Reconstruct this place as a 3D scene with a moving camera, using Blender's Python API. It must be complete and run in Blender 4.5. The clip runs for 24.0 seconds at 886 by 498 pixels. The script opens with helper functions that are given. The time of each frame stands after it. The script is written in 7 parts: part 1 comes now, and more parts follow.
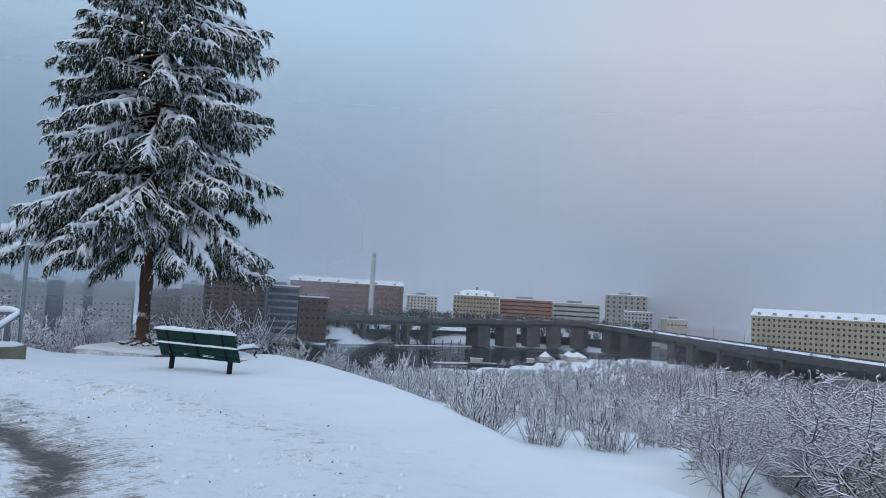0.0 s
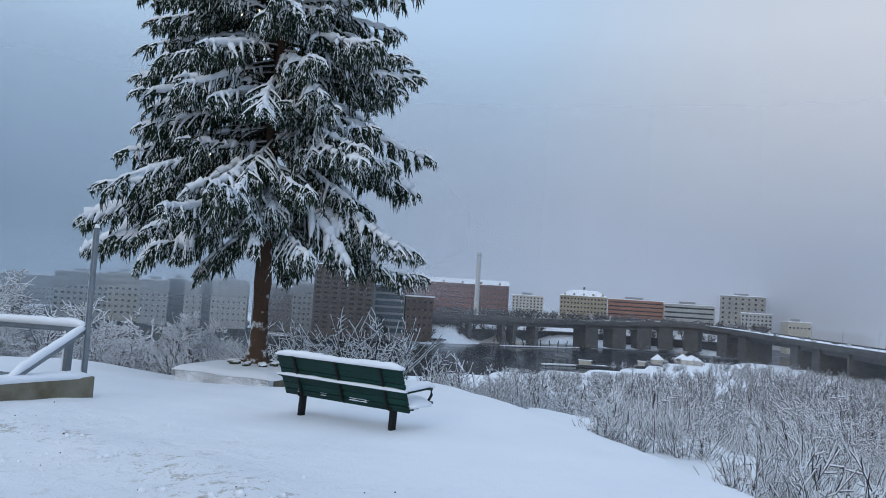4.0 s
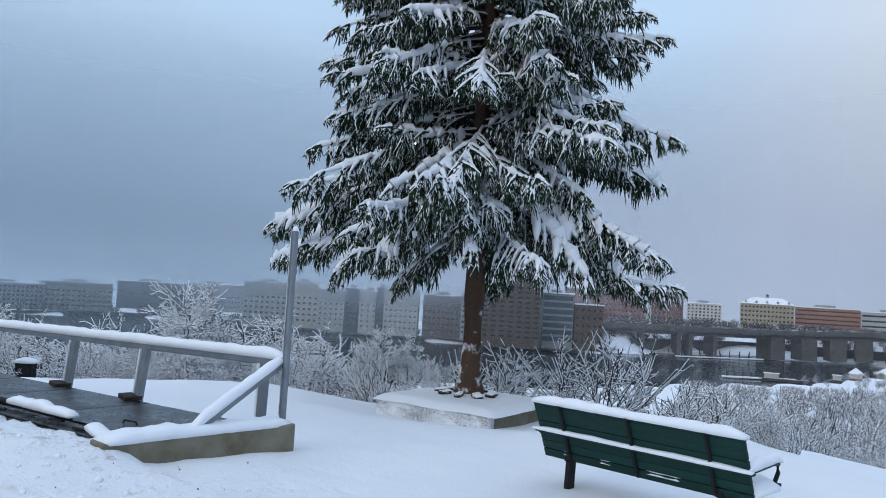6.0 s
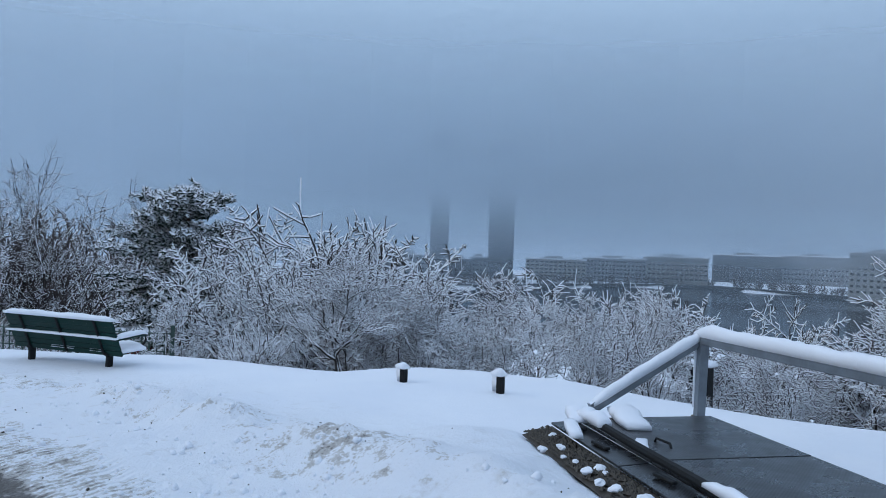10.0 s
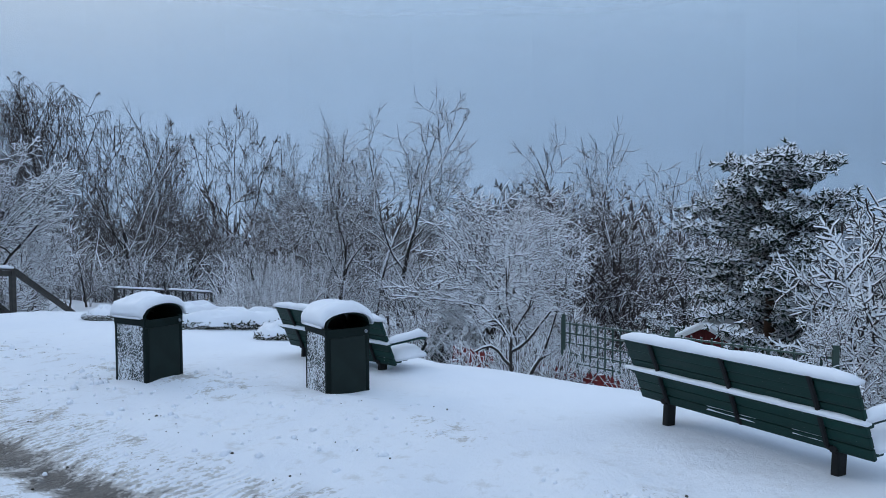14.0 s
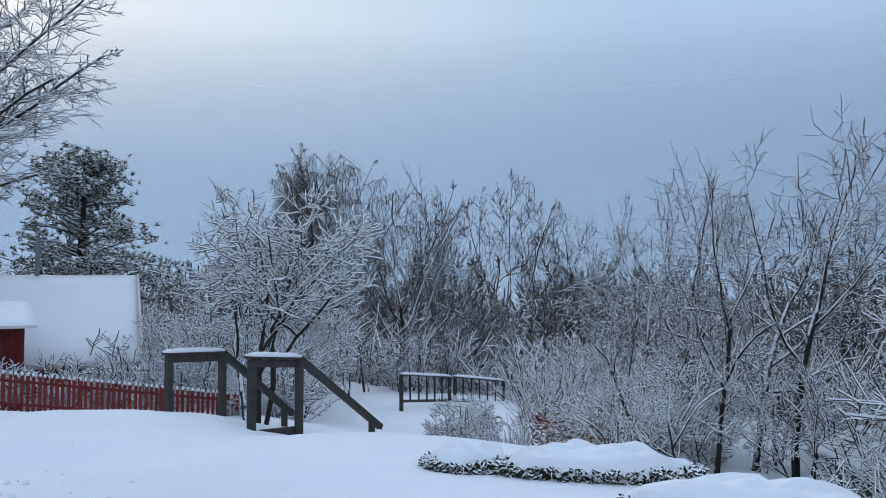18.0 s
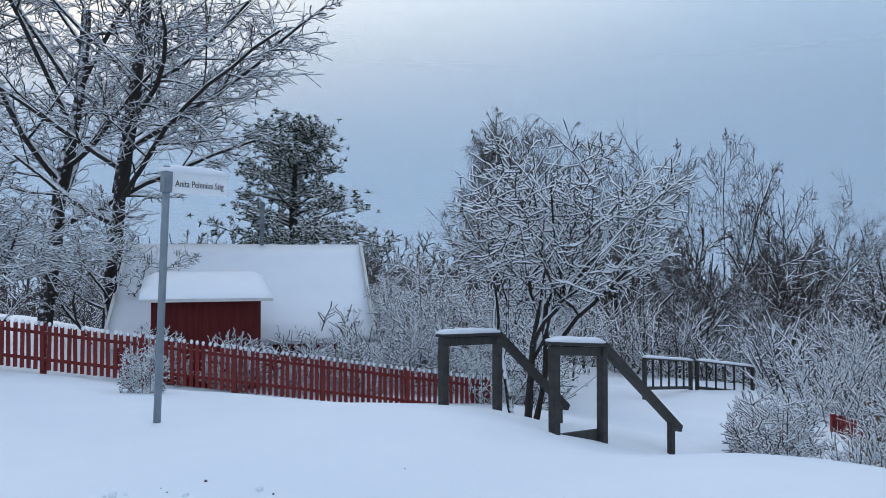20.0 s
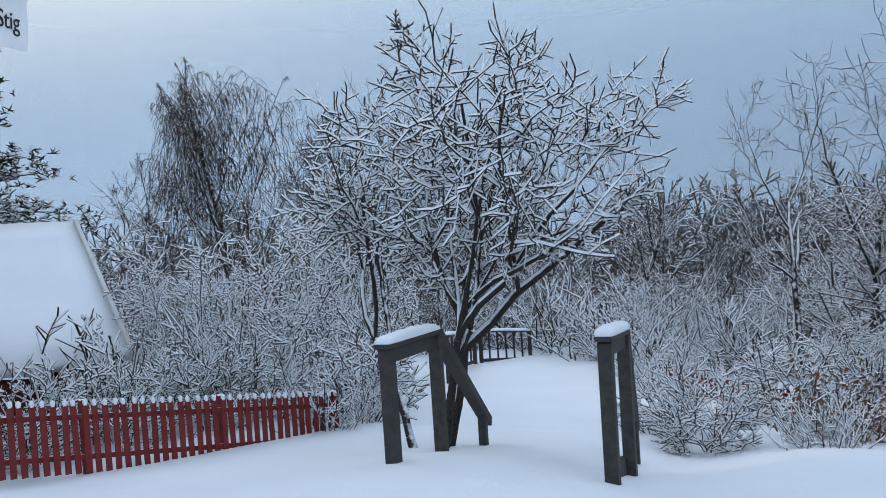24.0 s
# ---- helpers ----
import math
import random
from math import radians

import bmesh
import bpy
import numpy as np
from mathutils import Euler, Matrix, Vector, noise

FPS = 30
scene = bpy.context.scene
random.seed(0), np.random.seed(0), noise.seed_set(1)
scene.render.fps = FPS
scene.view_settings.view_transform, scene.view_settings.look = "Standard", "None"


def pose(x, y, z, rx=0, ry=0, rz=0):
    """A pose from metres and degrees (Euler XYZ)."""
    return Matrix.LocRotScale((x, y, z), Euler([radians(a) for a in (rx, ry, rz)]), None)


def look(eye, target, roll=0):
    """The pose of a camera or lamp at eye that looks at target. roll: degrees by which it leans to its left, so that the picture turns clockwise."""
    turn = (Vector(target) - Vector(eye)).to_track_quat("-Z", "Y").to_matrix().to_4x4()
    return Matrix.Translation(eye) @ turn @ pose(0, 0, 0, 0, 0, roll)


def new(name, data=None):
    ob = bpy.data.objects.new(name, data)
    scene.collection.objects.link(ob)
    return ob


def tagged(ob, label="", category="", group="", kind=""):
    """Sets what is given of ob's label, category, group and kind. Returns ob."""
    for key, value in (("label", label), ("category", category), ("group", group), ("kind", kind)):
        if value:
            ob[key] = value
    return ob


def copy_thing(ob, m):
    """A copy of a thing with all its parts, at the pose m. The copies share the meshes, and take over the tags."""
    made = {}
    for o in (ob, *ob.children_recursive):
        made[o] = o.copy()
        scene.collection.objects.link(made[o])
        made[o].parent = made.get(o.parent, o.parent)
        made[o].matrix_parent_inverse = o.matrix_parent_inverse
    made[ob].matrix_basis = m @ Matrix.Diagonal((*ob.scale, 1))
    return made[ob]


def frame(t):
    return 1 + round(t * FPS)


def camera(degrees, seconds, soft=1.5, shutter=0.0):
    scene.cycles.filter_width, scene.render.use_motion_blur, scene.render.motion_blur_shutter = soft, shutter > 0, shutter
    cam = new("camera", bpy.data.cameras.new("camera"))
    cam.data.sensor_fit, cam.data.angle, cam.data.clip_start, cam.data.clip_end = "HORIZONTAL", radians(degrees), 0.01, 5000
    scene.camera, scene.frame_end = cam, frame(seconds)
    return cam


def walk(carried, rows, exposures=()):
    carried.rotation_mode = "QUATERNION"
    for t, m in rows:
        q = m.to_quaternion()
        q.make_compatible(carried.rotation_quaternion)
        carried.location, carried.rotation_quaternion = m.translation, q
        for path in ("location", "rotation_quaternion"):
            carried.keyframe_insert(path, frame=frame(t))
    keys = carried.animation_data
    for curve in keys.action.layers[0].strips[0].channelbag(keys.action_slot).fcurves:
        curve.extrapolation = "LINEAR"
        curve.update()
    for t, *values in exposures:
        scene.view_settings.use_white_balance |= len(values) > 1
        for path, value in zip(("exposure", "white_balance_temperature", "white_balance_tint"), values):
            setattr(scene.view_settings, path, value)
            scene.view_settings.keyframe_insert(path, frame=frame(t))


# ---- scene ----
cam = camera(59.8, 24.0, 0.9)
PATH = [
    (0, (0.195, 0.589, 1.474), (-0.038, 2.571, 1.61), 3.3),
    (0.5, (-0.005, 1.177, 1.491), (-0.24, 3.159, 1.619), 2.5),
    (1, (-0.231, 1.766, 1.508), (-0.438, 3.753, 1.606), 3.1),
    (1.5, (-0.509, 2.357, 1.521), (-0.707, 4.342, 1.66), 3.7),
    (3.5, (-1.935, 4.739, 1.485), (-2.319, 6.7, 1.562), 5.1),
    (4, (-2.334, 5.319, 1.507), (-2.83, 7.253, 1.626), 3.6),
    (4.5, (-2.758, 5.902, 1.513), (-3.34, 7.812, 1.629), 4.0),
    (5, (-3.16, 6.453, 1.531), (-3.816, 8.341, 1.621), 5.2),
    (5.5, (-3.63, 6.952, 1.532), (-4.436, 8.778, 1.652), 4.3),
    (6, (-4.182, 7.424, 1.555), (-5.079, 9.208, 1.669), 3.4),
    (6.5, (-4.738, 7.947, 1.546), (-5.799, 9.639, 1.641), 2.1),
    (7, (-5.339, 8.376, 1.568), (-6.622, 9.907, 1.664), 0.7),
    (7.5, (-6.028, 8.772, 1.541), (-7.408, 10.216, 1.645), 1.4),
    (8, (-6.582, 9.238, 1.552), (-8.078, 10.563, 1.643), 2.0),
    (8.5, (-7.277, 9.466, 1.564), (-8.891, 10.647, 1.609), 2.2),
    (9, (-8.009, 9.672, 1.536), (-9.755, 10.649, 1.545), 2.2),
    (9.5, (-8.748, 9.863, 1.517), (-10.544, 10.743, 1.506), 1.2),
    (10, (-9.611, 9.849, 1.477), (-11.472, 10.58, 1.452), 1.9),
    (10.5, (-10.465, 9.801, 1.453), (-12.402, 10.298, 1.427), 2.6),
    (11, (-11.055, 9.866, 1.418), (-13.026, 10.202, 1.361), 2.0),
    (11.5, (-11.547, 9.975, 1.387), (-13.541, 10.115, 1.31), 1.1),
    (13.5, (-14.52, 8.999, 1.28), (-16.463, 8.536, 1.176), -0.1),
    (14, (-15.217, 8.652, 1.279), (-17.123, 8.053, 1.182), -0.2),
    (14.5, (-15.858, 8.268, 1.266), (-17.758, 7.643, 1.229), 1.3),
    (15, (-16.449, 7.81, 1.235), (-18.294, 7.038, 1.253), -1.1),
    (15.5, (-17.022, 7.318, 1.22), (-18.827, 6.458, 1.229), -2.4),
    (16, (-17.576, 6.742, 1.218), (-19.353, 5.824, 1.223), -0.9),
    (16.5, (-18.157, 6.118, 1.2), (-19.922, 5.178, 1.16), -0.8),
    (17, (-18.56, 5.464, 1.192), (-20.279, 4.442, 1.178), -1.7),
    (17.5, (-19.026, 4.674, 1.186), (-20.689, 3.566, 1.276), -1.9),
    (18, (-19.415, 3.858, 1.167), (-21.049, 2.709, 1.269), -0.2),
    (18.5, (-19.674, 3.088, 1.16), (-21.199, 1.794, 1.207), 0.5),
    (19, (-19.922, 2.34, 1.15), (-21.373, 0.964, 1.158), -0.6),
    (19.5, (-20.044, 1.583, 1.126), (-21.405, 0.118, 1.161), -0.0),
    (21.5, (-19.82, -1.609, 1.097), (-21.377, -2.864, 1.066), -1.7),
    (22, (-19.939, -2.278, 1.109), (-21.668, -3.283, 1.06), -1.4),
    (22.5, (-20.214, -2.773, 1.092), (-22.018, -3.629, 0.974), -0.9),
    (23, (-20.563, -3.073, 1.074), (-22.434, -3.77, 0.958), -1.6),
    (23.5, (-21.004, -3.41, 1.061), (-22.86, -4.154, 1.011), -3.7),
    (24, (-21.548, -3.816, 1.03), (-23.408, -4.55, 0.974), -3.7),
]
walk(cam, [(t, look(eye, target, roll)) for t, eye, target, roll in PATH],
     ((0, -0.06, 6600, 10), (3.5, -0.02, 6600, 10), (6, 0.20, 6650, 10), (7.5, 0.26, 6500, 10), (8.7, 0.06, 6350, 10), (10, 0.0, 6250, 10), (11.5, 0.0, 6200, 10), (14, 0.08, 6400, 10), (16.5, 0.13, 6500, 10), (18, 0.06, 6550, 10), (21, 0.18, 6650, 10), (24, 0.28, 6900, 10)))


# ---------- light ----------
world = bpy.data.worlds.new("winter_sky")
scene.world = world
world.use_nodes = True
SUN_AZ, SUN_EL = 196.0, 14.0      # degrees: bearing clockwise from +y, height


def build_sky():
    nt = world.node_tree
    nt.nodes.clear()
    N, L = nt.nodes.new, nt.links.new
    out, bg = N("ShaderNodeOutputWorld"), N("ShaderNodeBackground")
    sky = N("ShaderNodeTexSky")
    sky.sky_type, sky.sun_disc = "NISHITA", False
    sky.sun_elevation, sky.sun_rotation = radians(SUN_EL), radians(SUN_AZ)
    sky.air_density, sky.dust_density, sky.ozone_density = 1.2, 3.0, 1.5
    co, sep = N("ShaderNodeTexCoord"), N("ShaderNodeSeparateXYZ")
    L(co.outputs["Generated"], sep.inputs[0])
    ramp = N("ShaderNodeValToRGB")
    e = ramp.color_ramp.elements
    e[0].position, e[0].color = 0.0, (0.20, 0.27, 0.37, 1)
    e[1].position, e[1].color = 1.0, (0.60, 0.76, 1.0, 1)
    for p, c in ((0.07, (0.20, 0.28, 0.385)), (0.18, (0.29, 0.41, 0.57)), (0.34, (0.40, 0.56, 0.77)), (0.6, (0.50, 0.66, 0.90))):
        n = ramp.color_ramp.elements.new(p)
        n.color = (*c, 1)
    L(sep.outputs[2], ramp.inputs[0])
    # two broad brighter parts of the cloud: pinkish low in the north-east, pale towards the sun
    col = ramp.outputs[0]
    for d, c, a, b, s in (((0.42, 0.88, 0.22), (0.60, 0.61, 0.66), 0.80, 1.0, 0.76), ((-0.42, -0.86, 0.30), (0.62, 0.69, 0.76), 0.72, 1.0, 0.6)):
        dot = N("ShaderNodeVectorMath")
        dot.operation = "DOT_PRODUCT"
        L(co.outputs["Generated"], dot.inputs[0])
        dot.inputs[1].default_value = Vector(d).normalized()
        mr = N("ShaderNodeMapRange")
        mr.interpolation_type = "SMOOTHSTEP"
        mr.inputs[1].default_value, mr.inputs[2].default_value, mr.inputs[4].default_value = a, b, s
        L(dot.outputs["Value"], mr.inputs[0])
        mix = N("ShaderNodeMix")
        mix.data_type = "RGBA"
        L(mr.outputs[0], mix.inputs[0])
        L(col, mix.inputs[6])
        mix.inputs[7].default_value = (*c, 1)
        col = mix.outputs[2]
    # soft cloud mottling
    no = N("ShaderNodeTexNoise")
    no.inputs["Scale"].default_value, no.inputs["Detail"].default_value = 2.2, 4
    L(co.outputs["Generated"], no.inputs["Vector"])
    mr = N("ShaderNodeMapRange")
    mr.inputs[3].default_value, mr.inputs[4].default_value = 0.86, 1.14
    L(no.outputs["Fac"], mr.inputs[0])
    mul = N("ShaderNodeVectorMath")
    mul.operation = "SCALE"
    L(col, mul.inputs[0])
    L(mr.outputs[0], mul.inputs["Scale"])
    sc = N("ShaderNodeVectorMath")
    sc.operation = "SCALE"
    sc.inputs["Scale"].default_value = 0.012
    L(sky.outputs[0], sc.inputs[0])
    add = N("ShaderNodeVectorMath")
    L(mul.outputs[0], add.inputs[0])
    L(sc.outputs[0], add.inputs[1])
    L(add.outputs[0], bg.inputs[0])
    bg.inputs[1].default_value = SKY
    L(bg.outputs[0], out.inputs[0])


SKY = 1.0
build_sky()
sun_data = bpy.data.lights.new("sun", "SUN")
sun_data.energy, sun_data.angle, sun_data.color = 0.45, radians(25), (1.0, 0.93, 0.86)
sun = new("sun", sun_data)
_a, _e = radians(SUN_AZ), radians(SUN_EL + 14)
sun.matrix_world = look((0, 0, 60), (-60 * math.sin(_a) * math.cos(_e), -60 * math.cos(_a) * math.cos(_e), 60 - 60 * math.sin(_e)))


# ---------- materials ----------
class Mat:
    """A small node-material builder: colours, noises and mixes on one Principled shader."""

    def __init__(self, name, rough=0.7, metal=0.0, spec=0.4):
        self.m = bpy.data.materials.new(name)
        self.m.use_nodes = True
        self.nt = self.m.node_tree
        self.b = self.nt.nodes["Principled BSDF"]
        self.b.inputs["Roughness"].default_value = rough
        self.b.inputs["Metallic"].default_value = metal
        self.b.inputs["Specular IOR Level"].default_value = spec
        self.co = self.n("ShaderNodeTexCoord")
        self.geo = self.n("ShaderNodeNewGeometry")
        self.info = self.n("ShaderNodeObjectInfo")

    def n(self, kind):
        return self.nt.nodes.new(kind)

    def link(self, a, b):
        self.nt.links.new(a, b)

    def noise(self, scale, detail=4, rough=0.55, world_space=False, stretch=None):
        x = self.n("ShaderNodeTexNoise")
        x.inputs["Scale"].default_value, x.inputs["Detail"].default_value, x.inputs["Roughness"].default_value = scale, detail, rough
        src = self.geo.outputs["Position"] if world_space else self.co.outputs["Object"]
        if stretch:
            mp = self.n("ShaderNodeMapping")
            mp.inputs["Scale"].default_value = stretch
            self.link(src, mp.inputs[0])
            src = mp.outputs[0]
        self.link(src, x.inputs["Vector"])
        return x.outputs["Fac"]

    def range(self, v, a, b, c=0.0, d=1.0):
        x = self.n("ShaderNodeMapRange")
        x.inputs[1].default_value, x.inputs[2].default_value, x.inputs[3].default_value, x.inputs[4].default_value = a, b, c, d
        self.link(v, x.inputs[0])
        return x.outputs[0]

    def math(self, op, a, b):
        x = self.n("ShaderNodeMath")
        x.operation = op
        for i, v in enumerate((a, b)):
            if isinstance(v, (int, float)):
                x.inputs[i].default_value = v
            else:
                self.link(v, x.inputs[i])
        return x.outputs[0]

    def mix(self, f, a, b):
        x = self.n("ShaderNodeMix")
        x.data_type = "RGBA"
        if isinstance(f, (int, float)):
            x.inputs[0].default_value = f
        else:
            self.link(f, x.inputs[0])
        for i, v in ((6, a), (7, b)):
            if isinstance(v, tuple):
                x.inputs[i].default_value = (*v, 1)
            else:
                self.link(v, x.inputs[i])
        return x.outputs[2]

    def up(self):
        x = self.n("ShaderNodeSeparateXYZ")
        self.link(self.geo.outputs["Normal"], x.inputs[0])
        return x.outputs[2]

    def place(self, k):
        x = self.n("ShaderNodeSeparateXYZ")
        self.link(self.geo.outputs["Position"], x.inputs[0])
        return x.outputs[k]

    def done(self, colour, bump=None, strength=0.3, dist=0.02, rough=None):
        if isinstance(colour, tuple):
            self.b.inputs["Base Color"].default_value = (*colour, 1)
        else:
            self.link(colour, self.b.inputs["Base Color"])
        if rough is not None:
            self.link(rough, self.b.inputs["Roughness"])
        if bump is not None:
            x = self.n("ShaderNodeBump")
            x.inputs["Strength"].default_value, x.inputs["Distance"].default_value = strength, dist
            self.link(bump, x.inputs["Height"])
            self.link(x.outputs[0], self.b.inputs["Normal"])
        return self.m


SNOW = (0.86, 0.885, 0.92)


def mat_snow():
    m = Mat("snow", 0.65, spec=0.25)
    big, fine = m.noise(1.3, 5, world_space=True), m.noise(28, 5, 0.7, world_space=True)
    c = m.mix(m.range(big, 0.35, 0.7), (0.82, 0.85, 0.90), SNOW)
    return m.done(c, m.math("ADD", m.math("MULTIPLY", big, 1.6), m.math("MULTIPLY", fine, 0.35)), 0.35, 0.03)


def mat_ground():
    """Snow with a dirty slush track; the mesh says where wheels and boots have been."""
    m = Mat("trodden_snow", 0.65, spec=0.25)

    def given(name):
        at = m.n("ShaderNodeAttribute")
        at.attribute_name = name
        return at.outputs["Fac"]
    d, along, across, walked = given("dirt"), given("along"), given("across"), given("walked")
    big, mid, fine = m.noise(0.9, 5, world_space=True), m.noise(6, 6, 0.65, world_space=True), m.noise(34, 6, 0.7, world_space=True)
    # tyre lugs pressed across the ruts
    side = m.math("ABSOLUTE", across, 0)
    lug = m.math("SINE", m.math("ADD", m.math("MULTIPLY", along, 88.0), m.math("ADD", m.math("MULTIPLY", m.math("PINGPONG", side, 0.13), 24.0), m.math("MULTIPLY", mid, 3.0))), 0)
    rut = m.math("MULTIPLY", m.range(m.math("ABSOLUTE", m.math("SUBTRACT", side, 1.0), 0), 0.24, 0.34, 1.0, 0.0), m.range(d, 0.05, 0.3))
    lug = m.math("MULTIPLY", m.range(lug, -0.6, 0.9), m.math("MULTIPLY", rut, m.range(big, 0.32, 0.52)))
    # boot prints and crumbs
    v = m.n("ShaderNodeTexVoronoi")
    v.inputs["Scale"].default_value = 2.3
    wp = m.n("ShaderNodeVectorMath")
    wp.operation = "ADD"
    sc = m.n("ShaderNodeVectorMath")
    sc.operation = "SCALE"
    sc.inputs["Scale"].default_value = 0.35
    nc = m.n("ShaderNodeTexNoise")
    nc.inputs["Scale"].default_value = 5.0
    m.link(m.geo.outputs["Position"], nc.inputs["Vector"])
    m.link(nc.outputs["Color"], sc.inputs[0])
    m.link(m.geo.outputs["Position"], wp.inputs[0])
    m.link(sc.outputs[0], wp.inputs[1])
    m.link(wp.outputs[0], v.inputs["Vector"])
    pit = m.math("MULTIPLY", m.range(v.outputs["Distance"], 0.16, 0.34, 1.0, 0.0), m.math("MULTIPLY", walked, m.range(big, 0.42, 0.55)))
    snow = m.mix(m.range(big, 0.35, 0.7), (0.82, 0.85, 0.90), SNOW)
    snow = m.mix(m.math("MULTIPLY", walked, m.range(mid, 0.56, 0.70, 0.0, 0.55)), snow, (0.60, 0.59, 0.57))
    slush = m.mix(m.range(fine, 0.3, 0.7), (0.36, 0.33, 0.30), (0.68, 0.68, 0.67))
    mud = m.mix(m.range(mid, 0.35, 0.65), (0.045, 0.040, 0.036), (0.14, 0.125, 0.11))
    n = m.math("ADD", m.math("MULTIPLY", mid, 0.8), m.math("MULTIPLY", fine, 0.7))
    k = m.math("ADD", d, m.math("MULTIPLY", m.math("SUBTRACT", n, 0.75), m.math("MULTIPLY", m.range(d, 0.0, 0.12), 3.0)))
    k = m.math("SUBTRACT", k, m.math("MULTIPLY", m.math("SUBTRACT", lug, m.math("MULTIPLY", rut, 0.40)), 0.27))
    c = m.mix(m.range(k, 0.33, 0.50), snow, slush)
    c = m.mix(m.range(k, 0.66, 0.95), c, mud)
    r = m.range(k, 0.6, 1.0, 0.65, 0.28)
    h = m.math("ADD", m.math("MULTIPLY", big, 1.0), m.math("ADD", m.math("MULTIPLY", mid, m.range(walked, 0, 1, 0.26, 0.95)), m.math("MULTIPLY", fine, m.range(walked, 0, 1, 0.16, 0.45))))
    h = m.math("ADD", h, m.math("SUBTRACT", m.math("MULTIPLY", lug, 0.55), m.math("MULTIPLY", pit, 0.55)))
    return m.done(c, h, 0.6, 0.075, r)


def mat_bark(name, dark, light, t=0.12, spread=0.5, scale=9.0, frost=0.0):
    """Bark or twigs with snow lying on what faces up."""
    m = Mat(name, 0.85, spec=0.15)
    no, fine = m.noise(scale, 5, 0.6, world_space=True), m.noise(60, 3, 0.6, world_space=True)
    bark = m.mix(m.range(fine, 0.35, 0.65), dark, light)
    k = m.math("ADD", m.up(), m.math("MULTIPLY", m.math("SUBTRACT", no, 0.5), spread * 2))
    c = m.mix(m.range(k, t - 0.08 - frost, t + 0.08), bark, SNOW)
    return m.done(c, fine, 0.4, 0.01)


def mat_paint(name, base, wear, rough=0.5, scale=6, metal=0.0, stretch=None, snow=None, spec=0.5, dust=None):
    m = Mat(name, rough, metal, spec=spec)
    no, fine = m.noise(scale, 6, 0.6, stretch=stretch), m.noise(scale * 9, 4, 0.6, stretch=stretch)
    c = m.mix(m.range(no, 0.4, 0.75), base, wear)
    v = m.range(m.info.outputs["Random"], 0, 1, 0.85, 1.15)
    x = m.n("ShaderNodeVectorMath")
    x.operation = "SCALE"
    m.link(c, x.inputs[0])
    m.link(v, x.inputs["Scale"])
    c = x.outputs[0]
    if snow is not None:
        k = m.math("ADD", m.up(), m.math("MULTIPLY", m.math("SUBTRACT", fine, 0.5), 0.9))
        c = m.mix(m.range(k, snow, snow + 0.12), c, SNOW)
    if dust is not None:
        k = m.math("ADD", m.noise(90, 4, 0.7), m.math("MULTIPLY", m.math("SUBTRACT", m.noise(3.5, 3), 0.5), 0.5))
        c = m.mix(m.range(k, dust, dust + 0.08), c, SNOW)
    return m.done(c, fine, 0.25, 0.01, m.range(no, 0.3, 0.8, rough * 0.8, min(1, rough * 1.3)))


def mat_crusted(name, base, amount=0.5):
    """A wall that the wind has plastered with snow."""
    m = Mat(name, 0.6, spec=0.3)
    a, b = m.noise(70, 6, 0.75), m.noise(4, 3)
    k = m.math("ADD", a, m.math("MULTIPLY", m.math("SUBTRACT", b, 0.5), 0.35))
    f = m.range(k, amount, amount + 0.07)
    return m.done(m.mix(f, base, SNOW), f, 0.6, 0.015)


def mat_perforated(name, base):
    """Painted sheet with rows of small punched holes."""
    m = Mat(name, 0.6, spec=0.25)
    v = m.n("ShaderNodeTexVoronoi")
    v.inputs["Scale"].default_value, v.inputs["Randomness"].default_value = 62, 0.0
    mp = m.n("ShaderNodeMapping")
    m.link(m.co.outputs["Object"], mp.inputs[0])
    m.link(mp.outputs[0], v.inputs["Vector"])
    f = m.range(v.outputs["Distance"], 0.28, 0.36)
    no = m.noise(5, 5)
    c = m.mix(f, (0.003, 0.004, 0.004), m.mix(m.range(no, 0.4, 0.8), base, tuple(1.6 * x for x in base)))
    return m.done(c, f, 0.5, 0.004)


def mat_steel_plate():
    m = Mat("wet_chequer_plate", 0.3, 0.7, 0.5)
    w = m.n("ShaderNodeTexWave")
    w.wave_type, w.bands_direction = "BANDS", "DIAGONAL"
    w.inputs["Scale"].default_value, w.inputs["Distortion"].default_value = 26, 0.3
    m.link(m.co.outputs["Object"], w.inputs["Vector"])
    no, fl = m.noise(2.2, 6, 0.65), m.noise(45, 4, 0.7)
    c = m.mix(m.range(no, 0.35, 0.7), (0.035, 0.038, 0.042), (0.085, 0.088, 0.092))
    c = m.mix(m.range(fl, 0.66, 0.70), c, (0.02, 0.016, 0.012))
    return m.done(c, w.outputs["Color"], 0.18, 0.004, m.range(no, 0.3, 0.7, 0.12, 0.5))


def mat_water():
    m = Mat("water", 0.2, spec=0.035)
    a, b = m.noise(0.05, 6, 0.6, world_space=True, stretch=(1, 2.5, 1)), m.noise(0.6, 4, 0.6, world_space=True)
    return m.done((0.010, 0.016, 0.022), m.math("ADD", a, m.math("MULTIPLY", b, 0.3)), 0.05, 0.3, m.range(a, 0.35, 0.65, 0.10, 0.22))


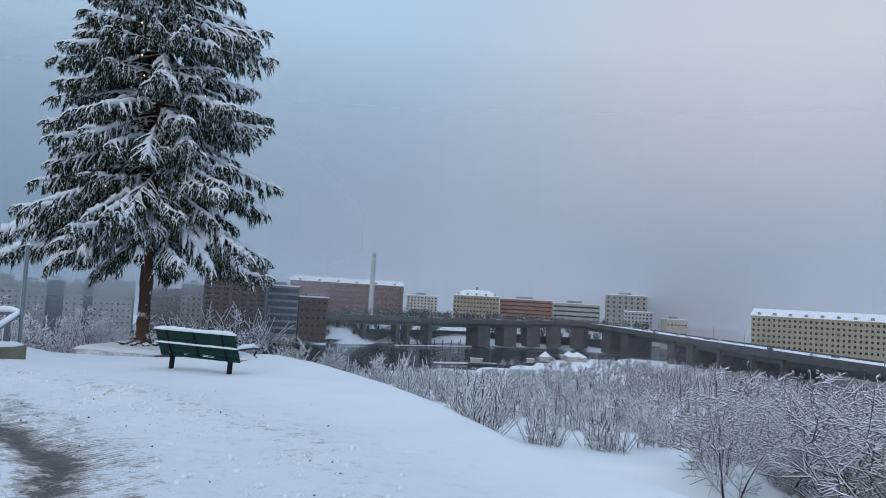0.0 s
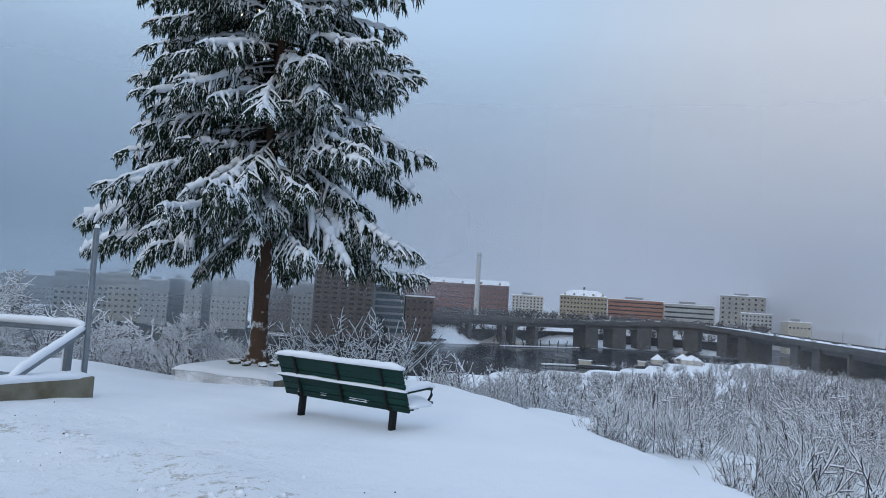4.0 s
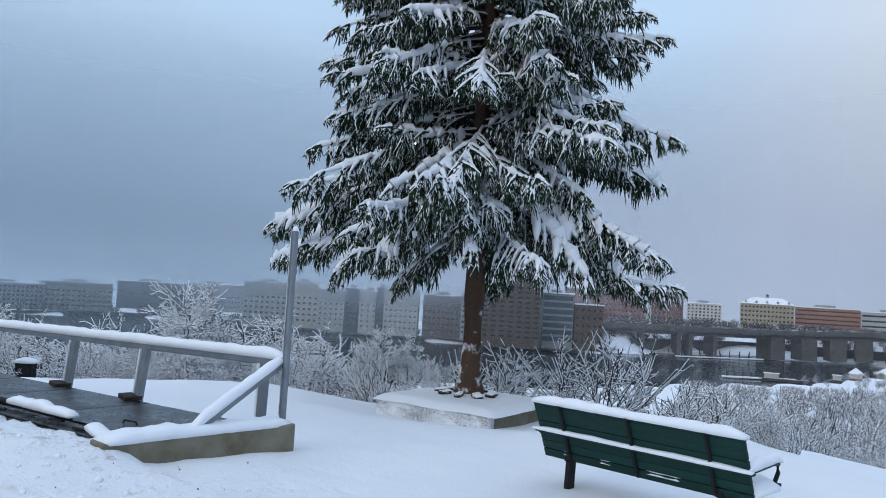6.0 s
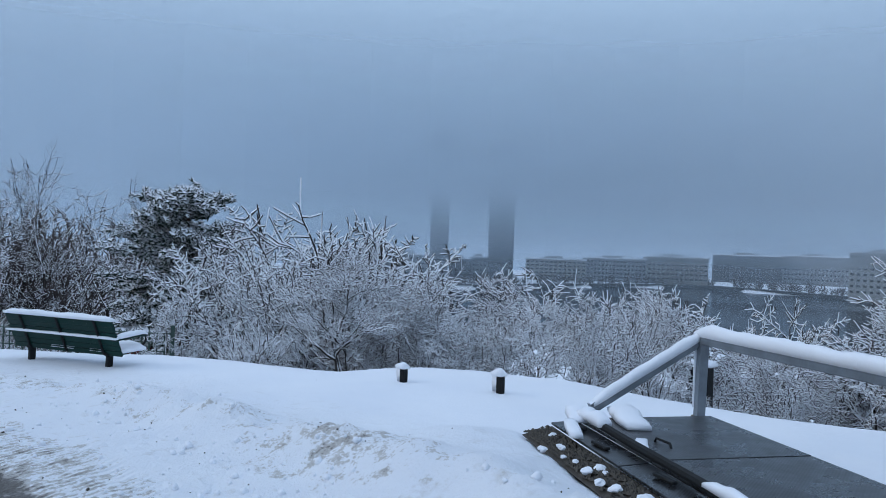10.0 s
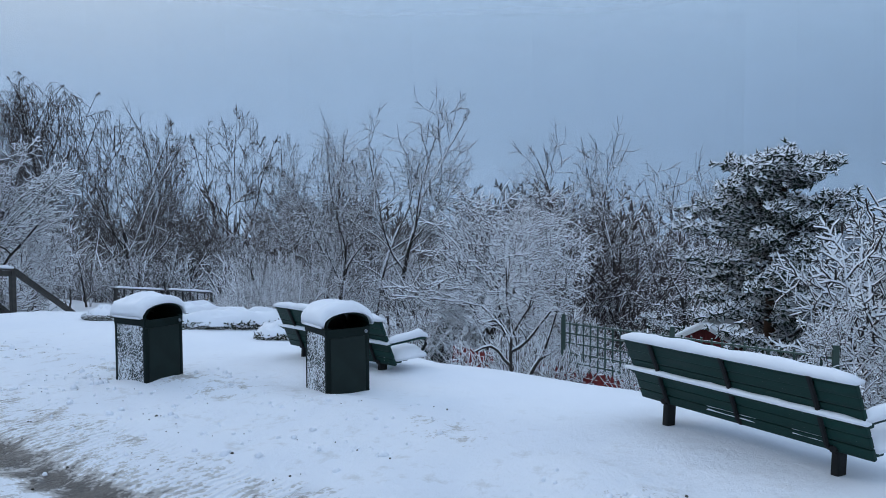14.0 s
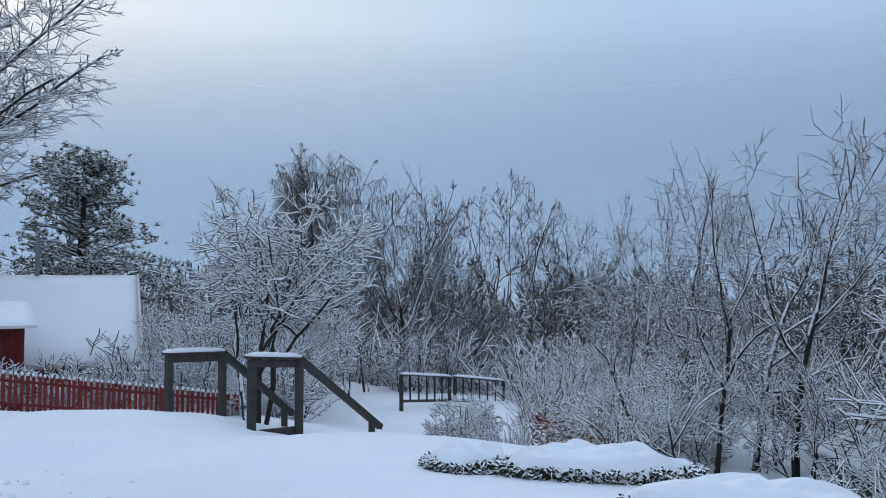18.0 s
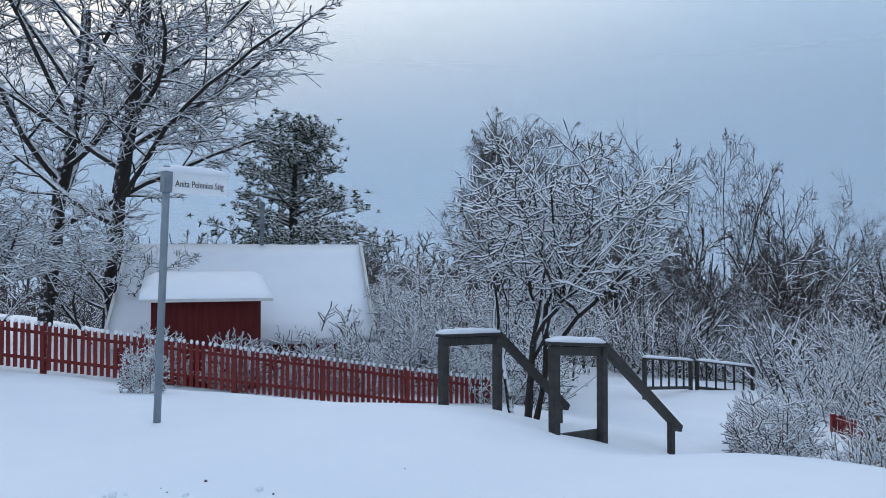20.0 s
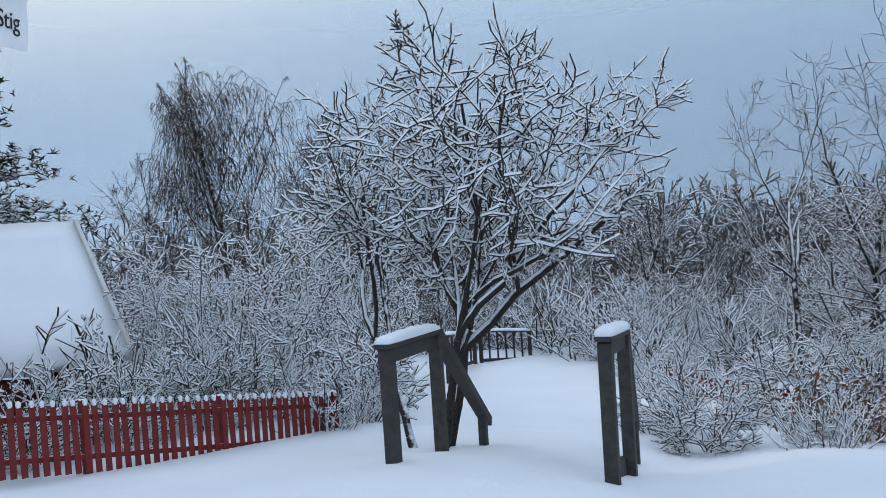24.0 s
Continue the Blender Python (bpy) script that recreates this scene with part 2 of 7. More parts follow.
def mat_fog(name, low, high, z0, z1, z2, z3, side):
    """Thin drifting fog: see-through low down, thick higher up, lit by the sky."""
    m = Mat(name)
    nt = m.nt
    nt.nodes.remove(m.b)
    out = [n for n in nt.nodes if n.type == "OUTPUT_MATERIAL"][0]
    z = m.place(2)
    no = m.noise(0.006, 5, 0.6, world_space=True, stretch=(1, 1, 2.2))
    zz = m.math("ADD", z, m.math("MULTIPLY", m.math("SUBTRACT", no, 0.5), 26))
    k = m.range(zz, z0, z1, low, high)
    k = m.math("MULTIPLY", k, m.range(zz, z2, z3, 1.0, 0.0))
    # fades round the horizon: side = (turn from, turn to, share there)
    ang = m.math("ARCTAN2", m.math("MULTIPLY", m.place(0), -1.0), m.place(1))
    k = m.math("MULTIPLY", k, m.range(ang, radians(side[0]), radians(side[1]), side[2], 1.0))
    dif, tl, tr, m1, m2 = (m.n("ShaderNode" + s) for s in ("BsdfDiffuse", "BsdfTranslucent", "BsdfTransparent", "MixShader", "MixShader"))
    # warmer in the north-east: low sunlight put into the fog's colour by bearing
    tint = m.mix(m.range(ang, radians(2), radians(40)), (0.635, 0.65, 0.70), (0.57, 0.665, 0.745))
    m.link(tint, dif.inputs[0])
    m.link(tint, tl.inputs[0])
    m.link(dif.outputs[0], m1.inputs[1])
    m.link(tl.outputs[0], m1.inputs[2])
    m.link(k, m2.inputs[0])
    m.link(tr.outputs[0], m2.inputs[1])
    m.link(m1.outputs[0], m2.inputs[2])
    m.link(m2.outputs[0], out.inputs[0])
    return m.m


snow = mat_snow()
trodden = mat_ground()
bark_dark = mat_bark("dark_bark_with_snow", (0.020, 0.017, 0.015), (0.058, 0.05, 0.045), 0.22, 0.45)
twig_snowy = mat_bark("twigs_laden_with_snow", (0.022, 0.018, 0.017), (0.060, 0.050, 0.046), -0.06, 0.16, 7)
twig_half = mat_bark("twigs_half_snowed", (0.024, 0.020, 0.019), (0.065, 0.054, 0.050), 0.0, 0.45, 5)
twig_dusted = mat_bark("twigs_dusted_with_snow", (0.020, 0.016, 0.015), (0.055, 0.045, 0.041), 0.32, 0.45, 4)
twig_bare = mat_bark("dark_bare_twigs", (0.045, 0.038, 0.036), (0.10, 0.084, 0.078), 0.75, 0.4, 0.4)
twig_frost = mat_bark("frosted_twigs", (0.045, 0.038, 0.036), (0.10, 0.087, 0.082), 0.12, 0.55, 3)
twig_thin = mat_bark("bare_twigs_dusted", (0.050, 0.040, 0.037), (0.11, 0.09, 0.083), 0.45, 0.45, 3)
spruce_bark = mat_bark("spruce_bark", (0.05, 0.032, 0.023), (0.12, 0.075, 0.052), 0.25, 0.55, 5)
needle_green = mat_bark("spruce_needles", (0.010, 0.020, 0.012), (0.034, 0.058, 0.032), 0.22, 0.95, 15)
pine_green = mat_bark("pine_needles", (0.012, 0.022, 0.016), (0.035, 0.055, 0.035), 0.0, 0.65, 2.2)
bench_green = mat_paint("dark_green_gloss_paint", (0.0012, 0.024, 0.019), (0.006, 0.042, 0.034), 0.6, 5, stretch=(0.4, 3, 3), spec=0.25, dust=0.74)
iron_black = mat_paint("black_cast_iron", (0.012, 0.013, 0.014), (0.022, 0.022, 0.022), 0.65, 8, spec=0.15)
galvanised = mat_paint("grey_painted_steel", (0.22, 0.25, 0.28), (0.15, 0.17, 0.19), 0.45, 5, 0.4, snow=0.55)
sign_grey = mat_paint("galvanised_post", (0.24, 0.28, 0.31), (0.17, 0.2, 0.23), 0.5, 5, 0.3)
rust = mat_paint("rusty_steel", (0.018, 0.012, 0.010), (0.042, 0.022, 0.016), 0.75, 9)
concrete = mat_paint("stained_concrete", (0.22, 0.20, 0.15), (0.11, 0.095, 0.055), 0.85, 3.5)
concrete_crusted = mat_crusted("concrete_with_blown_snow", (0.2, 0.19, 0.17), 0.43)
gravel_dark = mat_paint("wet_gravel", (0.05, 0.042, 0.034), (0.13, 0.115, 0.09), 0.8, 40)
plate = mat_steel_plate()
wood_dark = mat_paint("weathered_dark_wood", (0.024, 0.022, 0.020), (0.065, 0.06, 0.053), 0.8, 3, stretch=(4, 4, 0.6))
fence_red = mat_paint("falu_red_paint", (0.19, 0.016, 0.014), (0.12, 0.014, 0.012), 0.75, 6, snow=0.7)
house_red = mat_paint("falu_red_boards", (0.15, 0.012, 0.012), (0.095, 0.010, 0.010), 0.8, 2.5, stretch=(6, 6, 0.5))
trim_white = mat_paint("white_paint", (0.72, 0.72, 0.70), (0.6, 0.6, 0.58), 0.6)
lattice_green = mat_paint("green_stained_lattice", (0.035, 0.07, 0.055), (0.06, 0.09, 0.075), 0.7, 6, snow=0.75)
bin_green = mat_paint("dark_green_sheet", (0.003, 0.009, 0.008), (0.009, 0.018, 0.016), 0.6, 5, spec=0.15, dust=0.80)
bin_holes = mat_perforated("perforated_green_sheet", (0.006, 0.014, 0.012))
bin_crust = mat_crusted("sheet_with_blown_snow", (0.010, 0.020, 0.018), 0.47)
# near-black: shade inside the bins put into the colour; also black tyres
black_in = mat_paint("shade_and_tyre_black", (0.008, 0.008, 0.008), (0.012, 0.012, 0.012), 0.9)
sign_white = mat_paint("white_enamel", (0.80, 0.81, 0.82), (0.74, 0.75, 0.77), 0.4, 2)
letter_black = mat_paint("black_letters", (0.012, 0.012, 0.013), (0.012, 0.012, 0.013), 0.5)
leaf_brown = mat_paint("withered_leaves", (0.16, 0.075, 0.04), (0.24, 0.13, 0.07), 0.8, 5, snow=0.6)
hedge_dark = mat_bark("low_juniper", (0.02, 0.028, 0.018), (0.055, 0.058, 0.035), 0.3, 0.7, 6)
water = mat_water()
brick_far = mat_paint("red_brick", (0.19, 0.082, 0.062), (0.14, 0.065, 0.052), 0.85, 0.08)
brick_dark = mat_paint("dark_brown_brick", (0.10, 0.075, 0.065), (0.075, 0.058, 0.05), 0.85, 0.1)
plaster_yellow = mat_paint("yellow_plaster", (0.36, 0.31, 0.22), (0.31, 0.27, 0.2), 0.85, 0.06)
plaster_cream = mat_paint("cream_plaster", (0.55, 0.52, 0.45), (0.48, 0.45, 0.4), 0.85, 0.06)
plaster_white = mat_paint("pale_plaster", (0.44, 0.45, 0.44), (0.37, 0.38, 0.38), 0.85, 0.05)
# cream plaster made darker: dusk and haze are put into its colour
plaster_dim = mat_paint("dimmed_plaster", (0.25, 0.24, 0.22), (0.19, 0.185, 0.175), 0.85, 0.05)
plaster_orange = mat_paint("orange_plaster", (0.30, 0.14, 0.095), (0.25, 0.12, 0.085), 0.85, 0.06)
panel_grey = mat_paint("grey_panels", (0.24, 0.25, 0.26), (0.19, 0.2, 0.21), 0.7, 0.06)
panel_dark = mat_paint("dark_metal_panels", (0.065, 0.07, 0.078), (0.05, 0.054, 0.06), 0.5, 0.06)
glass_far = mat_paint("dark_window_glass", (0.02, 0.026, 0.032), (0.035, 0.042, 0.05), 0.12, 0.2)
glass_blue = mat_paint("blue_curtain_glass", (0.035, 0.06, 0.075), (0.05, 0.075, 0.09), 0.12, 0.2)
bridge_grey = mat_paint("bridge_concrete", (0.10, 0.10, 0.10), (0.065, 0.065, 0.068), 0.85, 0.15)
lamp_glow = bpy.data.materials.new("lit_bulb")
lamp_glow.use_nodes = True
lamp_glow.node_tree.nodes["Principled BSDF"].inputs["Emission Color"].default_value = (1.0, 0.72, 0.4, 1)
lamp_glow.node_tree.nodes["Principled BSDF"].inputs["Emission Strength"].default_value = 6.0


# ---------- mesh helpers ----------
class Geo:
    """Collects vertices and faces for one mesh."""

    def __init__(self):
        self.v, self.f = [], []

    def add(self, verts, faces):
        k = len(self.v)
        self.v.extend(tuple(p) for p in verts)
        self.f.extend(tuple(k + i for i in q) for q in faces)
        return self

    def box(self, x0, y0, z0, x1, y1, z1, m=None):
        c = [Vector((x, y, z)) for x in (x0, x1) for y in (y0, y1) for z in (z0, z1)]
        if m is not None:
            c = [m @ p for p in c]
        return self.add(c, [(0, 1, 3, 2), (4, 6, 7, 5), (0, 4, 5, 1), (2, 3, 7, 6), (0, 2, 6, 4), (1, 5, 7, 3)])

    def tube(self, path, radii, sides=6, squash=1.0, lift=1.0, cap=True):
        """A tube along a path; lift stretches its upper half (snow lying on it)."""
        P = [Vector(p) for p in path]
        ring = []
        for i, p in enumerate(P):
            d = (P[min(i + 1, len(P) - 1)] - P[max(i - 1, 0)]).normalized()
            s = d.cross(Vector((0, 0, 1)))
            s = s.normalized() if s.length > 1e-3 else Vector((1, 0, 0))
            u = s.cross(d)
            r = radii[i] if isinstance(radii, (list, tuple)) else radii
            for j in range(sides):
                a = 2 * math.pi * j / sides
                h = math.sin(a)
                ring.append(p + s * (r * math.cos(a)) + u * (r * h * (lift if h > 0 else squash)))
        n = len(P)
        f = [(i * sides + j, i * sides + (j + 1) % sides, (i + 1) * sides + (j + 1) % sides, (i + 1) * sides + j) for i in range(n - 1) for j in range(sides)]
        if cap:
            f += [tuple(range(sides))[::-1], tuple((n - 1) * sides + j for j in range(sides))]
        return self.add(ring, f)

    def snow_strip(self, path, width, height, seed=0, ends=0.05, lump=0.25):
        """A soft ridge of snow lying along a path of points on its support."""
        rnd = random.Random(seed)
        P = [Vector(p) for p in path]
        fine = []
        for a, b in zip(P, P[1:]):
            n = max(2, int((b - a).length / 0.07))
            fine += [a.lerp(b, i / n) for i in range(n)]
        fine.append(P[-1])
        total, n, k = len(fine), 9, []
        for i, p in enumerate(fine):
            d = (fine[min(i + 1, total - 1)] - fine[max(i - 1, 0)]).normalized()
            s = d.cross(Vector((0, 0, 1)))
            s = s.normalized() if s.length > 1e-3 else Vector((1, 0, 0))
            t = min(1.0, (min(i, total - 1 - i) + 0.35) / 2.5) ** 0.5
            w, h = width / 2 * (0.75 + 0.25 * t), height * t * (1 + lump * (rnd.random() - 0.5)) * (1 + lump * noise.noise(p * 3.1 + Vector((seed, 0, 0))))
            o = (rnd.random() - 0.5) * width * 0.06
            for j in range(n):
                a = math.pi * j / (n - 1)
                cx = math.cos(a)
                k.append(p + s * (cx * w * (1.06 if 0 < j < n - 1 else 1.0) + o) + Vector((0, 0, h * math.sin(a) ** 0.62 - (0.012 if j in (0, n - 1) else 0))))
        f = [(i * n + j, (i + 1) * n + j, (i + 1) * n + j + 1, i * n + j + 1) for i in range(total - 1) for j in range(n - 1)]
        f += [tuple(range(n)), tuple((total - 1) * n + j for j in range(n))[::-1]]
        f += [(i * n, i * n + n - 1, (i + 1) * n + n - 1, (i + 1) * n) for i in range(total - 1)]
        return self.add(k, f)

    def mesh(self, name, smooth=False):
        me = bpy.data.meshes.new(name)
        me.from_pydata(self.v, [], self.f)
        if smooth:
            me.polygons.foreach_set("use_smooth", [True] * len(me.polygons))
        me.update()
        return me


def rounded(sx, sy, sz, r=0.01, seg=2):
    """A box of that size round its centre, with rounded edges, as a mesh."""
    bm = bmesh.new()
    bmesh.ops.create_cube(bm, size=1, matrix=Matrix.Diagonal((sx, sy, sz, 1)))
    bmesh.ops.bevel(bm, geom=bm.edges[:], offset=min(r, 0.45 * min(sx, sy, sz)), segments=seg, affect="EDGES", profile=0.5)
    me = bpy.data.meshes.new("block")
    bm.to_mesh(me)
    bm.free()
    return me


def part(name, data, material, parent, label="", m=None):
    """Links mesh data as one object under a thing or a part."""
    if isinstance(data, Geo):
        data = data.mesh(name)
    if material is not None and not data.materials:
        data.materials.append(material)
    ob = new(name, data)
    ob.parent = parent
    if m is not None:
        ob.matrix_basis = m
    if label:
        tagged(ob, label)
    return ob


def thing(name, m, label, category, group="", kind=""):
    return tagged_at(new(name), m, label, category, group, kind)


def tagged_at(ob, m, label, category, group="", kind=""):
    ob.matrix_basis = m
    return tagged(ob, label, category, group, kind)


def single(name, data, material, label, category, m=None, group="", kind=""):
    """A thing that is one mesh."""
    if isinstance(data, Geo):
        data = data.mesh(name)
    if material is not None and not data.materials:
        data.materials.append(material)
    return tagged_at(new(name, data), m or Matrix.Identity(4), label, category, group, kind)


def beam(a, b, w, h, r=0.008):
    """A rounded bar from a to b (centre line), w wide, h high: mesh and pose."""
    a, b = Vector(a), Vector(b)
    d = b - a
    x = d.normalized()
    y = Vector((0, 0, 1)).cross(x)
    y = y.normalized() if y.length > 1e-3 else Vector((0, 1, 0))
    z = x.cross(y)
    m = Matrix((x, y, z)).transposed().to_4x4()
    m.translation = (a + b) / 2
    return rounded(d.length, w, h, r), m


# ---------- ground ----------
EDGE = [(6, -6), (3.0, 0), (1.7, 5.0), (0.85, 6.9), (-0.1, 8.2), (-1.3, 11.2), (-2.3, 13.2), (-3.7, 15.5), (-5.2, 17.4), (-8.0, 19.8), (-10.5, 18.2), (-13, 17.1), (-15.5, 15.4), (-18.0, 14.6), (-19.0, 13.4), (-18.75, 12.1), (-20, 10.85), (-21.1, 10.0), (-21.5, 9.0), (-22.0, 7.9), (-22.5, 6.7), (-22.75, 5.8), (-23.5, 4.8), (-25.0, 3), (-27.5, -0.5)]
TRACK = [(1.5, -6), (-0.8, 0), (-3.7, 5.8), (-6.8, 8.5), (-10.3, 9.4), (-13.4, 9.2), (-15.2, 8.4), (-16.7, 7.5), (-17.8, 6.3), (-18.3, 4.9), (-18.9, 3.4), (-19.6, 1.6), (-19.9, -1), (-19.6, -6), (-19, -16)]


def smooth(a, b, x):
    t = np.clip((x - a) / (b - a), 0, 1)
    return t * t * (3 - 2 * t)


def to_line(x, y, line):
    """The signed distance to a polyline (positive on its right-hand side, walking along it)."""
    best, sign = np.full(np.shape(x), 1e9), np.ones(np.shape(x))
    for (ax, ay), (bx, by) in zip(line, line[1:]):
        dx, dy = bx - ax, by - ay
        t = np.clip(((x - ax) * dx + (y - ay) * dy) / (dx * dx + dy * dy), 0, 1)
        d = np.hypot(x - ax - t * dx, y - ay - t * dy)
        s = np.where(dx * (y - ay) - dy * (x - ax) > 0, -1.0, 1.0)
        near = d < best
        best, sign = np.where(near, d, best), np.where(near, s, sign)
    return best * sign


def ripple(x, y, k, seed):
    """Cheap smooth waves in place of noise, for wide arrays."""
    r = random.Random(seed)
    h = 0
    for i in range(6):
        a, f, p = r.uniform(0, 6.28), k * r.uniform(0.6, 1.7), r.uniform(0, 6.28)
        h = h + np.sin(f * (x * math.cos(a) + y * math.sin(a)) + p + 1.3 * np.sin(0.7 * f * (y * math.cos(a) - x * math.sin(a)) + p))
    return h / 6


def lumps(x, y, k, seed, octaves=3):
    """Value noise on a grid, 0 to 1, with finer octaves: broken snow."""
    out, amp, tot = 0.0, 1.0, 0.0
    for o in range(octaves):
        u, v = x * k + 17.3 * seed + 5 * o, y * k - 9.1 * seed
        i, j = np.floor(u).astype(np.int64), np.floor(v).astype(np.int64)
        f, g = u - i, v - j
        f, g = f * f * (3 - 2 * f), g * g * (3 - 2 * g)

        def h(a, b):
            n = (a * 374761393 + b * 668265263 + seed * 974711) & 0xFFFFFFFF
            n = ((n ^ (n >> 13)) * 1274126177) & 0xFFFFFFFF
            return ((n ^ (n >> 16)) & 0xFFFF) / 65535.0
        out = out + amp * ((h(i, j) * (1 - f) + h(i + 1, j) * f) * (1 - g) + (h(i, j + 1) * (1 - f) + h(i + 1, j + 1) * f) * g)
        tot, amp, k = tot + amp, amp * 0.55, k * 2.1
    return out / tot


def hollow(x, y):
    """How much deeper the ground lies in the hollow behind the gardens."""
    return np.minimum(13.0, 0.24 * np.hypot(np.maximum(-x - 44, 0), np.maximum(-y - 28, 0)))


WATER = -36.0


def shore(az, table):
    return np.interp(az, [a for a, _ in table], [b for _, b in table])


NEAR_SHORE = [(-180, 900), (-60, 900), (-30, 900), (-16, 700), (-8, 620), (-3, 570), (0, 480), (3, 440), (8, 400), (18, 330), (40, 300), (75, 300), (95, 500), (120, 900), (180, 900)]
FAR_SHORE = [(-180, 950), (-60, 950), (-31, 600), (-15.5, 540), (-14.5, 2600), (-9.5, 2600), (-8.5, 740), (-4, 725), (1, 730), (6, 715), (12, 640), (17, 585), (24, 590), (33, 640), (41, 700), (50, 770), (56, 715), (66, 610), (80, 620), (95, 620), (120, 950), (180, 950)]


def ploughed(x, y):
    """Where the plough has heaped snow beside the track: most of it along the north bend."""
    return (0.28 + 0.85 * smooth(-18.8, -16.8, x) * (1 - smooth(-11.5, -9.5, x)) * smooth(8.0, 9.5, y)) * smooth(-1, 4, -x) * smooth(-1, 3, y)


def ground_height(x, y, fine=True):
    x, y = np.asarray(x, float), np.asarray(y, float)
    h = 0.17 + 0.021 * np.maximum(x, -36)
    w = smooth(25.0, 34.5, -x)
    h = h - 1.70 * w - 0.055 * np.maximum(-x - 36, 0)
    h = h - hollow(x, y)
    d = to_line(x, y, EDGE)
    d = np.where(y < -20, -1, d)
    k = 0.35 * smooth(-5, 8.5, y - 0.25 * (-27 - x)) * (1 + 0.55 * smooth(-7, 2, x)) + 0.5 * smooth(-1, 4, x) * smooth(-8, 2, y) * (1 - smooth(-2, 12, y))
    dd = np.maximum(d, 0)
    fall = k * dd * dd / (dd + 0.9 + 1.6 * smooth(18, 24, -x))
    # the bank drops sharply behind the benches
    fall = np.maximum(fall, 0.85 * smooth(0, 3.0, dd) * smooth(1.5, 4.5, y) * (1 - smooth(10.5, 12, y)) * smooth(19.5, 21.5, -x) * (1 - smooth(30, 33, -x)))
    # a lower shelf lies under the north-east edge before the slope proper
    east = smooth(-7.5, -4.5, x) * smooth(6, 9, y)
    fall = fall + east * (0.62 * smooth(0, 2.0, dd) + 0.10 * dd + 0.60 * np.maximum(dd - 0.6 - 5.4 * smooth(10.5, 14, y), 0) - fall)
    h = h - fall
    r, az = np.hypot(x, y), np.degrees(np.arctan2(-x, y))
    far = smooth(60, 190, r) * smooth(-2, 40, y + 0.35 * np.abs(x + 14))
    h = h + (-33.4 - h) * far
    h = np.maximum(h, -33.4)
    bed = smooth(-6, 6, r - shore(az, NEAR_SHORE)) * (1 - smooth(-3, 3, r - shore(az, FAR_SHORE)))
    h = h - 5.0 * bed * far
    h = h + 19.5 * smooth(6, 34, r - shore(az, FAR_SHORE)) * smooth(-9.5, -8.5, az) * (1 - smooth(13, 20, az)) * (1 - smooth(1200, 1500, r))
    # rolling hills on the far side
    h = h + smooth(850, 1700, r) * (30 + 26 * ripple(x, y, 0.004, 5)) * smooth(12, 40, az)
    if fine:
        t = np.abs(to_line(x, y, TRACK))
        near = 1 - smooth(35, 60, r)
        h = h + near * (0.05 * ripple(x, y, 0.55, 1) + 0.016 * ripple(x, y, 2.6, 2) * (1 - smooth(0, 1, d)))
        lump = 0.5 + 0.5 * ripple(x, y, 3.1, 3)
        berm = np.exp(-((t - 2.45) / 0.36) ** 2) * (0.12 + 0.08 * lump) * ploughed(x, y)
        h = h + berm
        walked = (1 - smooth(2.2, 4.2, t)) * smooth(-3, 2, y) * near
        h = h + berm * 0.9 * (lumps(x, y, 5.0, 3) - 0.45) + walked * (0.12 * (lumps(x, y, 1.9, 5) - 0.5) * smooth(0.9, 1.5, t))
        h = h + near * 0.03 * (lumps(x, y, 1.1, 8) - 0.5) * (1 - smooth(0, 2, d))
        rut = np.exp(-((t - 0.57) / 0.2) ** 2) * (1 + 0.5 * ripple(x, y, 14, 6))
        h = h - (0.045 * rut + 0.02 * (1 - smooth(0.9, 1.4, t))) * near
        h = h - 0.34 * np.exp(-(((x + 30.0) / 1.9) ** 2 + ((y + 4.6) / 0.95) ** 2))
        h = h - 0.10 * np.exp(-(((x + 27.5) / 1.8) ** 2 + ((y + 4.4) / 1.4) ** 2)) + 0.16 * np.exp(-(((x + 27.2) / 1.1) ** 2 + ((y + 6.2) / 0.9) ** 2))
        h = h - 0.20 * np.exp(-(((x + 26.9) / 1.6) ** 2 + ((y + 3.9) / 1.0) ** 2)) - 0.08 * np.exp(-(((x + 22.9) / 1.3) ** 2 + ((y + 6.2) / 1.3) ** 2))
        # ploughed bank along the cellar hatch
        p, q = 0.986 * (x + 14.78) - 0.166 * (y - 14.2), 0.166 * (x + 14.78) + 0.986 * (y - 14.2)
        h = h + (0.12 + 0.12 * np.exp(-((q + 1.98) / 0.40) ** 2)) * smooth(-0.8, 0.4, p) * (1 - smooth(5.6, 7.2, p)) * smooth(-3.4, -2.6, q) * (1 - smooth(-1.56, -1.42, q)) * (0.7 + 0.6 * lumps(x, y, 2.2, 31))
        h = h + 0.10 * np.exp(-(((x + 8.6) / 1.0) ** 2 + ((y - 12.2) / 1.2) ** 2))
        # the hollow in which the planter stands
        h = h - 0.30 * np.exp(-((((x + 9.1) / 2.6) ** 2 + ((y - 18.3) / 1.9) ** 2) ** 2))
        # the ground falls away along the picket fence
        fy = y - (-8.74 - 0.585 * (x + 30))
        g = np.maximum(-1.42 + 0.066 * (x + 30), -1.2 + 0.176 * (x + 26.7)) + 0.06 * ripple(x, y, 1.9, 21)
        q = np.clip(1 - fy / 6.5, 0, 1) * smooth(-7, -3, fy) * smooth(-32.5, -30.2, x) * (1 - smooth(-21, -18, x))
        h = h + q * (np.minimum(g, h + 0.05) - h)
        h = h - 0.10 * np.exp(-(((x + 25.6) / 1.6) ** 2 + ((y + 3.2) / 1.2) ** 2))
    return h


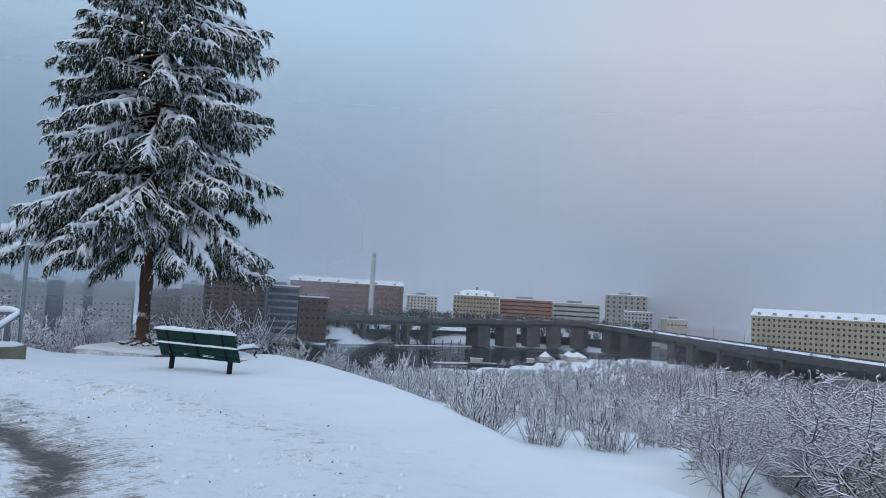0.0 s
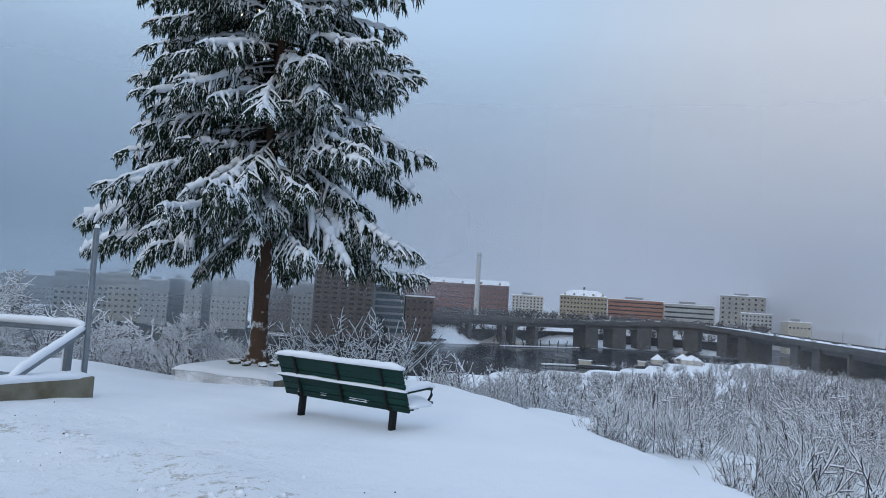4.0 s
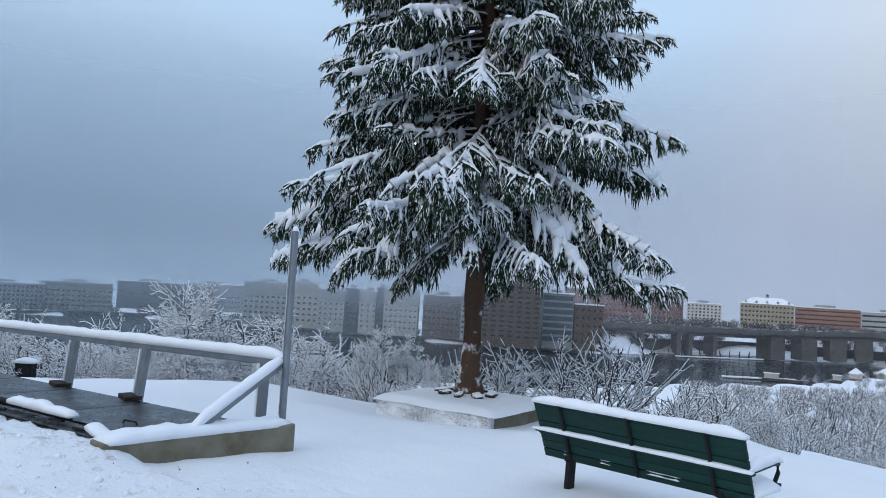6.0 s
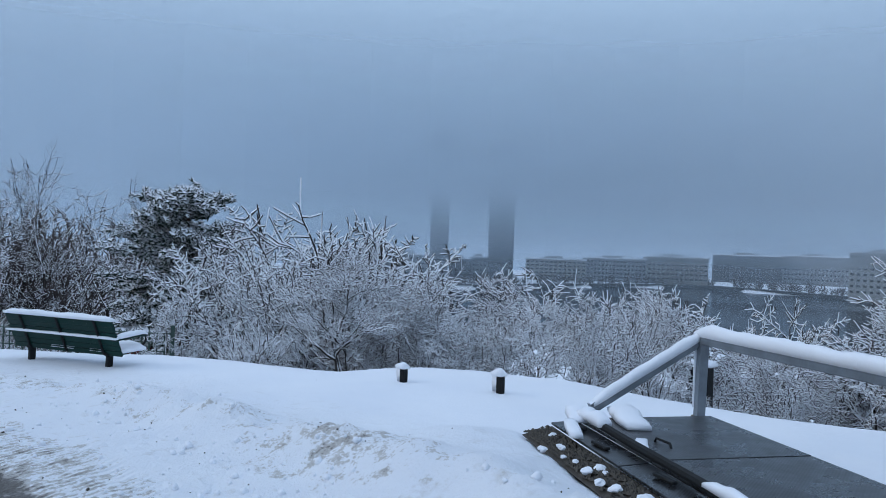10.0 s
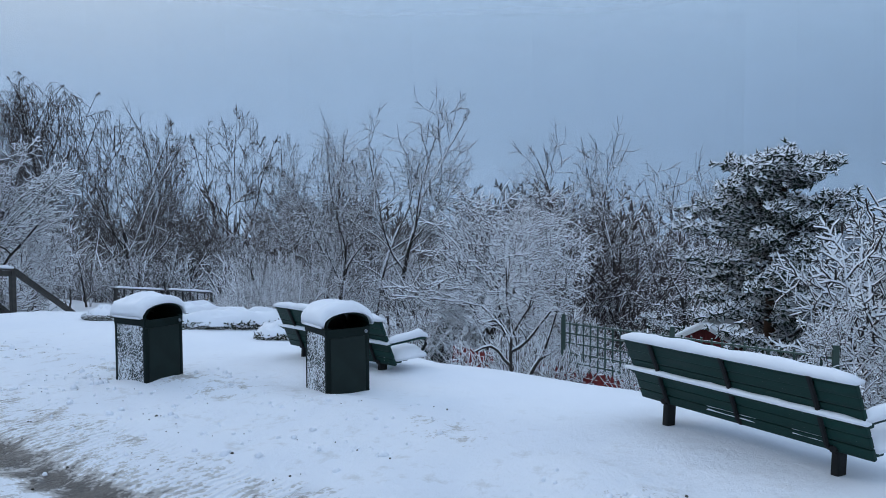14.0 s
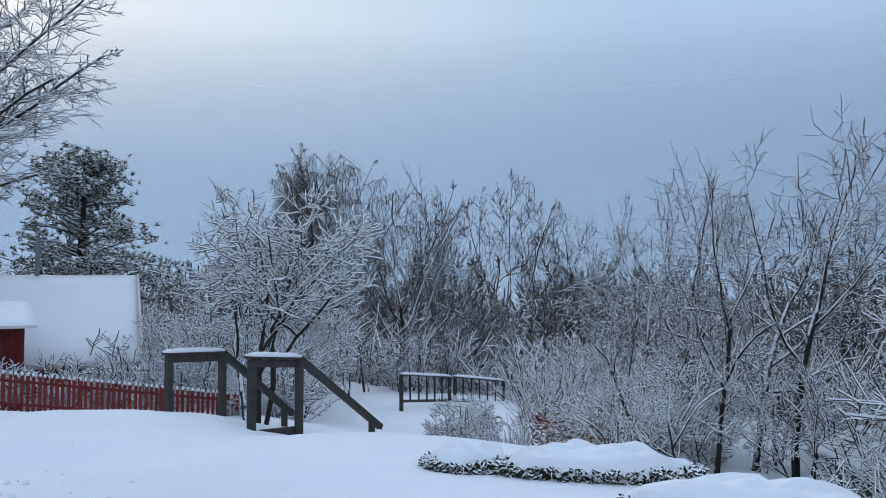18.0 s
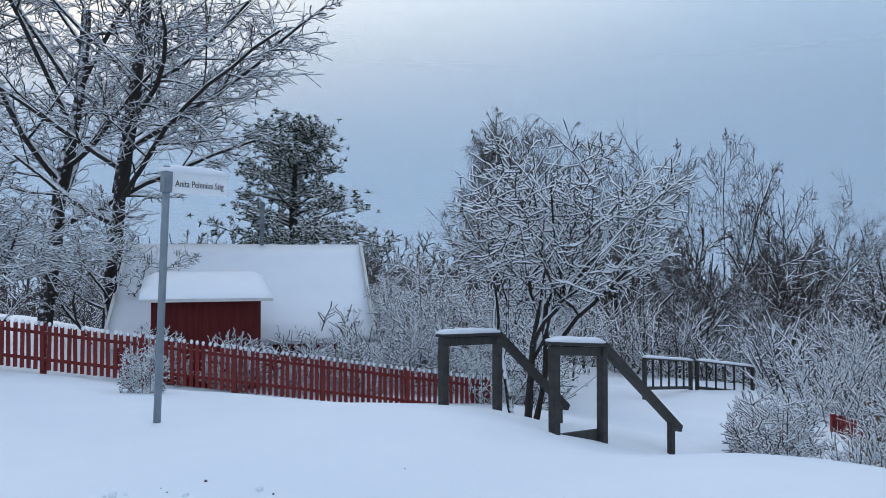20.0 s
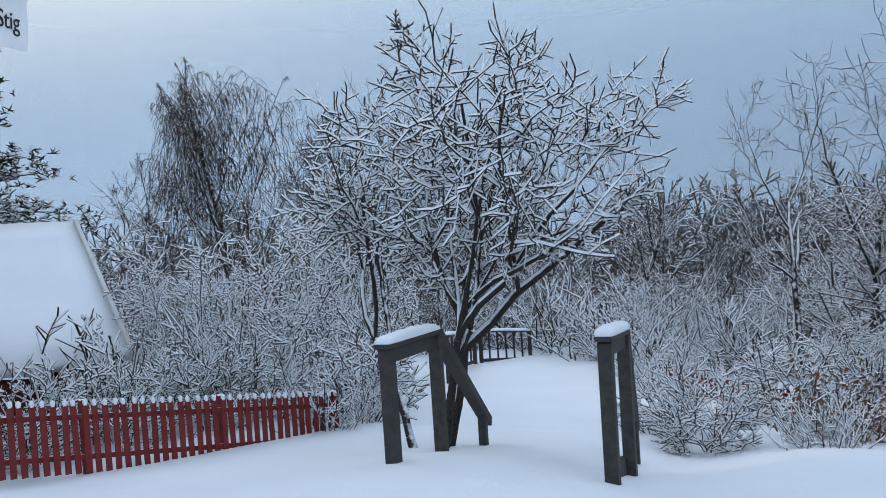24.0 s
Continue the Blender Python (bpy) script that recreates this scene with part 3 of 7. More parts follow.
def gz(x, y):
    return float(ground_height(np.array([x]), np.array([y]))[0])


def build_ground():
    cx, cy = -13.0, 6.0
    R = np.concatenate([np.arange(0.2, 22, 0.11), np.arange(22, 32, 0.2), np.geomspace(32.3, 4600, 74)])
    S = 640
    A = np.linspace(0, 2 * np.pi, S, endpoint=False)
    rr, aa = np.meshgrid(R, A, indexing="ij")
    x, y = (cx + rr * np.cos(aa)).ravel(), (cy + rr * np.sin(aa)).ravel()
    x, y = np.append(x, cx), np.append(y, cy)
    z = ground_height(x, y)
    n, k = len(R), len(x) - 1
    i, j = np.meshgrid(np.arange(n - 1), np.arange(S), indexing="ij")
    q = np.stack([i * S + j, (i + 1) * S + j, (i + 1) * S + (j + 1) % S, i * S + (j + 1) % S], -1).reshape(-1, 4)
    me = bpy.data.meshes.new("ground")
    me.from_pydata(np.stack([x, y, z], -1).tolist(), [], q.tolist() + [(k, b, (b + 1) % S) for b in range(S)])
    me.polygons.foreach_set("use_smooth", [True] * len(me.polygons))
    t = np.abs(to_line(x, y, TRACK))
    dirt = 0.85 * np.exp(-((t - 0.55) / 0.17) ** 2) + 0.50 * (1 - smooth(1.05, 1.45, t)) * (0.7 + 0.3 * ripple(x, y, 1.2, 11)) * (0.6 + 0.4 * smooth(0.1, 0.4, t))
    dirt += 0.60 * np.exp(-((t - 2.4) / 0.4) ** 2) * (0.45 + 0.75 * ripple(x, y, 2.3, 12)) * np.minimum(1, 0.35 + ploughed(x, y))
    dirt *= (1 - smooth(25, 40, np.hypot(x + 13, y - 6))) * smooth(-4.5, 3.0, y)
    walked = (1 - smooth(2.4, 4.4, t)) * smooth(-4, 1, y) * (1 - smooth(25, 36, np.hypot(x + 13, y - 6)))
    best, along = np.full(len(x), 1e9), np.zeros(len(x))
    s0 = 0.0
    for (ax, ay), (bx, by) in zip(TRACK, TRACK[1:]):
        L = math.hypot(bx - ax, by - ay)
        u = ((x - ax) * (bx - ax) + (y - ay) * (by - ay)) / L
        d = np.hypot(x - ax - np.clip(u, 0, L) * (bx - ax) / L, y - ay - np.clip(u, 0, L) * (by - ay) / L)
        along, best = np.where(d < best, s0 + u, along), np.minimum(d, best)
        s0 += L
    for nm, val in (("walked", walked), ("along", along), ("across", to_line(x, y, TRACK))):
        at = me.attributes.new(nm, "FLOAT", "POINT")
        at.data.foreach_set("value", val.astype(np.float32))
    at = me.attributes.new("dirt", "FLOAT", "POINT")
    at.data.foreach_set("value", np.clip(dirt, 0, 1.2))
    me.materials.append(trodden)
    tagged(new("ground", me), "snow-covered hilltop with a slushy wheel track, falling to the water", "ground", kind="structure")


build_ground()
wg = Geo()
wg.add([(3600 * math.cos(a), 3600 * math.sin(a), WATER) for a in np.linspace(0, 2 * math.pi, 49)[:-1]], [tuple(range(48))])
single("water", wg, water, "dark still water of a wide bay", "water", kind="structure")


# ---------- far shore: city, bridge, quays ----------
def polar(az, d, z=0.0, o=(-3.0, 5.0)):
    return Vector((o[0] - d * math.sin(radians(az)), o[1] + d * math.cos(radians(az)), z))


def el_z(el, d):
    return 1.5 + d * math.tan(radians(el))


def building(name, az0, az1, d0, d1, el, storeys, wall, label, roof="flat", depth=16.0, bay=3.4, win=(1.6, 1.5), glass=None, base=-33.5, foot=None, dormers=0, strips=False, group=""):
    """A far house: walls, a snowy roof, one part of panes for each storey."""
    a, b = polar(az0, d0), polar(az1, d1)
    w = (b - a).length
    top = el_z(el, (d0 + d1) / 2)
    x = (b - a).normalized()
    y = Vector((-x.y, x.x, 0))
    if y.dot(a) < 0:
        y = -y
    m = Matrix((x, y, Vector((0, 0, 1)))).transposed().to_4x4()
    m.translation = Vector((a.x, a.y, base))
    t = thing(name, m, label, "building", group)
    h = top - base
    part("wall", Geo().box(0, 0, 0, w, depth, h), wall, t)
    if roof == "flat":
        part("roof", Geo().box(-0.4, -0.4, h, w + 0.4, depth + 0.4, h + 0.9), snow, t, "snow-covered flat roof")
        part("rooftop_plant", Geo().box(w * 0.3, depth * 0.35, h + 0.9, w * 0.62, depth * 0.7, h + 3.0), panel_grey, t)
    else:
        g, r = Geo(), depth * (0.30 if roof == "hip" else 0.26)
        i = depth * 0.5 if roof == "hip" else 0
        g.add([(-0.6, -0.7, h), (w + 0.6, -0.7, h), (w + 0.6, depth + 0.7, h), (-0.6, depth + 0.7, h), (i, depth / 2, h + r), (w - i, depth / 2, h + r)],
              [(0, 1, 5, 4), (2, 3, 4, 5), (1, 2, 5), (3, 0, 4), (3, 2, 1, 0)])
        part("roof", g, snow, t, "snow-covered pitched roof")
        part("cornice", Geo().box(-0.5, -0.6, h - 0.7, w + 0.5, 0.0, h - 0.004), wall, t)
        for k in range(dormers):
            u = w * (k + 0.5) / dormers
            dg = Geo().box(u - 0.95, 0.7, h - 0.2, u + 0.95, depth * 0.4, h + r * 0.40)
            dg.add([(u - 1.15, 0.5, h + r * 0.40), (u + 1.15, 0.5, h + r * 0.40), (u, 0.2, h + r * 0.40 + 0.5), (u - 1.15, depth * 0.42, h + r * 0.40), (u + 1.15, depth * 0.42, h + r * 0.40), (u, depth * 0.42, h + r * 0.40 + 0.5)],
                   [(0, 1, 2), (5, 4, 3), (0, 2, 5, 3), (1, 4, 5, 2), (0, 3, 4, 1)])
            part("dormer", dg, wall, t)
    foot = h * 0.12 if foot is None else foot
    sh = (h - foot - 0.6) / storeys
    n = max(1, int(w / bay))
    pane = Geo().box(-win[0] / 2, -0.08, 0, win[0] / 2, 0.02, win[1]).mesh("window")
    for s in range(storeys):
        z = foot + s * sh + (sh - win[1]) * 0.45
        if strips:
            part("window_band", Geo().box(w * 0.02, -0.08, z, w * 0.98, 0.02, z + win[1]), glass or glass_far, t)
        else:
            for k in range(n):
                part("window", pane, glass or glass_far, t, m=pose((k + 0.5) * w / n, 0, z))
    return t


def build_city():
    B = building
    B("brick_apartment_block", 17.6, 9.25, 725, 730, 0.95, 5, brick_far, "long red-brick apartment block with a snowy gabled roof", "gable", 18, 3.6, dormers=6, base=-15, foot=3)
    B("brick_office_tower", 23.6, 19.25, 545, 545, 1.7, 13, brick_dark, "dark brown brick tower block with rows of windows", depth=22, bay=5.5, win=(3.2, 1.3))
    B("glass_office", 19.1, 16.9, 560, 562, 0.45, 7, panel_grey, "glass-fronted office box beside the shore", depth=24, glass=glass_blue, strips=True, win=(1, 3.2))
    B("dark_low_block", 16.8, 14.75, 562, 566, -0.25, 5, brick_dark, "low dark brick block with a snowy roof", depth=18, bay=4)
    B("pale_house", 9.0, 6.7, 790, 790, 0.35, 6, plaster_cream, "pale plastered house with a flat snowy roof", depth=14, base=-15)
    B("old_yellow_house", 5.5, 2.1, 765, 765, 0.55, 5, plaster_yellow, "old yellow plastered house with a snowy hipped roof", "hip", 20, 3.2, dormers=5, base=-15)
    cup = thing("roof_cupola", pose(*polar(3.8, 776, el_z(0.55, 765) + 5.6)), "small dark cupola on a snowy roof ridge", "cupola")
    g = Geo()
    g.tube([(0, 0, -1.0), (0, 0, 2.2)], 1.3, 8)
    part("drum", g, panel_grey, cup)
    g = Geo()
    g.tube([(0, 0, 2.2), (0, 0, 3.2), (0, 0, 4.0)], [1.6, 0.9, 0.1], 8)
    part("cap", g, panel_dark, cup)
    B("orange_block", 2.05, -1.85, 800, 800, 0.48, 5, plaster_orange, "long orange plastered block with balconies and a snowy roof", depth=16, strips=True, win=(1, 1.2), base=-15)
    B("white_office", -1.85, -5.3, 775, 775, 0.38, 4, plaster_white, "white office building with ribbon windows", depth=26, strips=True, win=(1, 1.5), base=-15)
    # the mill's haze is put into its wall colour, hence plaster for brick
    B("mill_building", -5.6, -8.55, 900, 900, 1.2, 6, plaster_dim, "large brick mill half lost in fog", depth=30, bay=6, win=(2, 2), base=-15)
    B("grey_block", -7.0, -9.0, 800, 800, 0.05, 4, plaster_white, "pale block near the bridge", depth=16, base=-15)
    B("foggy_block", -8.7, -10.3, 950, 960, 0.9, 5, panel_grey, "grey block fading in fog", depth=20)
    B("shore_house", -10.0, -11.4, 800, 810, -0.35, 3, plaster_cream, "small shore house with a snowy roof", depth=14)
    B("yellow_apartments", -15.75, -24.6, 525, 520, 0.28, 6, plaster_yellow, "long yellow apartment building with a snowy roof", "gable", 18, 2.9, win=(1.3, 1.5), dormers=9, foot=17)
    B("yellow_apartments_east", -24.7, -33.5, 520, 515, 0.32, 5, plaster_cream, "long cream apartment building with a snowy roof", "gable", 18, 3.3, win=(1.7, 1.5), dormers=9, foot=17)
    ch = thing("chimney", pose(*polar(11.6, 700, -16)), "tall pale concrete chimney above the brick block", "chimney")
    g = Geo()
    g.tube([(0, 0, -4), (0, 0, 54), (0, 0, 58)], [2.5, 1.95, 1.95], 14)
    part("shaft", g, plaster_white, ch)
    g = Geo()
    g.tube([(0, 0, 55), (0, 0, 56)], 2.15, 14)
    part("collar", g, panel_grey, ch)
    # across the water to the west
    B("residential_tower", 69.35, 68.0, 690, 690, 7.5, 30, panel_grey, "slim residential tower vanishing into fog", depth=20, strips=True, win=(1, 1.4), group="fog towers")
    B("residential_tower", 65.05, 63.2, 680, 680, 7.0, 28, panel_dark, "dark residential tower vanishing into fog", depth=24, bay=3.6, win=(2.6, 1.3), group="fog towers")
    B("foggy_tower", 75.2, 73.2, 950, 950, 0.7, 10, panel_dark, "broad tower almost lost in fog", depth=26)
    # white, cream and pale walls here carry the dusk in their darker colour
    for a0, a1, d, el, st, w, lab, kw in (
            (80, 76.5, 700, -1.25, 4, panel_grey, "grey waterfront block in haze", {}),
            (76.3, 72.6, 720, -1.35, 4, brick_dark, "brown waterfront block in haze", {}),
            (72.4, 69.6, 680, -1.2, 4, panel_grey, "white waterfront block in haze", dict(bay=4.4, win=(3.2, 1.5))),
            (67.9, 66.6, 700, -1.4, 4, panel_dark, "dark waterfront block between towers", {}),
            (66.5, 65.2, 715, -1.25, 4, panel_grey, "grey waterfront block between towers", {}),
            (62.3, 58.3, 735, -1.2, 5, plaster_dim, "cream waterfront apartments with snowy roof", dict(bay=4.2, win=(2.6, 1.4))),
            (58.2, 54.1, 755, -1.0, 5, panel_grey, "grey waterfront apartments with snowy roof", {}),
            (54.0, 49.9, 760, -0.75, 5, plaster_dim, "pale waterfront apartments with snowy roof", dict(bay=4.0, win=(2.4, 1.4))),
            (49.3, 45.2, 860, -0.45, 5, panel_dark, "dark block deep in haze", {}),
            (45.0, 41.2, 880, -0.35, 5, panel_grey, "grey block deep in haze", {}),
            (27.9, 25.2, 600, -0.2, 6, brick_dark, "brown office block by the quay", {}),
            (25.1, 23.7, 590, 0.2, 8, panel_grey, "grey office block by the quay", {})):
        B("waterfront_block", a0, a1 - 0.35, d, d, el, st, w, lab, depth=16, group="waterfront", **kw)
    B("round_office", 40.9, 37.48, 655, 650, 0.0, 7, plaster_white, "pale office with rows of square windows", depth=30, bay=4.0, win=(2.2, 1.6))
    B("terrace_office", 37.6, 35.58, 640, 640, 0.15, 7, plaster_cream, "cream office with a flat snowy roof", depth=24, bay=4.0, win=(2.0, 1.6))
    B("hotel_wing", 35.6, 33.68, 615, 612, -0.25, 7, plaster_white, "white building with small square windows", depth=24, bay=3.6, win=(1.2, 1.2), group="quay offices")
    B("glass_link", 33.8, 32.48, 618, 616, -0.05, 7, panel_dark, "dark glazed stair tower between white wings", depth=18, glass=glass_blue, strips=True, win=(1, 2.4))
    B("hotel_wing", 32.6, 31.28, 606, 604, -0.2, 7, plaster_white, "white building with small square windows", depth=24, bay=3.6, win=(1.2, 1.2), group="quay offices")
    B("glass_link", 31.4, 30.68, 604, 603, 0.1, 7, panel_dark, "dark glazed stair tower between white wings", depth=18, glass=glass_blue, strips=True, win=(1, 2.4))
    B("hotel_wing", 30.8, 28.28, 600, 598, 0.1, 7, plaster_white, "white building with small square windows", depth=24, bay=3.6, win=(1.2, 1.2), group="quay offices")
    # quay walls along the far shore
    q = Geo()
    steps = np.arange(-8.2, 92, 1.5)
    P = [polar(a, float(shore(a, FAR_SHORE)) - 3) for a in steps]
    for a, p, r in zip(steps, P, P[1:]):
        d = (r - p).normalized()
        n = Vector((-d.y, d.x, 0)) * 5
        z = -25.0 if a < 12 else -33.0      # a high embankment behind the bridge
        q.add([(p.x, p.y, -37), (r.x, r.y, -37), (r.x, r.y, z), (p.x, p.y, z), (p.x - n.x, p.y - n.y, z), (r.x - n.x, r.y - n.y, z), (p.x + n.x, p.y + n.y, z), (r.x + n.x, r.y + n.y, z)],
              [(0, 1, 2, 3), (3, 2, 5, 4), (3, 2, 7, 6)])
    single("quay_wall", q, bridge_grey, "dark stone quay wall with snow behind it", "quay", kind="structure")


def build_bridge():
    pts = [(24, 640), (14, 640), (7.4, 655), (1.5, 690), (-3, 700), (-6.6, 680), (-10.5, 600), (-14.3, 515), (-19.2, 423), (-26, 345), (-36, 285)]
    rise = {7.4: 0.5, 1.5: 2.0, -3: 4.2, -6.6: 2.6, -10.5: 0.6}
    P = [polar(a, d, rise.get(a, 0.0)) for a, d in pts]
    fine = []
    for i in range(len(P) - 1):
        p0, p1, p2, p3 = P[max(i - 1, 0)], P[i], P[i + 1], P[min(i + 2, len(P) - 1)]
        for k in range(8):
            t = k / 8
            fine.append(0.5 * ((2 * p1) + (p2 - p0) * t + (2 * p0 - 5 * p1 + 4 * p2 - p3) * t * t + (3 * p1 - p0 - 3 * p2 + p3) * t ** 3))
    fine.append(P[-1])
    br = thing("road_bridge", Matrix.Identity(4), "long grey concrete road bridge across the bay", "bridge")

    def ribbon(off0, off1, z0, z1):
        g, v = Geo(), []
        for i, p in enumerate(fine):
            d = (fine[min(i + 1, len(fine) - 1)] - fine[max(i - 1, 0)]).normalized()
            n = Vector((-d.y, d.x, 0))
            v += [p + n * off0 + Vector((0, 0, z0)), p + n * off1 + Vector((0, 0, z0)), p + n * off1 + Vector((0, 0, z1)), p + n * off0 + Vector((0, 0, z1))]
        f = [(4 * i + j, 4 * i + (j + 1) % 4, 4 * i + 4 + (j + 1) % 4, 4 * i + 4 + j) for i in range(len(fine) - 1) for j in range(4)]
        return g.add(v, f)
    part("deck", ribbon(-13, 13, -17.4, -14.6), bridge_grey, br)
    part("roadway", ribbon(-11.5, 11.5, -14.6, -14.3), trodden, br, "grey slushy roadway")
    for o in (-13, 12.6):
        part("parapet", ribbon(o, o + 0.4, -14.6, -13.5), bridge_grey, br)
    for o in (-9.5, 6.5):
        part("girder", ribbon(o, o + 3, -20.5, -17.4), bridge_grey, br)

    def at_az(a):
        return min(fine, key=lambda p: abs(math.degrees(math.atan2(-(p.x + 3), p.y - 5)) - a))
    for a in (12.5, 10, 8.6, 7.2, 3.76, 1.47, -0.1, -2.2, -3.8, -6.6, -7.9, -11.4, -12.6, -15, -17, -19.5):
        p = at_az(a)
        i = fine.index(p)
        d = (fine[min(i + 1, len(fine) - 1)] - fine[max(i - 1, 0)]).normalized()
        n = Vector((-d.y, d.x, 0))
        m = Matrix((d, n, Vector((0, 0, 1)))).transposed().to_4x4()
        m.translation = Vector((p.x, p.y, p.z))
        wide = 6.0 if 6 > a > -13 else 1.4
        part("pier", Geo().box(-wide, -11, -37, wide, 11, -17.4), bridge_grey, br, m=m)
    # lamp posts and traffic on the bridge
    lamp = None
    for k in range(6, len(fine) - 6, 4):
        p = fine[k]
        if lamp is None:
            lamp = thing("street_lamp", pose(p.x, p.y, p.z - 14.3), "tall grey street lamp on the bridge", "street lamp", "bridge lamps")
            g = Geo()
            g.tube([(0, 0, 0), (0, 0, 9.6)], [0.16, 0.1], 5)
            part("pole", g, panel_grey, lamp)
            g = Geo()
            g.tube([(0, 0, 9.5), (1.6, 0, 10.0)], 0.09, 4)
            part("arm", g, panel_grey, lamp)
        else:
            copy_thing(lamp, pose(p.x, p.y, p.z - 14.3))
    rnd = random.Random(4)
    kinds = []
    for col, lab in (((0.62, 0.63, 0.64), "white car driving on the bridge"), ((0.03, 0.03, 0.035), "dark car driving on the bridge"), ((0.22, 0.23, 0.25), "grey car driving on the bridge")):
        mt = mat_paint("car_paint", col, tuple(0.8 * c for c in col), 0.3)
        t = thing("car", Matrix.Identity(4), lab, "car", "bridge traffic")
        g = Geo()
        g.add([(x, y, z) for y in (-0.9, 0.9) for x, z in ((-2.2, 0.3), (2.2, 0.3), (2.2, 0.8), (1.2, 0.95), (0.6, 1.45), (-1.2, 1.45), (-1.9, 0.95), (-2.2, 0.9))],
              [tuple(range(8)), tuple(range(15, 7, -1))] + [(i, 8 + i, 8 + (i + 1) % 8, (i + 1) % 8) for i in range(8)])
        part("body", g, mt, t)
        part("glazing", Geo().box(-1.25, -0.92, 0.98, 0.75, 0.92, 1.34), glass_far, t)
        for sx in (-1.35, 1.35):
            for sy in (-0.82, 0.82):
                g = Geo()
                g.tube([(sx, sy - 0.1, 0.32), (sx, sy + 0.1, 0.32)], 0.32, 10)
                part("wheel", g, black_in, t)
        kinds.append(t)
    for k in range(30):
        i = rnd.randrange(14, len(fine) - 8)
        p, d = fine[i], (fine[i + 1] - fine[i]).normalized()
        n, o = Vector((-d.y, d.x, 0)), rnd.choice((-7, -3.5, 3.5, 7))
        m = Matrix((d, n, Vector((0, 0, 1)))).transposed().to_4x4()
        m.translation = p + n * o + d * rnd.uniform(0, 8) + Vector((0, 0, -14.28))
        if k < 3:
            kinds[k].matrix_basis = m
        else:
            copy_thing(kinds[k % 3], m)
    # jetties and moored boats below
    for a0, d0, a1, d1 in ((10.5, 640, 4.5, 690), (9.6, 610, 4.0, 655), (6.5, 460, 2.0, 480)):
        p, q = polar(a0, d0), polar(a1, d1)
        me, m = beam((p.x, p.y, WATER + 0.9), (q.x, q.y, WATER + 0.9), 4.0, 0.7, 0.05)
        jt = thing("jetty", Matrix.Identity(4), "floating timber jetty with snow on it", "jetty", "jetties")
        part("deck", me, snow, jt, m=m)
        for k in range(9):
            c = p.lerp(q, (k + 0.5) / 9)
            g = Geo()
            g.tube([(c.x, c.y, WATER - 1), (c.x, c.y, WATER + 4.2)], 0.35, 6)
            part("pile", g, wood_dark, jt)
    for a, d, L, lab in ((2.6, 470, 26, "dark moored barge with a small cabin"), (-1.0, 500, 16, "small moored boat under snow"), (8.0, 630, 14, "small moored boat under snow")):
        p = polar(a, d)
        b = thing("boat", pose(p.x, p.y, WATER, 0, 0, a), lab, "boat")
        g = Geo()
        g.add([(-L / 2, -2.2, 1.4), (L / 2 - 3, -2.2, 1.4), (L / 2, 0, 1.8), (L / 2 - 3, 2.2, 1.4), (-L / 2, 2.2, 1.4), (-L / 2 + 0.5, -1.7, -0.5), (L / 2 - 3, -1.7, -0.5), (L / 2 - 1, 0, -0.5), (L / 2 - 3, 1.7, -0.5), (-L / 2 + 0.5, 1.7, -0.5)],
              [(0, 1, 2, 3, 4), (9, 8, 7, 6, 5), (0, 5, 6, 1), (1, 6, 7, 2), (2, 7, 8, 3), (3, 8, 9, 4), (4, 9, 5, 0)])
        part("hull", g, panel_dark, b)
        part("cabin", Geo().box(-L * 0.4, -1.5, 1.4, -L * 0.12, 1.5, 4.0), plaster_cream, b)
        part("cabin_roof", Geo().box(-L * 0.42, -1.7, 4.0, -L * 0.10, 1.7, 4.3), snow, b)
    # tents and sheds on the near bank
    for a, d, w in ((-1.6, 505, 7), (-3.3, 530, 9), (-3.9, 525, 12)):
        p = polar(a, d)
        t = thing("pavilion", pose(p.x, p.y, -33.4, 0, 0, a), "small white pavilion with a pointed snowy roof", "pavilion", "bank pavilions")
        part("wall", Geo().box(-w / 2, -w / 3, 0, w / 2, w / 3, 3), plaster_cream, t)
        part("roof", Geo().add([(-w / 2 - 0.5, -w / 3 - 0.5, 3), (w / 2 + 0.5, -w / 3 - 0.5, 3), (w / 2 + 0.5, w / 3 + 0.5, 3), (-w / 2 - 0.5, w / 3 + 0.5, 3), (0, 0, 6.5)], [(0, 1, 4), (1, 2, 4), (2, 3, 4), (3, 0, 4), (3, 2, 1, 0)]), snow, t)


build_city()
build_bridge()


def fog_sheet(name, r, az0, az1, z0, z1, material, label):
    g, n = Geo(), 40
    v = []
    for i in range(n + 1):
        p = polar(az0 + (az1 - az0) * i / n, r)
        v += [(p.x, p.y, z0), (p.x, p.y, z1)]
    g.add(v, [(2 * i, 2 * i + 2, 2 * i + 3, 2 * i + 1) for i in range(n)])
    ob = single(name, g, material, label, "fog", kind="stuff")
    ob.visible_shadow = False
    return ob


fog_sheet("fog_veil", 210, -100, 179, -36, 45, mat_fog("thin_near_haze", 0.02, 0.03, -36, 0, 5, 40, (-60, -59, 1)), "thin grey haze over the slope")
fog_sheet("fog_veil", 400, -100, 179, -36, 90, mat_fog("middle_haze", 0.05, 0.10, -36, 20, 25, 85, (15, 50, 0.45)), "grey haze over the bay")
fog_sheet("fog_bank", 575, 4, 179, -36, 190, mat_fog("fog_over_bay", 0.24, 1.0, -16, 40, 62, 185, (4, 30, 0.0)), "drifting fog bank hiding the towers")
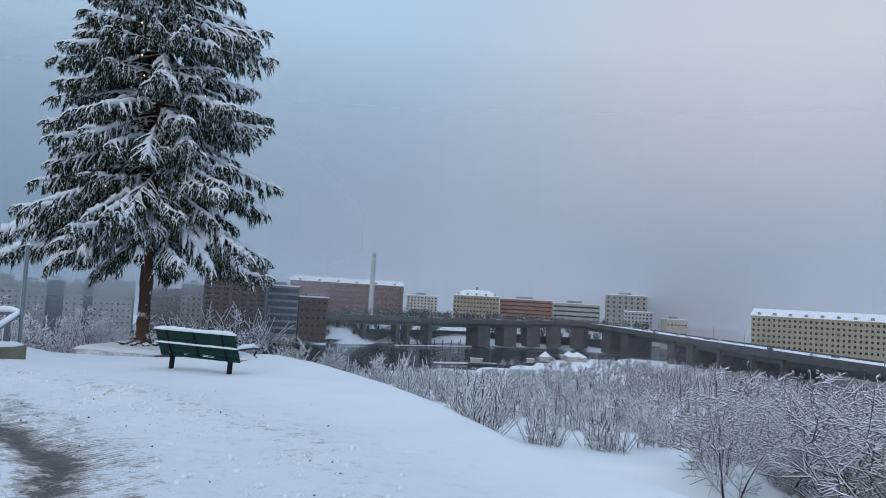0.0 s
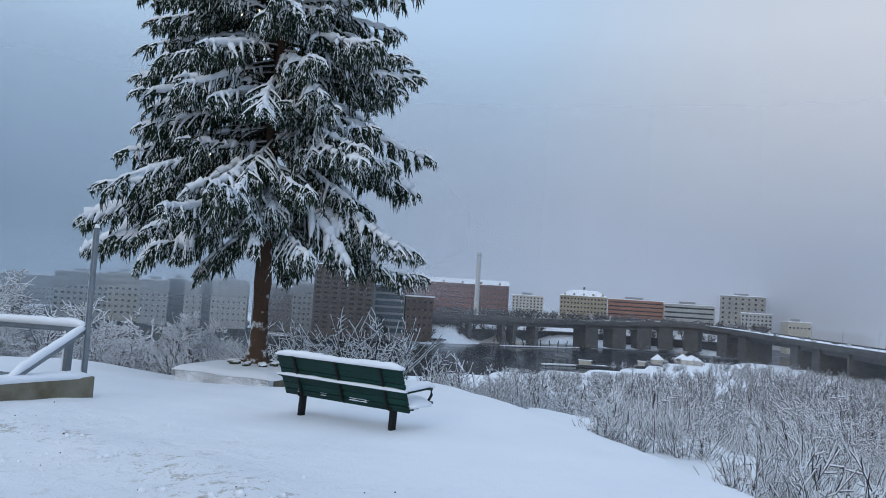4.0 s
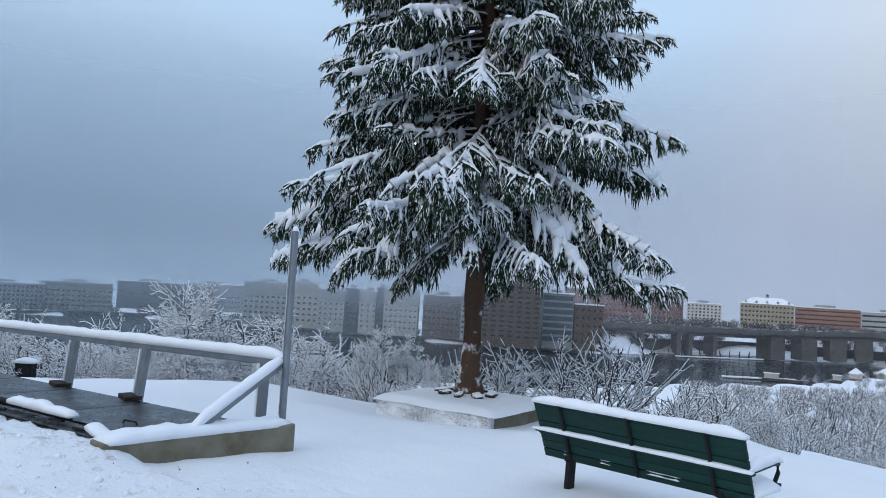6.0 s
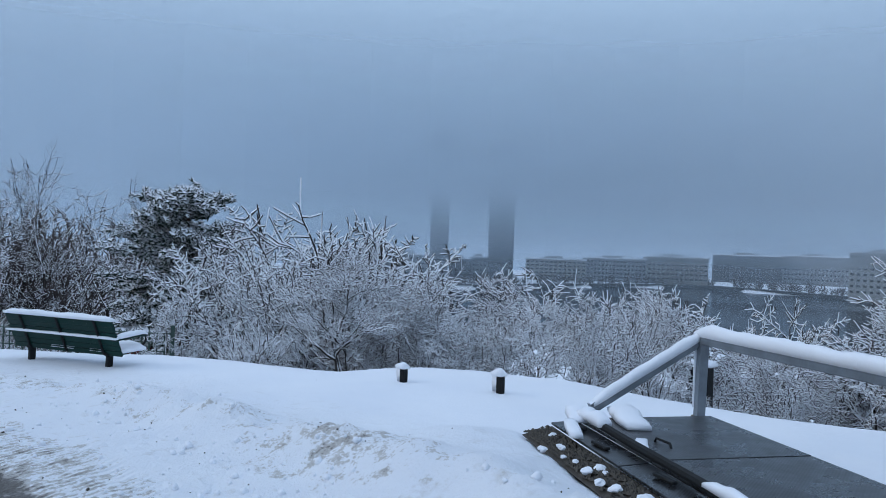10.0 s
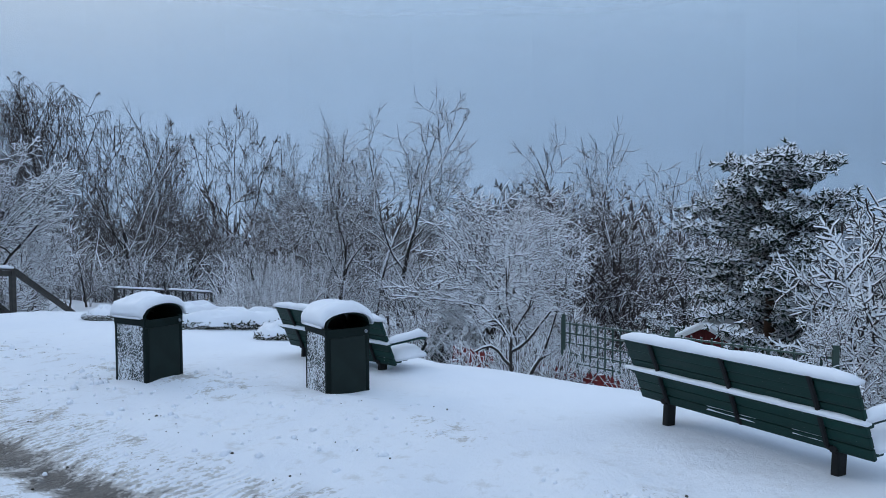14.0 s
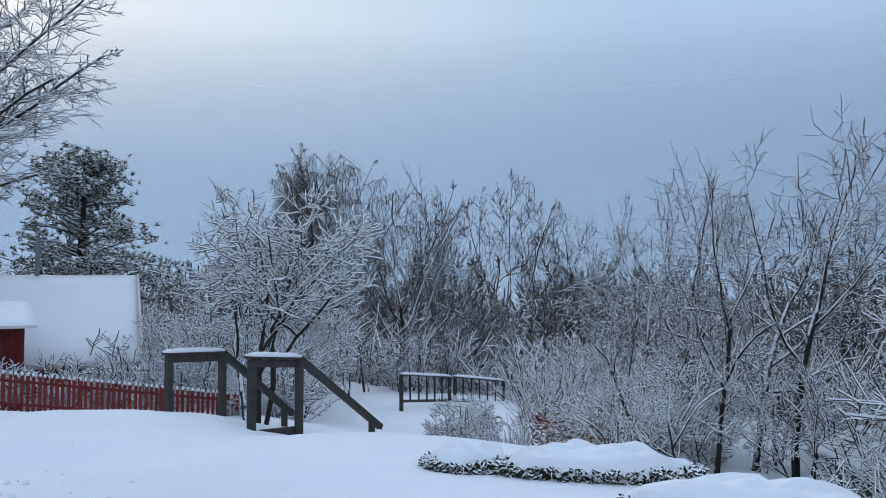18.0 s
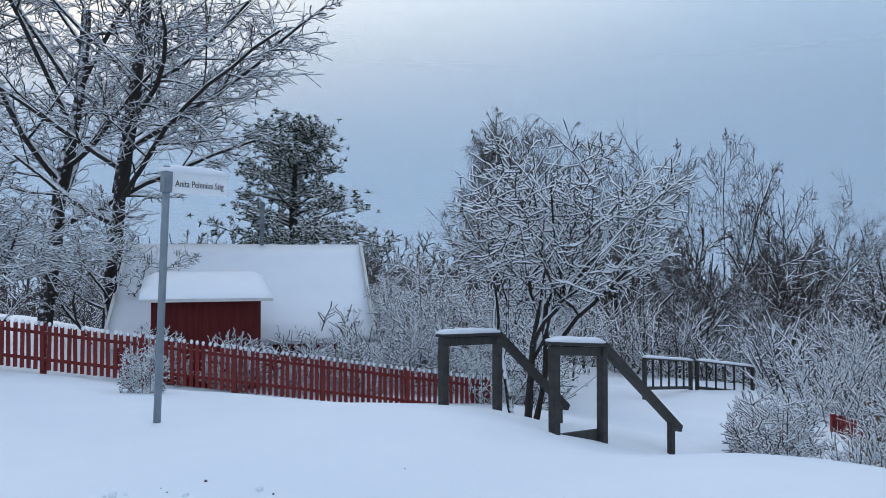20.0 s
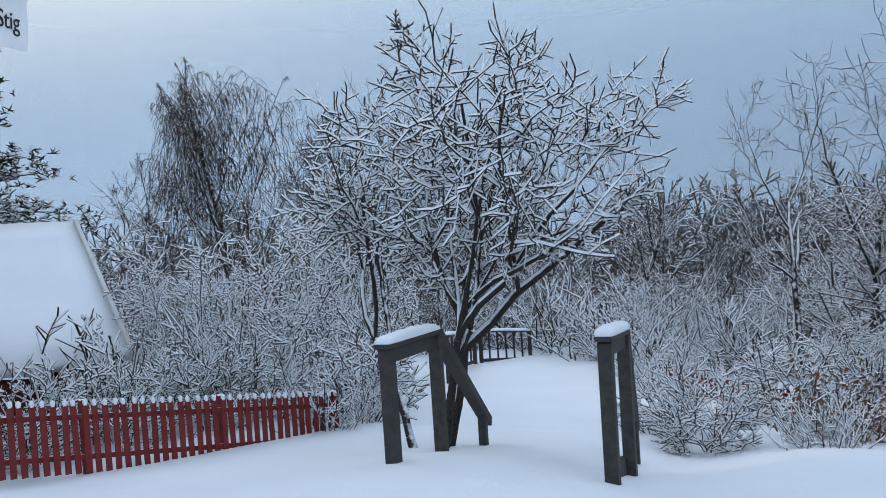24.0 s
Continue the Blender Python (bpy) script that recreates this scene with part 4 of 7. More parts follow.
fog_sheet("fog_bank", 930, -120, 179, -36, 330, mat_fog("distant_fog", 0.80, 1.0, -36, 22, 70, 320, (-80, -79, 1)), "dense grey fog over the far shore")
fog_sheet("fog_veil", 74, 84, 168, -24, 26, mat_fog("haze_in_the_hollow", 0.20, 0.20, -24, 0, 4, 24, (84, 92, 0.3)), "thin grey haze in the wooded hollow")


# ---------- trees ----------

def tubes_mesh(name, P0, P1, R0, R1, lift=1.0):
    """Four-sided twigs as one mesh; lift raises the upper edge, as snow lying on the twig does."""
    P0, P1 = np.asarray(P0, float), np.asarray(P1, float)
    R0, R1 = np.asarray(R0, float)[:, None], np.asarray(R1, float)[:, None]
    d = P1 - P0
    d /= np.maximum(np.linalg.norm(d, axis=1, keepdims=True), 1e-6)
    s = np.cross(d, (0, 0, 1.0))
    L = np.linalg.norm(s, axis=1, keepdims=True)
    s = np.where(L > 0.05, s / np.maximum(L, 1e-6), np.array([1.0, 0, 0]))
    u = np.cross(s, d)
    flat = np.clip(L * 1.2, 0, 1)
    up = 1 + (lift - 1) * flat
    low = 1 - 0.6 * flat * (lift > 2.3)
    v = np.stack([P0 + s * R0, P0 + u * R0 * up, P0 - s * R0, P0 - u * R0 * low, P1 + s * R1, P1 + u * R1 * up, P1 - s * R1, P1 - u * R1 * low], 1).reshape(-1, 3)
    k = np.arange(len(P0))[:, None, None] * 8
    q = (k + np.array([[0, 1, 5, 4], [1, 2, 6, 5], [2, 3, 7, 6], [3, 0, 4, 7]])[None]).reshape(-1, 4)
    return quads_mesh(name, v, q)


def prisms_mesh(name, P0, P1, R0, R1):
    """Three-sided twigs as one mesh, every other one with its edge down."""
    d = P1 - P0
    d = d / np.maximum(np.linalg.norm(d, axis=1, keepdims=True), 1e-6)
    s = np.cross(d, (0.05, 0.02, 1.0))
    s = s / np.maximum(np.linalg.norm(s, axis=1, keepdims=True), 1e-6)
    u = np.cross(s, d) * np.where(np.arange(len(P0)) % 2, 1.0, -1.0)[:, None]
    v = np.stack([p + (s * a + u * b) * r[:, None] for p, r in ((P0, R0), (P1, R1)) for a, b in ((1, -0.5), (0, 1.1), (-1, -0.5))], 1).reshape(-1, 3)
    k = np.arange(len(P0))[:, None, None] * 6
    return quads_mesh(name, v, (k + np.array([[0, 1, 4, 3], [1, 2, 5, 4], [2, 0, 3, 5]])[None]).reshape(-1, 4))


def quads_mesh(name, v, q):
    me = bpy.data.meshes.new(name)
    me.vertices.add(len(v))
    me.vertices.foreach_set("co", np.asarray(v, np.float32).ravel())
    me.loops.add(q.size)
    me.loops.foreach_set("vertex_index", q.astype(np.int32).ravel())
    me.polygons.add(len(q))
    me.polygons.foreach_set("loop_start", np.arange(len(q), dtype=np.int32) * q.shape[1])
    me.update(calc_edges=True)
    me.validate()
    return me


TREES = {}


class Limbs:
    """A leafless tree grown order by order inside an egg-shaped crown of height H and radius R that begins at base (a share of H):
    each limb bears side limbs along it and one that leads on from its end.
    levels: (number, from where on the bearer, share of its length, shortening to the tip, angle, crook, lift, pieces, share of its girth)"""

    def __init__(self, seed, H, R, girth, levels, stems=1, splay=6, trunk=0.6, base=0.2, crook=0.04, foot=0.06, tip=0.006, flat=0.85, taper=0.55):
        self.taper = taper
        g = self.g = np.random.default_rng(seed)
        self.tip, self.mid, self.half = tip, np.array([0, 0, H * (1 + base) / 2]), np.array([R, R, H * (1 - base) / 2])
        a = 6.283 * (np.arange(stems) + 0.5 * g.random(stems)) / stems
        lean = np.radians(splay) * g.uniform(0.6, 1.3, stems)
        d = np.stack([np.sin(lean) * np.cos(a), np.sin(lean) * np.sin(a), np.cos(lean)], 1)
        o = np.stack([foot * np.cos(a), foot * np.sin(a), np.full(stems, -0.35)], 1)
        L = trunk * H * g.uniform(0.85, 1.1, stems) + 0.35
        lines, r0 = self.sweep(o, d, L, 9, crook, 0.05), girth * g.uniform(0.75, 1.0, stems)
        segs = [self.pieces(lines, r0, 0.5)]
        for n, t0, share, short, angle, crook, up, k, rr in levels:
            lines, L, r0 = self.branch(lines, L, r0, n, t0, share, short, math.radians(angle), crook, up, k, rr, 1.0 if share > 1 else flat)
            segs.append(self.pieces(lines, r0, 0.95 - taper))
        seg = np.concatenate(segs)
        f = H / np.percentile(seg[:, 5], 99.8)
        seg[:, [2, 5]] *= np.where(seg[:, [2, 5]] > 0, f, 1)
        seg[:, [0, 1, 3, 4]] *= f * np.clip(R / (f * np.percentile(np.hypot(seg[:, 3], seg[:, 4]), 97)), 0.75, 1.3)
        self.seg = seg

    def room(self, o, w):
        """How far it is from o along w to the outside of the crown."""
        p, q = (o - self.mid) / self.half, w / self.half
        a, b, c = (q * q).sum(-1), (p * q).sum(-1), (p * p).sum(-1) - 1
        return np.maximum((-b + np.sqrt(np.maximum(b * b - a * c, 0))) / a, 0.04 * self.half[2])

    def sweep(self, o, d, L, k, crook, up):
        P = [o]
        for i in range(k):
            d = d + self.g.normal(0, crook, d.shape) + np.array([0, 0, up / k * 2])
            d = d / np.linalg.norm(d, axis=1, keepdims=True)
            o = o + d * (L / k)[:, None]
            P.append(o)
        return np.stack(P, 1)

    def pieces(self, P, r0, end):
        k = P.shape[1] - 1
        f = np.linspace(1, end, k + 1)
        r = np.maximum(r0[:, None] * f[None], self.tip * np.linspace(1, 0.75, k + 1)[None])
        return np.concatenate([P[:, :-1].reshape(-1, 3), P[:, 1:].reshape(-1, 3), r[:, :-1].reshape(-1, 1), r[:, 1:].reshape(-1, 1)], 1)

    def branch(self, P, L, r0, n, t0, share, short, angle, crook, up, k, rr, flat):
        g, m, K = self.g, len(P), P.shape[1] - 1
        t = t0 + (1 - t0) * (np.arange(n)[None] + g.random((m, n))) / n
        t[:, -1] = 1.0
        i = np.minimum((t * K).astype(int), K - 1)
        q = np.arange(m)[:, None]
        a, b = P[q, i], P[q, i + 1]
        o = a + (b - a) * (t * K - i)[..., None]
        d = b - a
        d = d / np.maximum(np.linalg.norm(d, axis=2, keepdims=True), 1e-6)
        u = np.cross(d, np.array([0.31, 0.17, 0.94]))
        u = u / np.maximum(np.linalg.norm(u, axis=2, keepdims=True), 1e-6)
        v = np.cross(d, u)
        phi = (2.4 * np.arange(n)[None] + g.random((m, 1)) * 6.283 + g.normal(0, 0.5, (m, n)))[..., None]
        ang = (angle * g.uniform(0.65, 1.35, (m, n)))[..., None]
        ang[:, -1] *= 0.35
        w = d * np.cos(ang) + (u * np.cos(phi) + v * np.sin(phi)) * np.sin(ang)
        w[..., 2] *= flat
        w = w / np.linalg.norm(w, axis=2, keepdims=True)
        length = L[:, None] * share * (1 - short * (t - t0) / (1 - t0)) * g.uniform(0.55, 1.25, (m, n))
        girth = r0[:, None] * (1 - self.taper * t) * rr * g.uniform(0.7, 1.1, (m, n))
        length = np.minimum(length, self.room(o, w) * g.uniform(0.72, 1.04, (m, n)))
        L2 = length.ravel()
        return self.sweep(o.reshape(-1, 3), w.reshape(-1, 3), L2, k, crook, up), L2, girth.ravel()


def grow(kind, c, lift, bark, twig, limb=3.0):
    thick = c.seg[:, 6] > c.tip * limb
    ms = []
    for s, li, mt in ((c.seg[thick], 1.2, bark), (c.seg[~thick], lift, twig)):
        me = tubes_mesh(kind, s[:, :3], s[:, 3:6], s[:, 6], s[:, 7], li)
        me.materials.append(mt)
        ms.append(me)
    TREES.setdefault(kind, []).append(ms)


# heights are those of a tree of unit scale, in metres
for sd in (1, 2, 3, 4):     # laden small trees on the slope
    grow("laden", Limbs(sd, 3.6, 1.85, 0.042, [(3, 0.5, 0.9, 0, 42, 0.16, 0.08, 5, 0.72), (4, 0.3, 0.8, 0.2, 48, 0.2, 0.02, 4, 0.66), (5, 0.2, 0.72, 0.3, 54, 0.22, 0.02, 3, 0.66), (7, 0.2, 0.66, 0.3, 58, 0.24, 0.04, 2, 0.75)], 3, 24, 0.34, 0.0, 0.09, 0.025, 0.0125, 0.75, 0.35), 2.6, bark_dark, twig_snowy, 1.9)
for sd in (5, 6, 7):        # lighter, upright ones in the second row
    grow("thicket", Limbs(sd, 3.6, 1.6, 0.04, [(3, 0.5, 0.95, 0, 40, 0.14, 0.06, 5, 0.75), (4, 0.3, 0.85, 0.2, 48, 0.18, 0.03, 4, 0.7), (5, 0.2, 0.72, 0.3, 54, 0.2, 0.02, 3, 0.66), (5, 0.2, 0.68, 0.3, 56, 0.2, 0.02, 2, 0.7)], 3, 16, 0.36, 0.05, 0.08, 0.025, 0.0095, 0.85, 0.35), 2.5, bark_dark, twig_half, 2.0)
for sd in (8, 9, 10):       # rounder, greyer ones down the north slope
    grow("copse", Limbs(sd, 3.6, 1.85, 0.04, [(6, 0.2, 9, 0, 54, 0.10, 0.05, 4, 0.6), (7, 0.15, 0.5, 0.3, 55, 0.15, 0.02, 2, 0.62), (8, 0.1, 0.6, 0.3, 55, 0.16, 0.0, 1, 0.7)], 3, 24, 0.42, 0.0, 0.06, 0.08, 0.0085, 0.7), 2.2, bark_dark, twig_frost)
for sd in (11, 12, 13, 14):  # taller slender trees, dusted
    grow("slender", Limbs(sd, 7.6, 2.4, 0.105, [(6, 0.45, 0.95, 0.25, 44, 0.12, 0.10, 6, 0.66), (6, 0.18, 0.62, 0.3, 48, 0.16, 0.05, 5, 0.56), (6, 0.15, 0.6, 0.3, 52, 0.2, 0.03, 3, 0.6), (5, 0.15, 0.62, 0.3, 54, 0.2, 0.02, 2, 0.7)], 1, 4, 0.50, 0.15, 0.08, 0.03, 0.0078, 0.95, 0.5), 1.9, bark_dark, twig_dusted, 2.2)
for sd in (21, 22, 23):     # round oaks further off
    grow("oak", Limbs(sd, 6.8, 2.9, 0.16, [(11, 0.25, 9, 0, 50, 0.09, 0.12, 8, 0.5), (7, 0.18, 0.5, 0.3, 46, 0.13, 0.05, 5, 0.52), (7, 0.15, 0.52, 0.3, 50, 0.16, 0.03, 3, 0.56), (7, 0.15, 0.6, 0.3, 52, 0.17, 0.02, 2, 0.66)], 1, 3, 0.42, 0.06, 0.05, 0.02, 0.0080, 1.0, 0.5), 1.1, bark_dark, twig_bare)
for sd in (31,):            # weeping birch
    grow("birch", Limbs(sd, 9.6, 2.9, 0.13, [(26, 0.22, 9, 0, 40, 0.07, 0.16, 6, 0.4), (10, 0.15, 0.42, 0.2, 46, 0.1, -0.1, 4, 0.5), (13, 0.1, 0.8, 0.2, 60, 0.08, -1.4, 4, 0.5)], 1, 2, 0.80, 0.12, 0.04, 0.02, 0.0085), 1.1, bark_dark, twig_bare)
for sd in (41, 42, 45):     # the wide old garden trees with heavy snow on every twig
    grow("apple", Limbs(sd, 3.6, 2.4, 0.085, [(4, 0.6, 0.85, 0, 40, 0.14, 0.10, 5, 0.74), (4, 0.35, 0.78, 0.2, 46, 0.17, 0.04, 5, 0.68), (5, 0.25, 0.68, 0.3, 52, 0.2, 0.06, 4, 0.64), (6, 0.2, 0.62, 0.3, 56, 0.22, 0.06, 2, 0.68), (3, 0.25, 0.6, 0.2, 54, 0.2, 0.08, 1, 0.75)], 3, 18, 0.36, 0.32, 0.10, 0.04, 0.0085, 0.68, 0.35), 2.7, bark_dark, twig_snowy, 1.8)
for sd in (51, 52, 53):     # shrubs of many thin stems
    grow("shrub", Limbs(sd, 1.1, 0.65, 0.010, [(8, 0.15, 0.5, 0.3, 48, 0.12, 0.08, 2, 0.75), (7, 0.1, 0.6, 0.3, 50, 0.12, 0.06, 1, 0.8)], 18, 42, 0.8, -0.3, 0.07, 0.14, 0.0080, 0.8), 2.8, twig_snowy, twig_snowy, 1.6)
for sd in (81, 82, 83):     # rounded garden bushes, every twig thick with snow
    grow("bush", Limbs(sd, 1.6, 1.05, 0.018, [(6, 0.15, 9, 0, 50, 0.12, 0.06, 3, 0.65), (6, 0.15, 0.5, 0.3, 55, 0.16, 0.06, 2, 0.7), (5, 0.15, 0.6, 0.3, 52, 0.14, 0.1, 1, 0.8)], 7, 34, 0.5, -0.25, 0.08, 0.15, 0.0105, 0.7), 3.2, bark_dark, twig_snowy, 1.9)
TREES_LOW, TREES_MID = {}, {}
for sd in (71, 72, 73):
    TREES_MID[sd] = Limbs(sd, 5.5, 2.2, 0.08, [(7, 0.3, 9, 0, 48, 0.10, 0.08, 4, 0.55), (6, 0.2, 0.52, 0.2, 48, 0.14, 0.03, 2, 0.58), (7, 0.15, 0.58, 0.3, 50, 0.15, 0.02, 1, 0.6)], 1, 5, 0.44, 0.1, 0.05, 0.03, 0.014, 0.95, 0.5).seg
for sd in (61, 62, 63):     # light meshes for the woods further down
    TREES_LOW[sd] = Limbs(sd, 5.5, 2.6, 0.10, [(5, 0.2, 9, 0, 52, 0.10, 0.06, 2, 0.6), (7, 0.1, 0.6, 0.3, 55, 0.12, 0.0, 1, 0.6)], 2, 18, 0.45, 0.0, 0.05, 0.1, 0.036, 0.7).seg

NAMES = {"laden": ("snowy_tree", "small bare tree with thick snow on every twig"), "thicket": ("snowy_tree", "small bare tree with thick snow on every twig"), "copse": ("frosted_tree", "small round bare tree grey with frost"), "slender": ("slender_tree", "tall slender bare tree dusted with snow"), "oak": ("oak_tree", "round-crowned bare oak with dark twigs"),
         "birch": ("birch_tree", "tall bare birch with hanging twigs"), "apple": ("garden_tree", "wide bare garden tree laden with snow"), "shrub": ("shrub", "low round shrub with frosted twigs"), "bush": ("bush", "rounded leafless bush thick with snow")}


def tree(kind, x, y, height, variant=0, turn=0.0, wide=1.0, z=None, label="", nominal={"laden": 3.6, "thicket": 3.6, "copse": 3.6, "slender": 7.6, "oak": 6.8, "birch": 9.6, "apple": 3.6, "shrub": 1.15, "bush": 1.6}):
    s = height / nominal[kind]
    name, lab = NAMES[kind]
    t = thing(name, pose(x, y, gz(x, y) - 0.05 if z is None else z, 0, 0, turn), label or lab, kind if kind in ("shrub", "bush") else "tree", "trees on the slope" if kind in ("laden", "thicket", "copse") else "")
    tr, cr = TREES[kind][variant % len(TREES[kind])]
    m = Matrix.Diagonal((s * wide, s * wide, s, 1))
    o = part("trunk" if kind not in ("shrub", "bush") else "stem_clump", tr, None, t, m=m)
    if kind in ("shrub", "bush"):
        tagged(o, kind="stuff")
    part("crown", cr, None, t, m=m)
    return t


def drop(x, y):
    return float(hollow(np.array([x]), np.array([y]))[0])


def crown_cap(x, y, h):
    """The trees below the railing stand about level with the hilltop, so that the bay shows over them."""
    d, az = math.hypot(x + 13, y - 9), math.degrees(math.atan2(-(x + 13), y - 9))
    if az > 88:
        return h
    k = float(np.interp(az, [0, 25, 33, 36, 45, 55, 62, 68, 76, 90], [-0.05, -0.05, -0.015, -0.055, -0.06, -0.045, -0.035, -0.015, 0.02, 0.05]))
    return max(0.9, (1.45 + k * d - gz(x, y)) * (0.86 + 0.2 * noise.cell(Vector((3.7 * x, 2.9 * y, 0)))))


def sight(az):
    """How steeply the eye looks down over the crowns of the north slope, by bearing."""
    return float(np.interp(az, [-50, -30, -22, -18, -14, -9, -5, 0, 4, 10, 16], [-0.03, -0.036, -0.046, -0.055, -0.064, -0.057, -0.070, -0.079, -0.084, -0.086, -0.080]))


def plant():
    # (kind, x, y, height of its top, wide)
    rows = [("slender", -36.4, 0.6, 5.0, 0.95), ("slender", -34.1, -0.4, 3.5, 0.75), ("slender", -35.9, 0.0, 3.6, 1.2), ("birch", -49, -24, 8.8, 0.95), ("oak", -45.8, -16.3, 6.0, 0.85), ("oak", -58, -18.5, 7.9, 0.62), ("oak", -62, -27, 8.2, 0.5), ("slender", -42.5, -7.0, 3.6, 0.85), ("oak", -53.6, -33.6, 5.9, 0.7), ("oak", -70, -20, 7.0, 0.7),
            ("apple", -34.0, 4.1, 2.0, 0.85), ("apple", -25.9, 6.4, 1.5, 0.62), ("slender", -49.7, 3.9, 5.0, 0.9), ("slender", -53.0, 6.1, 5.6, 0.75), ("slender", -47.5, 8.6, 3.2, 0.9), ("slender", -44.0, 2.6, 2.8, 1.0), ("slender", -60, 9.0, 4.6, 0.8), ("slender", -36.6, -2.0, 4.1, 0.95), ("slender", -37.5, -2.9, 3.9, 0.85), ("slender", -31.6, -0.6, 2.1, 0.9),
            ("laden", -26.4, 14.5, 1.9, 1.1), ("laden", -29.5, 13.2, 2.2, 1.1), ("laden", -22.7, 15.4, 0.4, 1.2), ("laden", -21.6, 17.5, 0.2, 1.2), ("laden", -24.6, 16.8, 0.9, 1.2), ("laden", -31.8, 15.8, 1.6, 1.1), ("laden", -22.9, 12.4, 0.15, 0.9), ("laden", -26.5, 13.0, 1.3, 0.9), ("laden", -26.0, 10.6, 0.2, 0.9),
            ("laden", -16.2, 19.6, 0.2, 1.1), ("apple", -18.2, 21.6, 1.5, 0.72), ("laden", -20.2, 15.7, 0.75, 1.0), ("laden", -19.4, 17.2, 0.85, 1.0), ("apple", -23.4, 13.4, 1.2, 0.75), ("apple", -12.8, 22.6, 0.75, 0.7), ("laden", -14.4, 20.6, 0.5, 0.9), ("laden", -11.5, 22.2, 0.2, 1.1), ("laden", -19.6, 20.2, 0.0, 1.1), ("laden", -14.6, 22, 0.9, 1.1), ("laden", -9.6, 23.2, 0.45, 1.1), ("laden", -6.8, 23.4, -0.3, 1.2),
            ("laden", -24.4, 20.4, 0.6, 1.1), ("laden", -28.4, 18.6, 0.7, 1.1), ("laden", -20.2, 24.0, 0.3, 1.1), ("laden", -19.8, 18.5, -0.85, 1.3), ("laden", -20.5, 18.2, -0.8, 1.2),
            ("apple", -28.95, -7.0, 3.05, 0.80), ("apple", -26.0, -16.4, 2.8, 0.9), ("apple", -22.6, -13.6, 3.2, 0.85),
            ("bush", -26.7, -11.8, -0.05, 0.85), ("bush", -27.7, -11.4, 0.0, 0.85), ("bush", -28.7, -11.0, -0.05, 0.85), ("bush", -29.7, -10.6, -0.1, 0.85), ("bush", -30.7, -10.1, -0.15, 0.85), ("bush", -31.4, -9.2, -0.1, 1.0), ("bush", -25.5, -12.4, 0.1, 0.85), ("bush", -31.8, -4.45, -0.75, 0.95), ("bush", -33.1, -5.1, -1.0, 0.95), ("bush", -23.8, -8.7, 0.2, 0.7), ("bush", -34.6, -3.2, -0.9, 1.1), ("bush", -35.4, -1.4, -0.8, 1.1),
            ("laden", -30.3, -11.6, 0.9, 0.9), ("laden", -32.2, -11.4, 1.1, 0.9), ("laden", -34.0, -11.0, 1.3, 0.9), ("laden", -35.5, -12.5, 1.6, 1.0), ("thicket", -37.0, -14.5, 1.9, 1.2), ("thicket", -34.5, -15.0, 1.6, 1.2)]
    for i, (k, x, y, h, w) in enumerate(rows):
        tree(k, x, y, h - gz(x, y), i, 47 * i, w)
    # the undergrowth and second row
    rnd = random.Random(9)
    for i in range(18):
        a, d = rnd.uniform(88, 150), rnd.uniform(34, 62)
        p = polar(a, d, o=(-17, 6))
        if p.y < -14 and p.x > -34:
            continue
        tree(rnd.choice(("slender", "slender", "oak")), p.x, p.y, rnd.uniform(3.0, 4.6) + 0.8 * drop(p.x, p.y), i, 61 * i, rnd.uniform(0.9, 1.25))
    for i in range(30):
        a, d = rnd.uniform(84, 122), rnd.uniform(15.5, 30)
        p = polar(a, d, o=(-16.5, 7.5))
        if (abs(p.y - 6.5) < 1.0 and p.x > -30) or p.y > 8.4:
            continue
        tree("thicket", p.x, p.y, rnd.uniform(1.8, 3.3), i, 83 * i, rnd.uniform(0.9, 1.25))
    for i in range(64):
        a, d = rnd.uniform(16, 84), 11.5 + 22 * rnd.random() ** 1.4
        p = polar(a, d, o=(-12, 9))
        if float(to_line(np.array([p.x]), np.array([p.y]), EDGE)[0]) < 2.5:
            continue
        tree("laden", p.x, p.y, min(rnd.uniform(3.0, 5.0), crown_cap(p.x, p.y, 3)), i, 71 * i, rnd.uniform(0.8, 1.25))
